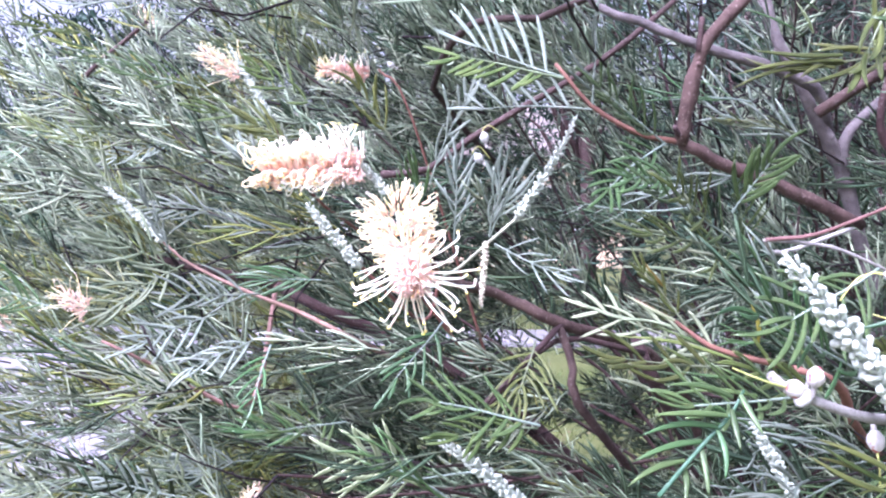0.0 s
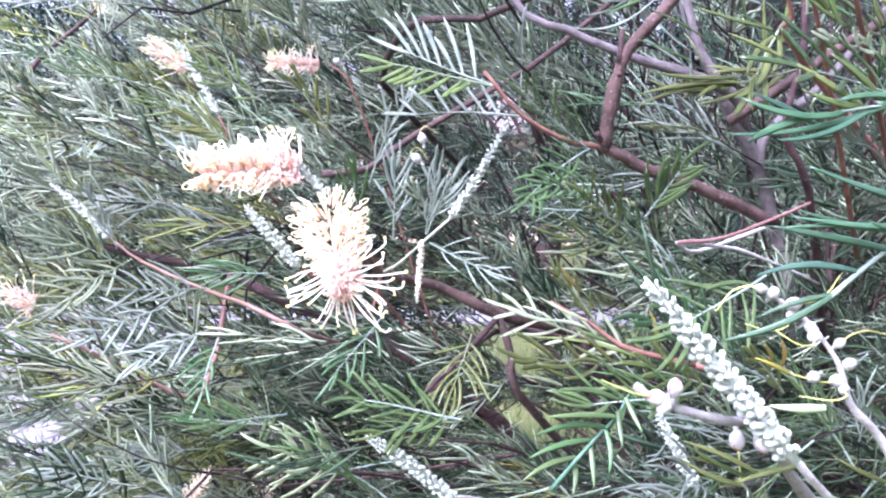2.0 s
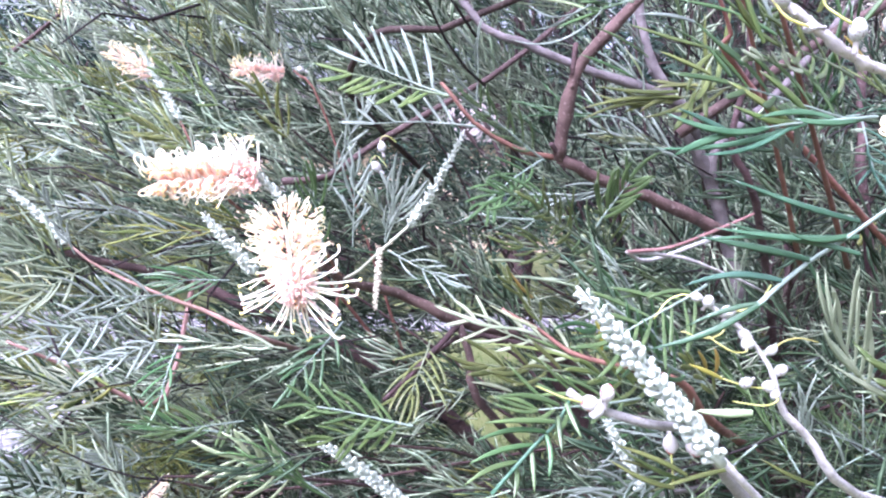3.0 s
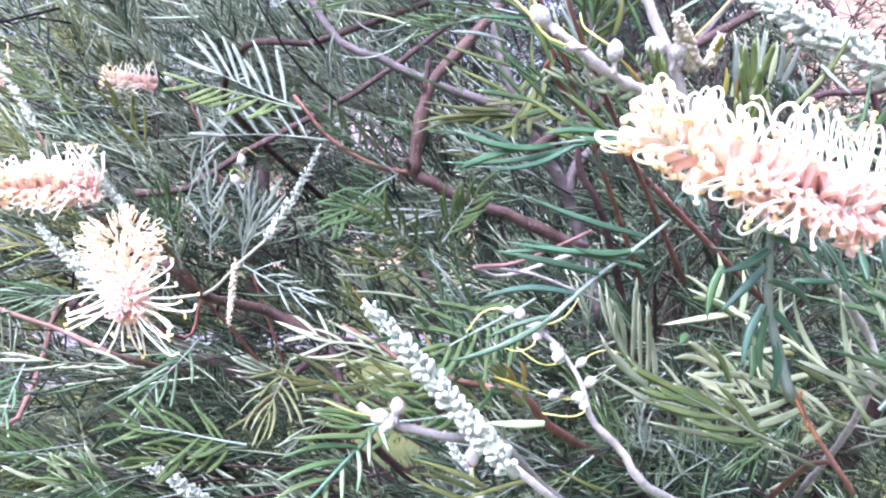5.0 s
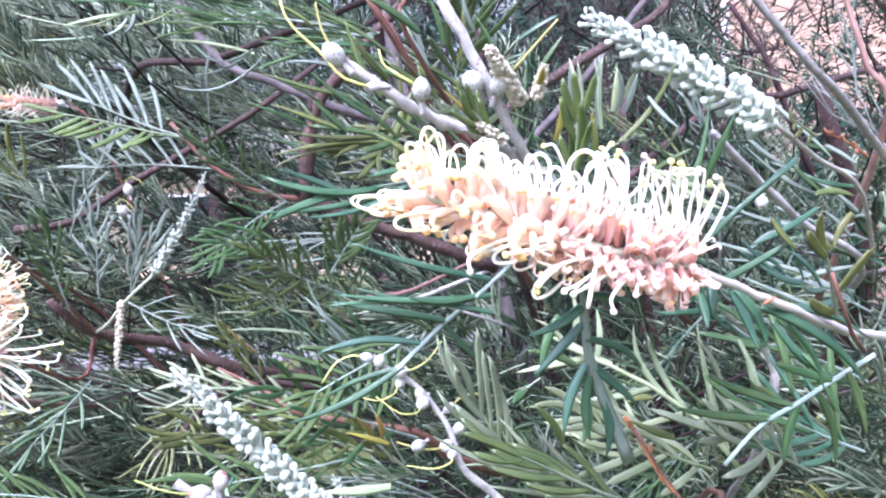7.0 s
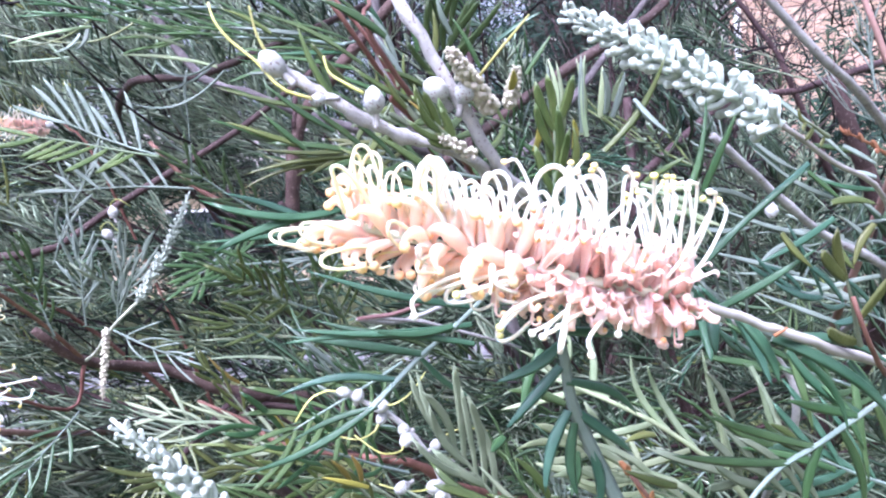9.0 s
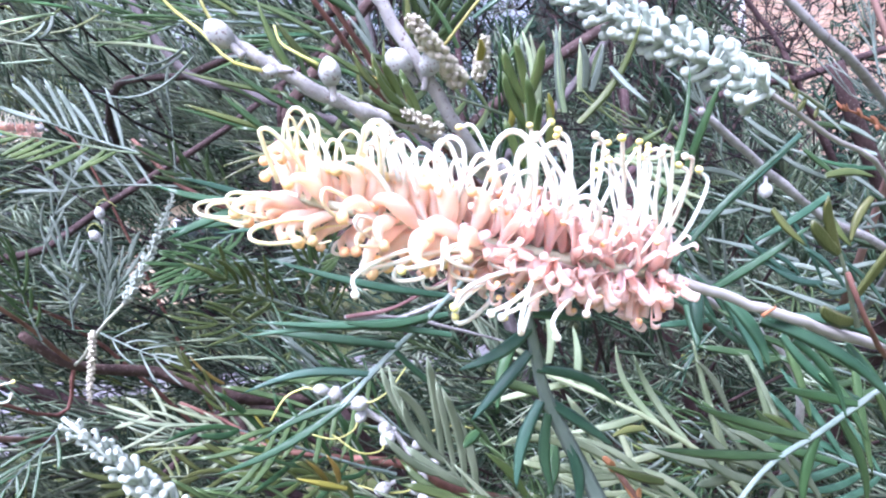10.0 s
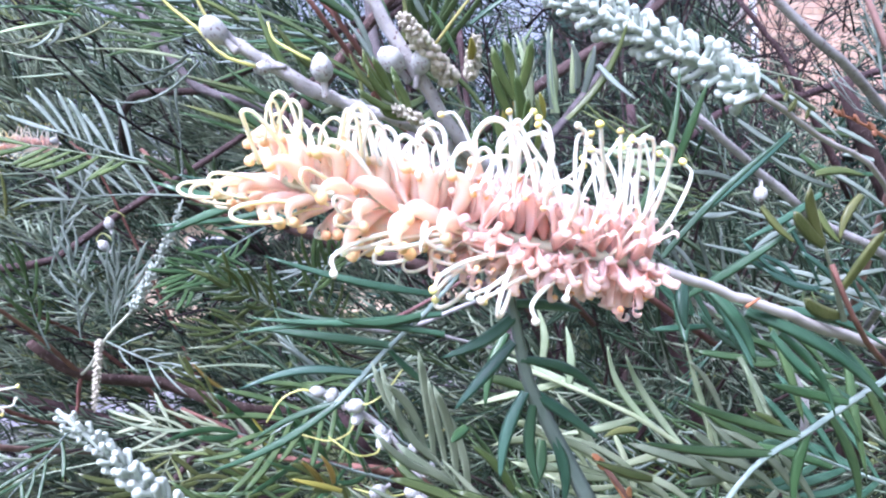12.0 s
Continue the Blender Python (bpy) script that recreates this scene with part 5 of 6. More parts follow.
flower_spike((-0.440, 0.950, 1.168), (-0.464, 0.930, 1.188), 24, "faded cream flower spike with few remaining styles", 1.0, 0.8, 0.2, 17)
flower_spike((-0.705, 1.750, 1.725), (-0.737, 1.750, 1.770), 30, "faded orange-pink flower spike far up in the shrub", 1.0, 0.4, 0.2, 18)
flower_spike((-0.773, 1.300, 1.092), (-0.805, 1.300, 1.137), 30, "pale pink flower spike among blurred leaves", 1.0, 0.4, 0.2, 19)

# ---- spikes of unopened buds ----
def bud_mesh(rng, stalk, size, mat):
    bm = bmesh.new()
    bend = rng.uniform(0.1, 0.5) * stalk
    pts = spline(((0, 0, -0.0008), (bend * 0.3, 0, stalk * 0.6), (bend, 0, stalk)), 4)
    slim = 1.0 if stalk < 0.005 else 1.12
    tube(bm, pts, [size * r * slim for r in (0.6, 0.56, 0.54, 0.6, 0.7)], 7)
    ball(bm, pts[-1] + Vector((size * 0.3, 0, size * 0.2)), (size * 1.0, size * 0.84, size * 0.84), 0, 8, 6)
    return mesh_of("bud", bm, mat)


brng = random.Random(9)
BUDS = {"small": [bud_mesh(brng, 0.0033, 0.00155, M_BUD) for _ in range(5)],
        "long": [bud_mesh(brng, brng.uniform(0.0060, 0.0092), 0.0023, M_BUD) for _ in range(6)],
        "dull": [bud_mesh(brng, 0.0019, 0.0017, M_BUD_DULL) for _ in range(5)]}


def bud_spike(base, tip, count, label, kind="small", scale=1.0, sag=0.0, seed=0):
    rng = random.Random(seed)
    base, tip = Vector(base), Vector(tip)
    thing = tagged(new("bud_spike"), label, "flower bud", "bud spikes of the shrub")
    thing.location = base
    axis = tip - base
    length = axis.length
    axis.normalize()
    first = axis.orthogonal().normalized()

    def along(u):
        return axis * (length * u) + Vector((0, 0, sag * length * 4 * u * (1 - u)))

    bm = bmesh.new()
    tube(bm, [along(i / 12) for i in range(13)], [0.0018 * scale * (1.1 - 0.8 * i / 12) for i in range(13)], 7, 0, 0.08, rng)
    part("axis", mesh_of("axis", bm, M_BUD_DULL if kind == "dull" else M_BUD), thing)
    count = int(count * 1.3)
    for k in range(count):
        u = 0.02 + 0.95 * (k - k % 2 * 0.8 + rng.uniform(-0.4, 0.4)) / count
        if rng.random() < 0.07:
            continue
        radial = Matrix.Rotation((k // 2) * 2.39996 + (k % 2) * 0.85, 3, axis) @ first
        out = (radial + axis * ((0.1 if kind == "long" else 0.55) + 0.6 * u) + Vector([rng.gauss(0, 0.16 if kind == "long" else 0.05) for _ in range(3)])).normalized()
        size = scale * (1.0 - 0.6 * max(0, u - 0.6) / 0.4) * rng.uniform(0.74, 1.0)
        forward = axis + Vector([rng.uniform(-0.8, 0.8) for _ in range(3)])
        turn = basis(forward - out * forward.dot(out), out)
        part("bud", BUDS[kind][rng.randrange(len(BUDS[kind]))], thing, at(along(u) + radial * 0.0014 * scale, turn, size))
    return thing


bud_spike((0.092, 0.890, 1.283), (0.157, 0.860, 1.397), 80, "slender curved spike of pale grey-green felted buds", "small", 1.44, -0.05, 1)
bud_spike((0.059, 0.890, 1.257), (0.053, 0.880, 1.182), 60, "thin hanging spike of beige buds", "dull", 1.28, 0.0, 2)
bud_spike((0.286, 0.420, 1.160), (0.193, 0.400, 1.267), 124, "long spike of plump pale green felted buds", "small", 1.8, 0.0, 3)
bud_spike((-0.076, 0.830, 1.230), (-0.131, 0.810, 1.299), 74, "pale green felted bud spike beside the flowers", "small", 1.60, 0.0, 4)
bud_spike((-0.050, 0.860, 1.311), (-0.093, 0.870, 1.354), 40, "short pale green felted bud spike", "small", 1.44, 0.0, 5)
bud_spike((-0.382, 1.040, 1.250), (-0.463, 1.040, 1.325), 76, "slender grey-green bud spike on a reddish stem", "small", 1.44, 0.03, 6)
bud_spike((0.098, 0.670, 1.029), (0.017, 0.645, 1.100), 90, "pale green felted bud spike pointing up", "small", 1.60, 0.03, 7)
bud_spike((-0.267, 1.170, 1.435), (-0.342, 1.200, 1.556), 80, "slender grey-green bud spike before a flower", "small", 1.60, 0.0, 8)
bud_spike((0.315, 0.660, 1.047), (0.279, 0.670, 1.116), 60, "grey-green bud spike among lower leaves", "small", 1.44, 0.0, 9)
bud_spike((0.494, 0.355, 1.382), (0.409, 0.400, 1.446), 110, "thick spike of long-stalked pale green felted buds", "long", 1.25, 0.02, 10)
bud_spike((0.366, 0.370, 1.394), (0.343, 0.345, 1.415), 110, "short blunt spike of beige-green buds", "dull", 1.20, 0.0, 11)
bud_spike((0.373, 0.370, 1.395), (0.375, 0.360, 1.411), 70, "small upright spike of beige-green buds", "dull", 0.88, 0.0, 12)
bud_spike((0.355, 0.360, 1.374), (0.338, 0.350, 1.381), 30, "tiny spike of green-grey buds", "dull", 0.80, 0.0, 13)

# ---- seed pods on the felted branches ----
def seed_pod(place, way, label, size=0.0065, red=False, tail=0.035, tail_way=(-0.5, -0.2, 0.8), seed=0, stalk=0.006, line=()):
    rng = random.Random(seed)
    way = Vector(way).normalized()
    thing = tagged(new("seed_pod"), label, "seed pod", "seed pods of the shrub")
    thing.location = Vector(place)
    turn = basis(way, Vector((0, -1, 0.2)))
    bm = bmesh.new()
    ball(bm, (0, 0, 0), (size * 1.15, size * 0.85, size * 0.9), 0, 16, 10)
    for v in bm.verts:
        f = v.co.x / (size * 1.35)
        v.co.y *= 1 - 0.35 * max(0, f) ** 2 + 0.1 * min(0, f)
        v.co.z *= 1 + 0.22 * f - 0.4 * max(0, f) ** 2
        v.co *= 1 + rng.uniform(-0.05, 0.05)
        if abs(v.co.y) < size * 0.15 and v.co.z > 0:
            v.co.z *= 0.93
    part("shell", mesh_of("shell", bm, M_POD_RED if red else M_POD), thing, at((0, 0, 0), turn))
    bm = bmesh.new()
    tube(bm, spline((Vector((0, 0, 0)), way * -(size + stalk * 0.5), way * -(size + stalk)), 4), [size * 0.4, size * 0.3, size * 0.28, size * 0.28, size * 0.34], 7)
    part("stalk", mesh_of("stalk", bm, M_TWIG_GREY), thing)
    if tail:
        t = Vector(tail_way).normalized()
        s = way * size
        bm = bmesh.new()
        path = [Vector(p) - thing.location for p in line]
        tube(bm, spline(path, 12) if path else spline((s * 0.9, s + way * tail * 0.2, s + (way + t).normalized() * tail * 0.55, s + t * tail), 12),
             [0.00068 * (1 - 0.35 * i / 12) for i in range(13)], 6)
        part("tail", mesh_of("tail", bm, M_TAIL), thing, None, "thin yellow-green dried style")
    return thing


POD = "round grey felted seed pod with a wiry tail"
seed_pod((0.274, 0.346, 1.410), (-0.6, 0, 0.6), POD, 0.0055, False, 0.045, seed=1, line=((0.2722, 0.345, 1.4139), (0.2687, 0.345, 1.4217), (0.2666, 0.345, 1.4320)))
seed_pod((0.3125, 0.347, 1.3955), (-0.1, -0.3, 0.9), POD, 0.0050, False, 0.035, seed=2, line=((0.3085, 0.345, 1.3980), (0.3008, 0.345, 1.4024), (0.2955, 0.345, 1.4063), (0.2936, 0.345, 1.4126)))
seed_pod((0.340, 0.362, 1.402), (-0.5, -0.4, 0.5), POD, 0.0058, False, 0, seed=3)
seed_pod((0.352, 0.360, 1.401), (0.2, -0.4, 0.8), POD, 0.0052, False, 0.03, seed=4, line=((0.3570, 0.355, 1.4060), (0.3670, 0.350, 1.4177), (0.3726, 0.350, 1.4238), (0.3782, 0.350, 1.4299)))
seed_pod((0.2905, 0.349, 1.3965), (-0.9, -0.2, -0.1), POD, 0.0030, False, 0.03, seed=5, line=((0.2885, 0.346, 1.3965), (0.2770, 0.345, 1.4005), (0.2686, 0.345, 1.4104), (0.2591, 0.345, 1.4188), (0.2537, 0.345, 1.4260), (0.2516, 0.345, 1.4332)))
seed_pod((0.530, 0.420, 1.345), (-0.3, -0.4, -0.7), POD, 0.0040, False, 0, seed=6)
PODB = "grey-white felted seed pod streaked with dark red"
seed_pod((0.204, 0.410, 1.199), (-0.7, -0.3, 0.2), PODB, 0.0056, True, 0.028, (-1, 0, 0.35), 7)
seed_pod((0.214, 0.410, 1.205), (0.05, -0.2, 0.9), PODB, 0.0050, True, 0, seed=8)
seed_pod((0.208, 0.410, 1.195), (-0.4, -0.4, -0.5), PODB, 0.0050, False, 0, seed=9)
seed_pod((0.265, 0.450, 1.162), (0.0, -0.3, -0.8), PODB, 0.0055, True, 0.02, (0.1, 0, -1), 10)
seed_pod((0.280, 0.450, 1.160), (0.4, -0.3, -0.8), PODB, 0.0055, True, 0, seed=11)
PODC = "grey felted seed pod in a loose cluster"
POD_STEM = spline(((0.299, 0.500, 1.249), (0.333, 0.505, 1.225), (0.351, 0.500, 1.199), (0.360, 0.500, 1.172)), 20)
for k, (p, w, tw) in enumerate((
        ((0.297, 0.500, 1.249), (-0.9, 0, 0.2), (-0.8, 0, -0.5)),
        ((0.307, 0.500, 1.246), (-0.3, -0.5, 0.6), (-0.2, 0, -1.0)),
        ((0.321, 0.495, 1.240), (0.8, -0.2, 0.2), (0.8, 0, 0.6)),
        ((0.319, 0.500, 1.229), (-0.7, -0.3, -0.2), (-1, 0, -0.1)),
        ((0.332, 0.500, 1.222), (0.5, -0.5, 0.2), (0.6, 0, 0.9)),
        ((0.332, 0.495, 1.216), (-0.4, -0.5, -0.4), (-1, 0, 0.3)),
        ((0.355, 0.500, 1.214), (0.5, 0, 0.7), (0.9, 0, 0.1)),
        ((0.362, 0.500, 1.199), (0.2, -0.2, 0.9), (-0.2, 0, 0.9)),
        ((0.346, 0.495, 1.187), (-0.5, -0.4, 0.3), (-1, 0, 0.2)),
        ((0.350, 0.490, 1.182), (0.3, -0.6, -0.2), (-1, 0, -0.1)),
        ((0.317, 0.480, 1.188), (-0.5, -0.3, 0.5), (-1, 0, 0.15)))):
    stem = min(POD_STEM, key=lambda c: (c - Vector(p)).length)
    seed_pod(Vector(p).lerp(stem, 0.35), Vector(p) - stem + Vector(w) * 0.006, PODC, 0.0040 + 0.0006 * (k % 3), False, 0.03 if k % 3 != 1 else 0, tw, 20 + k, 0.004)
seed_pod((0.057, 0.950, 1.382), (-0.2, 0, 0.9), "small round pale pod on a thin stalk", 0.0065, False, 0.02, (1, 0, 0), 40)
seed_pod((0.050, 0.950, 1.357), (-0.6, 0, 0.6), "small round pale pod on a thin stalk", 0.0068, False, 0.02, (1, 0, -0.3), 41)
seed_pod((-0.086, 1.200, 1.522), (-0.6, 0, 0.3), "small round pale pod", 0.006, False, 0, seed=42)

# ---- the mass of leafy shoots ----
FRONT = np.array((0.13, 0.0, 1.315))
AIR = np.array((
    (-0.153, 0.840, 1.338), (-0.103, 0.840, 1.350), (-0.197, 0.840, 1.325), (-0.033, 0.750, 1.278), (-0.011, 0.700, 1.228), (-0.011, 0.700, 1.192),
    (-0.185, 1.350, 1.550), (-0.371, 1.250, 1.531), (-0.302, 1.180, 1.504), (-0.105, 0.820, 1.271), (-0.426, 1.040, 1.290), (0.127, 0.870, 1.341),
    (0.055, 0.880, 1.218), (0.262, 0.800, 1.417), (0.269, 0.800, 1.468), (0.313, 0.840, 1.343), (0.411, 0.900, 1.307), (0.163, 0.810, 1.396),
    (0.098, 0.810, 1.448), (-0.260, 1.060, 1.176), (0.050, 0.660, 1.065), (0.198, 0.680, 1.197), (0.463, 0.920, 1.371), (0.433, 0.900, 1.427), (0.224, 0.860, 1.494)))
AIR_FAR = np.array(((-0.150, 1.380, 1.560), (-0.225, 1.370, 1.555), (-0.345, 1.270, 1.530), (-0.400, 1.250, 1.555), (-0.185, 1.370, 1.580)))
FRONT_LATE = np.array((0.27, 0.03, 1.335))
AIR_LATE = np.array((
    (0.344, 0.275, 1.333), (0.294, 0.268, 1.351), (0.399, 0.275, 1.346), (0.322, 0.290, 1.308), (0.293, 0.350, 1.400), (0.347, 0.360, 1.406), (0.461, 0.370, 1.405),
    (0.144, 0.870, 1.350), (0.192, 0.410, 1.254), (0.340, 0.500, 1.222), (0.386, 0.320, 1.264), (0.466, 0.300, 1.299), (0.252, 0.820, 1.437), (0.100, 0.820, 1.466),
    (0.454, 0.400, 1.237), (0.483, 0.330, 1.261), (0.476, 0.300, 1.322), (0.517, 0.420, 1.356), (0.576, 0.430, 1.424), (0.221, 0.410, 1.237), (0.190, 0.670, 1.233)))


# gaps in the crown that let the lawn and the houses show
GAPS = np.array(((1.618, 5.000, 2.304), (0.409, 3.200, 0.625), (0.512, 3.200, 1.065), (0.474, 3.200, 0.305), (-0.146, 1.500, 0.921),
                 (1.349, 4.000, 2.056), (0.325, 4.000, 1.714), (1.763, 4.000, 2.265), (0.644, 4.000, 1.027)))


HOLLOWS = np.array(((0.008, 1.600, 1.095), (0.052, 1.600, 1.403), (-0.183, 1.600, 1.102), (0.749, 1.300, 1.129), (-0.141, 3.000, 1.462)))


def in_open_air(q, reach):
    """Whether a place q hangs in the gaps that the flowers and branches look out of."""
    if q[1] < 0.46 and abs(q[0] - 0.2) < 0.9:
        return True
    for eye, targets, wide in ((FRONT, AIR, reach), (FRONT_LATE, AIR_LATE, reach), (FRONT, AIR_FAR, 0.055), (FRONT, GAPS, 0.075), (FRONT_LATE, HOLLOWS, 0.06)):
        d = targets - eye
        u = np.clip(((q - eye) * d).sum(1) / (d * d).sum(1), 0, 1)
        gap = np.linalg.norm(eye + d * u[:, None] - q, axis=1)
        if ((gap < wide * (0.35 + 0.65 * u)) & (u < 0.985)).any():
            return True
    return False


lrng = random.Random(21)
VARIANTS = [leaf_arrays(lrng, lrng.uniform(0.07, 0.13), lrng.choice((4, 4, 5, 5, 6)), lrng.uniform(0.055, 0.085), lrng.uniform(0.0036, 0.0048) if k > 7 else lrng.uniform(0.0030, 0.0040), 3,
                        lrng.uniform(20, 40), lrng.uniform(-0.1, 0.3), curl=0.34, ring=4 if k < 8 else 3) for k in range(20)]
VARIANTS += [leaf_arrays(lrng, lrng.uniform(0.1, 0.14), 5, lrng.uniform(0.07, 0.10), lrng.uniform(0.006, 0.008), 2,
                         lrng.uniform(30, 50), 0.2, curl=0.3, ring=3) for k in range(6)]
NEAR_MESH = [[leaf_mesh(v, *SETS[k]) for k in ("green", "green", "silver", "olive", "blue")] for v in VARIANTS[:8]]
near_leaves = []
mass = {"green": [], "silver": [], "olive": []}
twigs = bmesh.new()


def add_leaf(place, way, face, size, rng, near, coarse, tone):
    q = np.array(place)
    m = np.array(way)
    for f in (0.0, 0.09, 0.15):
        if in_open_air(q + m * f * size, 0.035):
            return
    if (q[0] < 0.02 and q[1] < 0.92) or (q[0] < 0.2 and q[1] < 0.95 and q[2] > 1.1) or (q[0] < 0.3 and q[1] < 0.86 and 1.26 < q[2] < 1.66):
        return
    if q[0] < -0.55 and q[2] > 1.72 + 0.4 * (q[0] + 0.55):
        return
    if q[0] > 0.42 and q[1] < 2.2 and q[2] > 1.40 and rng.random() < 0.85:
        return
    if -0.3 < q[0] < 0.3 and 0.75 < q[2] < 1.32 and q[1] < 1.25 and rng.random() < 0.45:
        return
    turn = basis(way, face)
    pick = rng.random()
    if near and len(near_leaves) < 96:
        # low on the right mostly green ones, so the shade there is in the colour
        pick *= 0.6 if q[2] < 1.15 and q[0] > 0.05 else 1.0
        k = 0 if pick < 0.32 else 1 if pick < 0.55 else 2 if pick < 0.66 else 3 if pick < 0.72 else 4
        near_leaves.append(shrub_part("leaf", NEAR_MESH[rng.randrange(8)][k], at(place, turn, size)))
        return
    pick = 0.7 * tone + 0.3 * pick
    # more pale leaves at the left and higher up, in place of hazy glare
    pale = (0.56 if q[2] > 1.3 else 0.38) if q[0] < -0.25 else (0.50 if q[2] > 1.36 else 0.17) if q[0] < 0.3 else 0.2
    kind = "silver" if pick < pale else "olive" if pick > (0.60 if q[0] < -0.25 else 0.88) else "green"
    # inner leaves all take the dark green, which paints the hollows' shade
    if (coarse and q[0] > -0.3 and q[2] < 1.6) or (q[0] > 0.42 and q[2] > 1.38 and q[1] > 0.7):
        kind = "green"
    mass[kind].append((rng.randrange(20, 26) if coarse else rng.randrange(8, 20), np.array(turn) * size, q))


def shoot(start, way, length, rng, leaves, near=False, thick=0.0016, coarse=False):
    """A twig whose leaves lie forward along it, most of them of one tone."""
    way = Vector(way).normalized()
    bend = Vector([rng.uniform(-1, 1) for _ in range(3)]) * 0.2 + Vector((0, 0, 0.12))
    pts = [start + way * length * u + bend * length * u * u for u in (0, 0.25, 0.5, 0.75, 1.0)]
    if not any(in_open_air(np.array(p), 0.02) for p in pts):
        tube(twigs, pts, [thick * (1 - 0.6 * i / 4) for i in range(5)], 5)
    spin = rng.random() * 6
    tone = rng.random()
    for k in range(leaves):
        u = 0.1 + 0.9 * (k + rng.random() * 0.5) / leaves
        p = start + way * length * u + bend * length * u * u
        d = (way + bend * 2 * u).normalized()
        spin += 2.4
        radial = Matrix.Rotation(spin, 3, d) @ d.orthogonal().normalized()
        lw = (d + radial * rng.uniform(0.3, 0.75) + Vector((-0.1, -0.08, 0.04))).normalized()
        face = (d * 0.5 - radial * 0.5 + Vector((0, -0.45, 0.6)) + Vector([rng.uniform(-0.35, 0.35) for _ in range(3)]))
        add_leaf(p, lw, face, rng.uniform(0.75, 1.2), rng, near, coarse, tone)


def crown_radius(d):
    """How far the crown reaches in a direction from its middle: a broad, uneven dome."""
    return 1.0 + 0.16 * noise.noise(Vector(d) * 2.3) + 0.08 * noise.noise(Vector(d) * 6)


MID, SPAN = Vector((0.55, 1.9, 1.1)), Vector((1.62, 1.32, 1.4))
FLOW = Vector((-0.85, -0.28, 0.22))
limbs = bmesh.new()
srng = random.Random(33)
ends = []
while len(ends) < 150:
    d = Vector([srng.gauss(0, 1) for _ in range(3)]).normalized()
    if d.z < -0.72 or (d.y > 0.25 and srng.random() < 0.8):
        continue
    r = crown_radius(d) * srng.uniform(0.55, 0.97)
    p = MID + Vector((d.x * SPAN.x, d.y * SPAN.y, d.z * SPAN.z)) * r
    if p.z < 0.25:
        continue
    if any((p - e).length < 0.14 for e in ends):
        continue
    ends.append(p)
for e in ends:
    foot = BASE + Vector((srng.uniform(-0.12, 0.12), srng.uniform(-0.12, 0.12), srng.uniform(0.05, 0.4)))
    knee = foot.lerp(e, 0.5) + Vector((srng.uniform(-0.1, 0.1), srng.uniform(0.05, 0.3), srng.uniform(-0.05, 0.3)))
    line = spline((foot, knee, e), 12)
    for p in line[1:-1]:
        p += Vector([srng.gauss(0, 0.012) for _ in range(3)])
    bare = any(in_open_air(np.array(p), 0.02) for p in line[3:]) or srng.random() < 0.3
    if not bare:
        tube(limbs, line, [0.0070 * (1 - 0.85 * i / 12) for i in range(13)], 6, 0, 0.05, srng)
        shrub_part("limb", mesh_of("limb", limbs, M_BARK))
        limbs = bmesh.new()
    out = (e - MID).normalized()
    front = e.y < 1.9
    for k in range(4):
        u = srng.uniform(0.45, 1.0)
        i = min(int(u * 12), 11)
        p = line[i].lerp(line[i + 1], u * 12 - i)
        way = out * 0.5 + FLOW * 0.8 + Vector([srng.gauss(0, 0.3) for _ in range(3)])
        shoot(p, way, srng.uniform(0.12, 0.24), srng, 4 if front else 2)
# the face of the crown: leafy shoots in three layers, all growing outwards to the light
def crown_face(x, z):
    """How far back the outer leaves hang at a place across the crown."""
    y = 1.08 + 0.40 * max(0.0, -0.25 - x) + 1.6 * max(0.0, z - 1.40) - 0.25 * min(1.0, max(0.0, (x - 0.2) / 0.4))
    return y + 0.14 * noise.noise(Vector((x * 4, z * 4, 2.0)))


for layer, back in enumerate((0.0, 0.24, 0.52)):
    for i in range(25):
        for j in range(15):
            x = -1.12 + 0.108 * (i + srng.uniform(-0.5, 0.5)) + 0.054 * (j % 2)
            z = 0.50 + 0.105 * (j + srng.uniform(-0.5, 0.5))
            p = Vector((x, crown_face(x, z) + back + srng.gauss(0, 0.05), z))
            if noise.noise(Vector((x * 4.2, z * 4.2, 7.0 + layer * 0.15))) > (0.16 if x > -0.35 else 0.32 if z > 1.25 else 0.48):
                continue
            if 0.0 < x < 0.34 and 1.02 < z < 1.44 and srng.random() < 0.92:
                continue
            if layer == 0 and -0.18 < x < 0.35 and 0.78 < z < 1.25 and srng.random() < 0.55:
                continue
            if x > 0.22 and z > 1.25 and srng.random() < 0.5:
                continue
            way = FLOW + Vector((0, 0, 0.8 * noise.noise(Vector((x * 3, z * 3, 11.0))))) + Vector([srng.gauss(0, 0.28) for _ in range(3)])
            shoot(p + Vector((0.08, 0.03, -0.02)), way, srng.uniform(0.14, 0.24), srng, 5)
# unseen shoots added above the crown, leaning out to shade the hollow below
for k in range(110):
    p = Vector((srng.uniform(-0.15, 0.9), srng.uniform(0.72, 1.25), srng.uniform(1.72, 2.1)))
    shoot(p, FLOW + Vector([srng.gauss(0, 0.3) for _ in range(3)]), srng.uniform(0.14, 0.24), srng, 6)
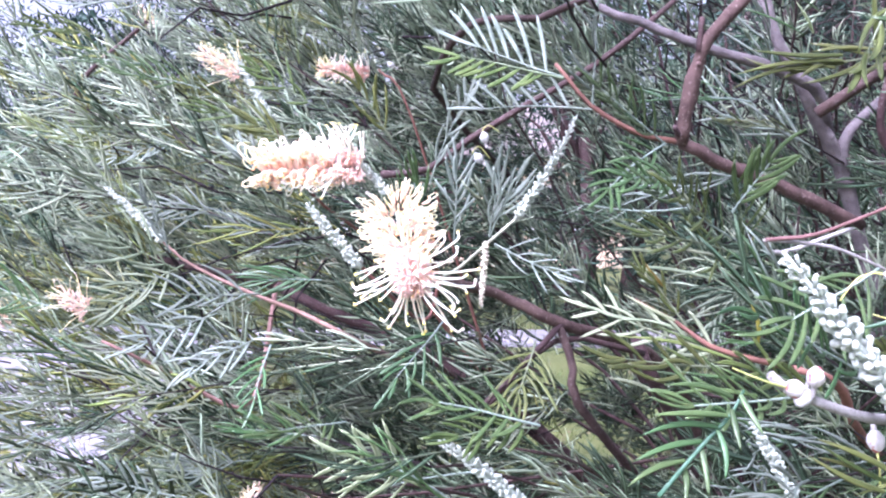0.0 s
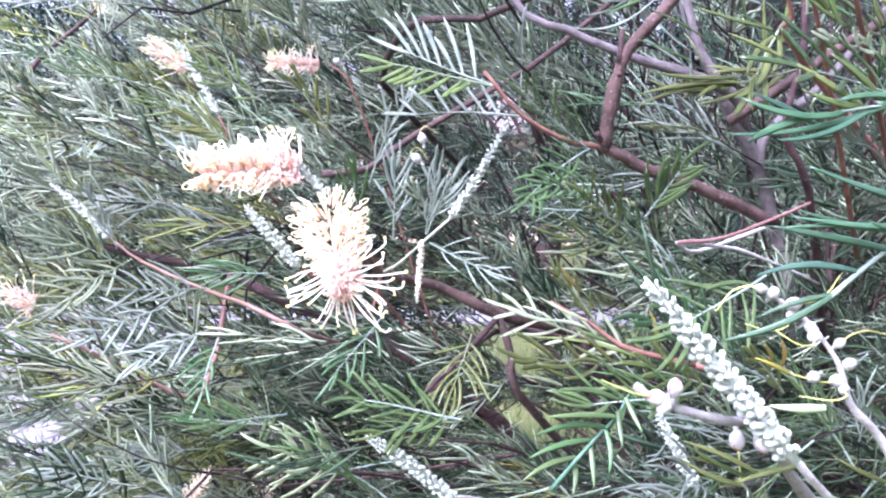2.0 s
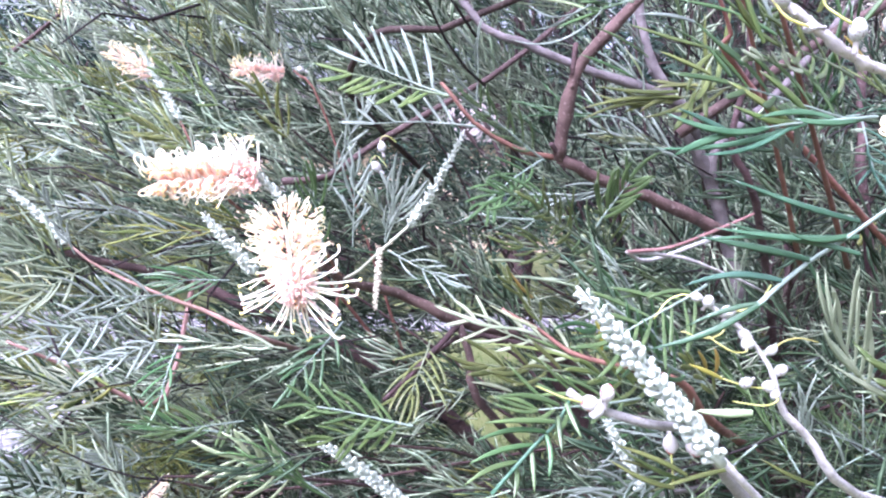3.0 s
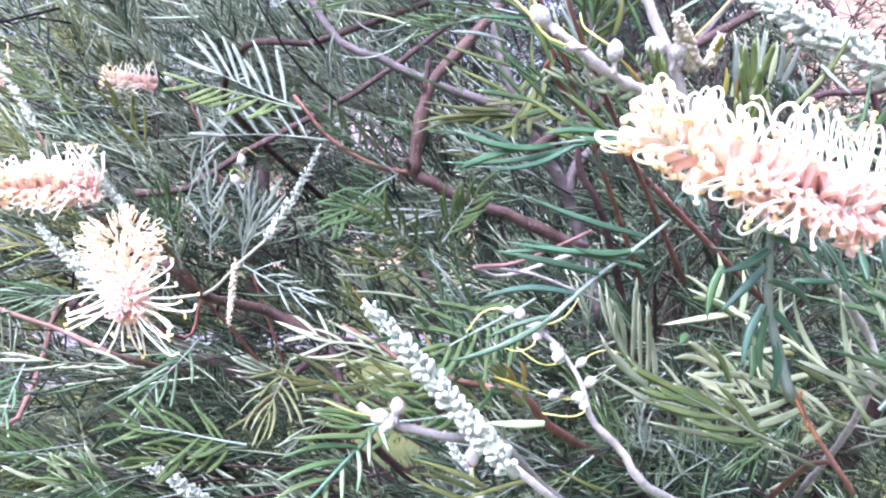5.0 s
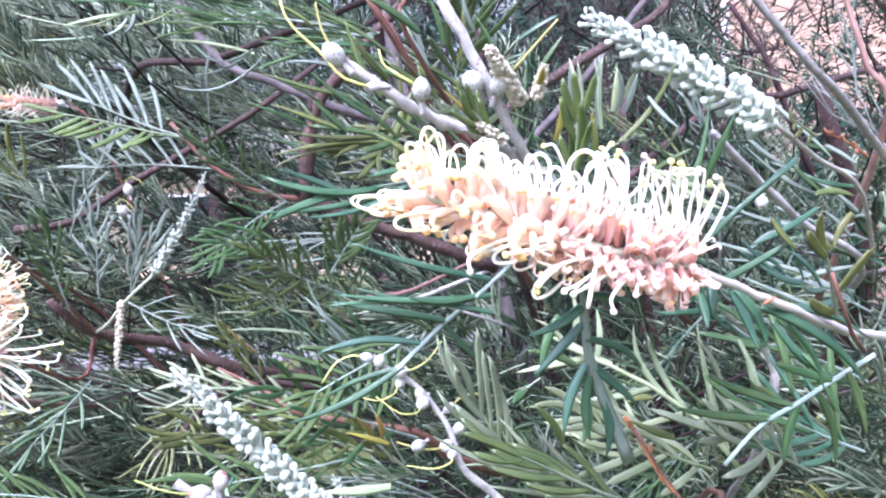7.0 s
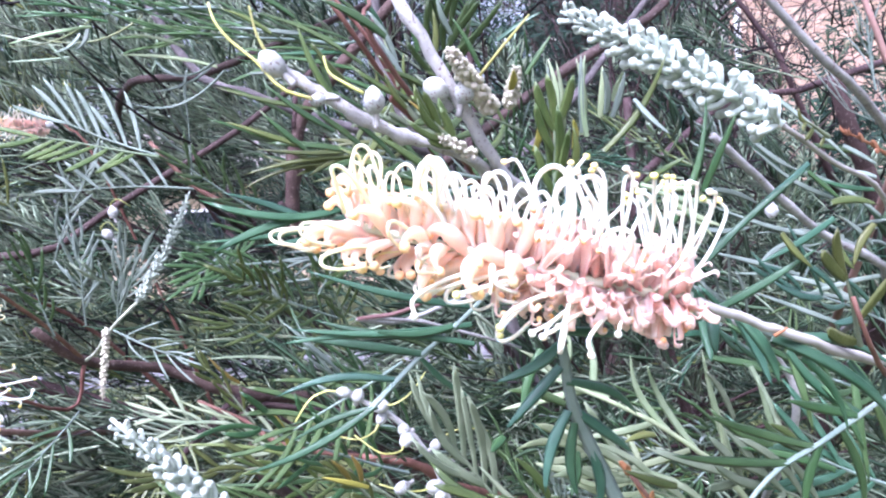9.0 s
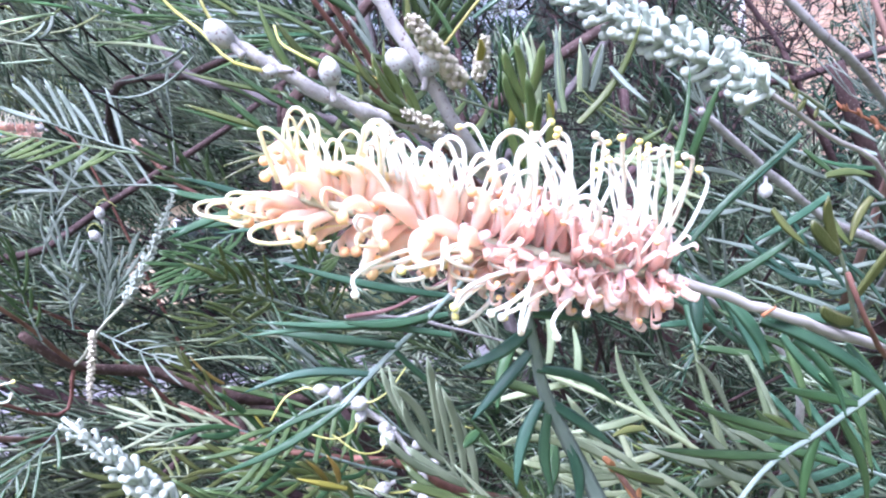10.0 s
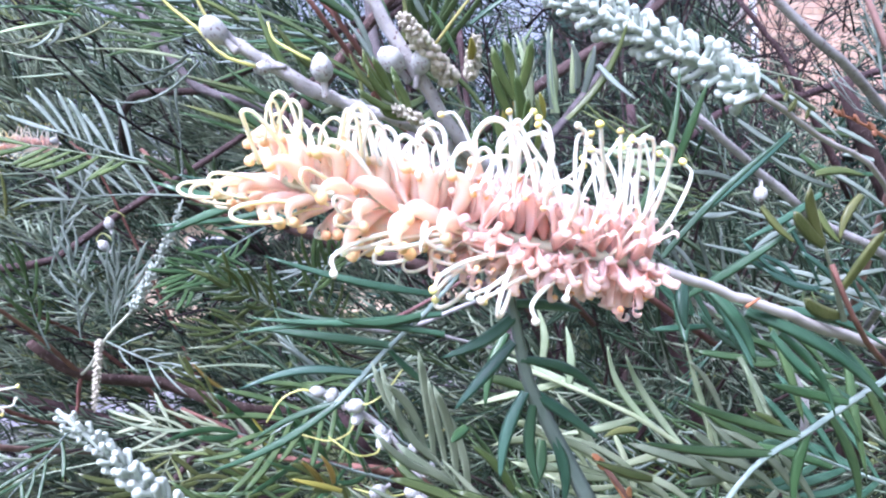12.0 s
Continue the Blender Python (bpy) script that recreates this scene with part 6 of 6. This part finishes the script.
# the dense inside and back of the crown
for k in range(1700):
    d = Vector([srng.gauss(0, 1) for _ in range(3)]).normalized()
    r = crown_radius(d) * srng.uniform(0.2, 0.9) ** 0.6
    p = MID + Vector((d.x * SPAN.x, d.y * SPAN.y, d.z * SPAN.z)) * r
    if p.z < 0.2 or p.y < 1.7 or (p.z > 1.75 and p.x > 0.3):
        continue
    way = (p - MID).normalized() * 0.4 + FLOW * 0.7 + Vector([srng.gauss(0, 0.4) for _ in range(3)])
    shoot(p, way, srng.uniform(0.12, 0.26), srng, 4, False, 0.0016, True)
# closer shoots low down and at the sides of the flowers
for k in range(86):
    p = Vector((srng.uniform(-0.15, 1.0), srng.uniform(0.62, 0.95), srng.uniform(0.80, 1.50)))
    if p.x < 0.35 and (p.z > 1.3 or p.z > 1.0 and k % 2):
        continue
    root = p + Vector((0.12, 0.3, -0.12))
    shoot(p, (srng.gauss(-0.7, 0.3), srng.gauss(-0.35, 0.3), srng.gauss(0.1, 0.35)), srng.uniform(0.1, 0.2), srng, 4, True, 0.0013)
    fork = Vector((srng.uniform(0.35, 0.95), srng.uniform(1.3, 1.7), srng.uniform(0.5, 1.1)))
    if k % 2 == 0:
        tube(limbs, spline((p, root, fork), 6), [0.0012, 0.0016, 0.002, 0.0024, 0.0028, 0.0032, 0.004], 5, 0, 0.1, srng)
        shrub_part("branch", mesh_of("branch", limbs, M_BARK))
        limbs = bmesh.new()
limbs.free()
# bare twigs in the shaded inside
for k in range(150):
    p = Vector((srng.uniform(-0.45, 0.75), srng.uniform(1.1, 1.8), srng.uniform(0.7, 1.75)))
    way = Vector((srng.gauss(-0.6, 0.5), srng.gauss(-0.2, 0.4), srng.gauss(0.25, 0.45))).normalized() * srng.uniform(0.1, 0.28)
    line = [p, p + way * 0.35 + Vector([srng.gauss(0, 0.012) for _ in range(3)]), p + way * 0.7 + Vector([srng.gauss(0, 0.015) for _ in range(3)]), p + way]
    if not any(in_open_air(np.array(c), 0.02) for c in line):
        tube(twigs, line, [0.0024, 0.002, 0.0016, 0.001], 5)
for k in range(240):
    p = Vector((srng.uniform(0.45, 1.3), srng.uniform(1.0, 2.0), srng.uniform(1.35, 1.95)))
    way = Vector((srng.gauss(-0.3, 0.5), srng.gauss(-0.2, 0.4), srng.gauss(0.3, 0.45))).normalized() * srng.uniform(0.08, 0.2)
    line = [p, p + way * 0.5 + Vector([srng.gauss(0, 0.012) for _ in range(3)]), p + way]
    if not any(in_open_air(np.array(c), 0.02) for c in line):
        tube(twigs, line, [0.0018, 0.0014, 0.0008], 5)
# sprays of long, drooping lobes on the side that faces the drive
grng = random.Random(77)
sprays = 0
while sprays < 34:
    p = Vector((grng.uniform(-0.72, -0.16), grng.uniform(0.98, 1.3), grng.uniform(0.72, 1.62)))
    tip = p + Vector((grng.uniform(-0.13, -0.06), grng.uniform(-0.06, 0.0), grng.uniform(-0.05, 0.07)))
    if any(in_open_air(np.array(p.lerp(tip, u)), 0.04) for u in (0, 0.5, 1.0)):
        continue
    hero(p, tip, ("silver", "olive", "silver", "young", "green")[sprays % 5], grng.choice((5, 6, 7)), grng.uniform(0.055, 0.085), 0.0036, (grng.uniform(-0.3, 0.3), -1, grng.uniform(0.2, 0.7)),
         "both", grng.uniform(28, 42), 0.15, sprays, 0.0009, 0.4)
    sprays += 1
tagged(shrub_part("brushwood", mesh_of("brushwood", twigs, M_BRUSH), None, "thin purplish brown twigs, darkened for the shade inside the crown"), kind="stuff")


def joined_leaves(name, items, upper, under, rib, label):
    """Many leaves in one mesh."""
    total = []
    loops, starts, counts, mats, shift = [], [], [], [], 0
    cache = {}
    for i, (V, F, S) in enumerate(VARIANTS):
        cache[i] = (np.concatenate([np.array(f) for f in F]), np.array([len(f) for f in F]), np.array(S))
    for i, turn, place in items:
        total.append(VARIANTS[i][0] @ turn.T + place)
        flat, sizes, slots = cache[i]
        loops.append(flat + shift)
        counts.append(sizes)
        mats.append(slots)
        shift += len(VARIANTS[i][0])
    co, loops, counts, mats = (np.concatenate(a) for a in (total, loops, counts, mats))
    me = bpy.data.meshes.new(name)
    me.vertices.add(len(co))
    me.vertices.foreach_set("co", co.astype(np.float32).ravel())
    me.loops.add(len(loops))
    me.loops.foreach_set("vertex_index", loops.astype(np.int32))
    me.polygons.add(len(counts))
    me.polygons.foreach_set("loop_start", np.concatenate(((0,), np.cumsum(counts)[:-1])).astype(np.int32))
    for m in (upper, under, rib):
        me.materials.append(m)
    me.polygons.foreach_set("material_index", mats.astype(np.int32))
    me.update(calc_edges=True)
    me.validate()
    me.shade_smooth()
    tagged(shrub_part(name, me, None, label), kind="stuff")


joined_leaves("foliage", mass["green"], M_MASS, M_MASS_SILVER, M_MASS_SILVER, "dense mass of narrow green leaves")
joined_leaves("foliage", mass["silver"], M_MASS_SILVER, M_MASS_SILVER, M_MASS_SILVER, "leaves turned to their silvery backs")
joined_leaves("foliage", mass["olive"], M_MASS_OLIVE, M_YOUNG, M_MASS_OLIVE, "yellowish young leaves")

# ---- ground, pavement, road ----
def sheet(name, x0, x1, y0, y1, z, mat, label, category, steps=1, rough=0.0):
    bm = bmesh.new()
    grid = [[bm.verts.new((x0 + (x1 - x0) * i / steps, y0 + (y1 - y0) * j / steps, z + rough * noise.noise(Vector((i * 0.7, j * 0.7, 3))))) for j in range(steps + 1)] for i in range(steps + 1)]
    for i in range(steps):
        for j in range(steps):
            bm.faces.new((grid[i][j], grid[i + 1][j], grid[i + 1][j + 1], grid[i][j + 1]))
    return tagged(new(name, mesh_of(name, bm, mat)), label, category, "", "structure")


sheet("ground", -900, 900, -900, 900, 0.0, M_GRASS, "mown green lawn with dry patches", "lawn")


def slab(name, x0, x1, y0, y1, z0, z1, mat, label="", category="", parent=None, bevel=0.0, kind="structure"):
    bm = bmesh.new()
    bmesh.ops.create_cube(bm, size=1, matrix=Matrix.Translation(((x0 + x1) / 2, (y0 + y1) / 2, (z0 + z1) / 2)) @ Matrix.Diagonal((x1 - x0, y1 - y0, z1 - z0, 1)))
    if bevel:
        bmesh.ops.bevel(bm, geom=bm.edges, offset=bevel, segments=2, affect="EDGES")
    me = mesh_of(name, bm, mat, smooth=False)
    if parent:
        return part(name, me, parent, None, label)
    return tagged(new(name, me), label, category, "", kind)


slab("pavement", -4.6, -1.9, -12, 7.5, -0.1, 0.03, M_CONCRETE, "pale grey concrete driveway beside the shrub", "driveway", bevel=0.012)
slab("pavement", -40, 40, 7.5, 8.5, -0.1, 0.034, M_CONCRETE, "pale concrete footpath along the lawn", "footpath", bevel=0.012)
bm = bmesh.new()
rim = []
for k in range(60):
    a = 2 * math.pi * k / 60
    r = 1 + 0.14 * noise.noise(Vector((math.cos(a) * 2, math.sin(a) * 2, 1)))
    rim.append(bm.verts.new((0.5 + 2.3 * r * math.cos(a), 2.1 + 1.5 * r * math.sin(a), 0.012)))
bm.faces.new(rim)
for f in bmesh.ops.extrude_face_region(bm, geom=bm.faces[:])["geom"]:
    if isinstance(f, bmesh.types.BMVert):
        f.co.z = -0.08
tagged(new("bed", mesh_of("bed", bm, M_LITTER, smooth=False)), "bed of brown leaf litter under the shrub", "garden bed", "", "structure")

grng = random.Random(71)
verts, faces = [], []
for k in range(15000):
    x, y = grng.uniform(-1.8, 7), grng.uniform(3.3, 6.3) if k % 2 else grng.uniform(7.8, 12)
    a, h, w = grng.random() * 6.3, grng.uniform(0.03, 0.075), grng.uniform(0.003, 0.006)
    lx, ly = grng.uniform(-0.03, 0.03), grng.uniform(-0.03, 0.03)
    n = len(verts)
    verts += [(x - w * math.cos(a), y - w * math.sin(a), 0), (x + w * math.cos(a), y + w * math.sin(a), 0), (x + lx, y + ly, h)]
    faces.append((n, n + 1, n + 2))
me = bpy.data.meshes.new("grass")
me.from_pydata(verts, [], faces)
me.materials.append(M_BLADE)
tagged(new("grass", me), "short green grass blades of the lawn", "grass", "", "stuff")

# ---- houses behind ----
def brick_courses(x0, x1, z0, z1, y, parent):
    """Bricks laid in stretcher bond, standing 8 mm proud of the mortar."""
    v, f = [], []
    course = 0
    z = z0
    while z + 0.076 <= z1:
        x = x0 - (0.12 if course % 2 else 0)
        while x < x1:
            a, b = max(x, x0), min(x + 0.23, x1)
            if b - a > 0.03:
                n = len(v)
                v += [(a, y, z), (b, y, z), (b, y, z + 0.076), (a, y, z + 0.076), (a, y - 0.008, z), (b, y - 0.008, z), (b, y - 0.008, z + 0.076), (a, y - 0.008, z + 0.076)]
                f += [(n + 4, n + 5, n + 6, n + 7), (n, n + 1, n + 5, n + 4), (n + 1, n + 2, n + 6, n + 5), (n + 2, n + 3, n + 7, n + 6), (n + 3, n, n + 4, n + 7)]
            x += 0.24
        z += 0.086
        course += 1
    me = bpy.data.meshes.new("bricks")
    me.from_pydata(v, [], f)
    me.materials.append(M_BRICK)
    tagged(part("bricks", me, parent, None, "salmon-pink bricks in pale mortar"), kind="stuff")


def gable(name, x0, x1, y0, y1, z0, z1, mat, parent):
    bm = bmesh.new()
    mid = (y0 + y1) / 2
    ring = [[bm.verts.new((x, y, z)) for y, z in ((y0, z0), (mid, z1), (y1, z0), (y1, z0 + 0.15), (mid, z1 + 0.15), (y0, z0 + 0.15))] for x in (x0, x1)]
    for k in range(6):
        bm.faces.new((ring[0][k], ring[0][(k + 1) % 6], ring[1][(k + 1) % 6], ring[1][k]))
    bm.faces.new(ring[0][::-1])
    bm.faces.new(ring[1])
    part(name, mesh_of(name, bm, mat, smooth=False), parent)


house = tagged(new("brick_house"), "two-storey house of salmon-pink brick with a white downpipe", "house")
house.location = (0, 0, 0)
slab("wall", 5.65, 16.65, 9.0, 17.0, 0, 5.6, M_MORTAR, "", parent=house)
brick_courses(5.65, 14.2, 0.1, 5.55, 8.998, house)
gable("roof", 5.15, 17.15, 8.4, 17.6, 5.6, 7.8, M_ROOF, house)
bm = bmesh.new()
tube(bm, [Vector((5.73, 8.93, z)) for z in (0.0, 1.4, 2.8, 4.2, 5.6)], 0.045, 10)
part("downpipe", mesh_of("downpipe", bm, M_WHITE), house, None, "white painted downpipe")
slab("gutter", 5.15, 17.15, 8.33, 8.46, 5.55, 5.68, M_WHITE, "white gutter", parent=house, bevel=0.02)
for x in (8.2, 11.4):
    slab("window_frame", x, x + 1.5, 8.94, 9.0, 1.0, 2.3, M_WHITE, "white window frame", parent=house, bevel=0.01)
    slab("window_pane", x + 0.08, x + 1.42, 8.925, 8.936, 1.08, 2.22, M_GLASS, "dark window pane", parent=house)

villa = tagged(new("rendered_house"), "low sand-coloured rendered house across the lawn", "house")
slab("wall", -5.0, 4.2, 20.0, 28.0, 0, 2.9, M_SAND, "", parent=villa)
gable("roof", -5.6, 4.8, 19.4, 28.6, 2.9, 4.8, M_ROOF, villa)
for x in (-3.6, 1.2):
    slab("window_frame", x, x + 1.6, 19.94, 20.0, 1.0, 2.2, M_WHITE, "white window frame", parent=villa, bevel=0.01)
    slab("window_pane", x + 0.08, x + 1.52, 19.925, 19.936, 1.08, 2.12, M_GLASS, "dark window pane", parent=villa)

# ---- trees and shrubs behind ----
def far_tree(x, y, height, spread, seed, label, low=0.8, leaves=9000):
    rng = random.Random(seed)
    thing = tagged(new("tree"), label, "tree", "trees behind the shrub")
    thing.location = (x, y, 0)
    bm = bmesh.new()
    tube(bm, spline(((0, 0, 0), (0.1, 0, height * 0.3), (-0.05, 0.1, height * 0.75)), 8), [0.13 * height / 5 * (1.1 - 0.1 * i) for i in range(9)], 8, 0, 0.1, rng)
    clumps = []
    for k in range(34):
        a, u = rng.random() * 6.3, rng.random()
        z = low + (height - low) * u
        r = spread * math.sqrt(rng.uniform(0.1, 1)) * math.sin(math.pi * (0.18 + 0.75 * u))
        c = Vector((r * math.cos(a), r * math.sin(a), z))
        clumps.append(c)
        tube(bm, spline((Vector((0, 0, z * 0.55)), c * 0.6 + Vector((0, 0, z * 0.3)), c), 5), [0.035, 0.03, 0.024, 0.018, 0.012, 0.007], 5)
    part("trunk", mesh_of("trunk", bm, M_BARK), thing)
    v, f = [], []
    for k in range(leaves):
        c = clumps[rng.randrange(len(clumps))]
        p = c + Vector([rng.gauss(0, 0.24 * spread) for _ in range(3)]) * 0.8
        d = Vector([rng.gauss(0, 1) for _ in range(3)]).normalized()
        s = d.orthogonal().normalized() * rng.uniform(0.006, 0.012)
        l = d * rng.uniform(0.08, 0.2)
        n = len(v)
        v += [tuple(p - s), tuple(p + l * 0.5 - s * 1.5), tuple(p + l), tuple(p + l * 0.5 + s * 1.5), tuple(p + s)]
        f.append((n, n + 1, n + 2, n + 3, n + 4))
    me = bpy.data.meshes.new("crown")
    me.from_pydata(v, [], f)
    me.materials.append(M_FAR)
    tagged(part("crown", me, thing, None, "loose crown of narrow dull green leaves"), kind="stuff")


def twiggy_shrub(x, y, label, seed, spread, height):
    """A bush of dark crossing twigs with few leaves."""
    rng = random.Random(seed)
    thing = tagged(new("twiggy_shrub"), label, "shrub")
    thing.location = (x, y, 0)
    v, f = [], []
    for k in range(40):
        a = rng.random() * 6.3
        end = Vector((spread * rng.uniform(0.2, 1) * math.cos(a), spread * 0.6 * rng.uniform(0.2, 1) * math.sin(a), height * rng.uniform(0.65, 1.0)))
        line = spline((Vector((rng.uniform(-0.1, 0.1), rng.uniform(-0.1, 0.1), 0)), end * 0.45 + Vector((rng.uniform(-0.2, 0.2), 0, 0.2)), end), 10)
        bm = bmesh.new()
        tube(bm, line, [0.013 * (1 - 0.075 * i) for i in range(11)], 6, 0, 0.08, rng)
        for j in range(46):
            p = line[rng.randrange(4, 11)]
            d = Vector((rng.gauss(0, 1), rng.gauss(0, 0.7), rng.gauss(0.3, 0.8))).normalized() * rng.uniform(0.15, 0.5)
            q = p + d * 0.55 + Vector([rng.uniform(-0.05, 0.05) for _ in range(3)])
            tube(bm, [p, q, p + d], [0.0035, 0.0025, 0.0012], 4)
            for m in range(11):
                c = q.lerp(p + d, rng.random())
                e = (d.normalized() + Vector([rng.gauss(0, 0.6) for _ in range(3)])).normalized() * rng.uniform(0.06, 0.12)
                w = e.orthogonal().normalized() * 0.0026
                n = len(v)
                v += [tuple(c - w), tuple(c + e * 0.5 - w * 1.4), tuple(c + e), tuple(c + e * 0.5 + w * 1.4), tuple(c + w)]
                f.append((n, n + 1, n + 2, n + 3, n + 4))
        part("branch", mesh_of("branch", bm, M_BARK), thing)
    me = bpy.data.meshes.new("foliage")
    me.from_pydata(v, [], f)
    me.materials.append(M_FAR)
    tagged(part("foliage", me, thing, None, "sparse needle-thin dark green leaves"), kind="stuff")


twiggy_shrub(2.5, 4.4, "dark twiggy shrub with sparse fine leaves before the brick house", 3, 1.5, 3.3)
far_tree(-4.5, 9.5, 3.6, 1.9, 1, "bushy dull green tree beyond the footpath", 0.6, 9000)
far_tree(-1.2, 12.5, 6.5, 2.2, 2, "tall dull green tree beyond the footpath", 0.9, 9000)
far_tree(2.2, 10.5, 5.8, 1.7, 3, "dark green tree before the houses", 1.4, 8000)
far_tree(3.9, 7.8, 4.6, 1.3, 4, "dark fine-leaved tree beside the brick house", 0.8, 17000)
far_tree(2.7, 6.6, 5.0, 1.3, 7, "dark fine-leaved tree behind the shrub", 0.9, 15000)
far_tree(1.2, 8.4, 5.4, 1.4, 8, "dark dull green tree behind the shrub", 0.9, 8000)
far_tree(6.5, 6.4, 4.4, 1.2, 5, "open dark-branched tree before the brick wall", 1.2, 6000)
far_tree(5.3, 6.9, 2.5, 1.1, 10, "low dark bush against the brick wall", 0.4, 9000)
far_tree(-4.2, 12.5, 6.2, 1.8, 9, "tall dark green tree beyond the footpath", 0.8, 12000)
far_tree(-8.5, 14, 4.6, 2.6, 6, "tall dull green tree beyond the driveway", 0.8, 9000)
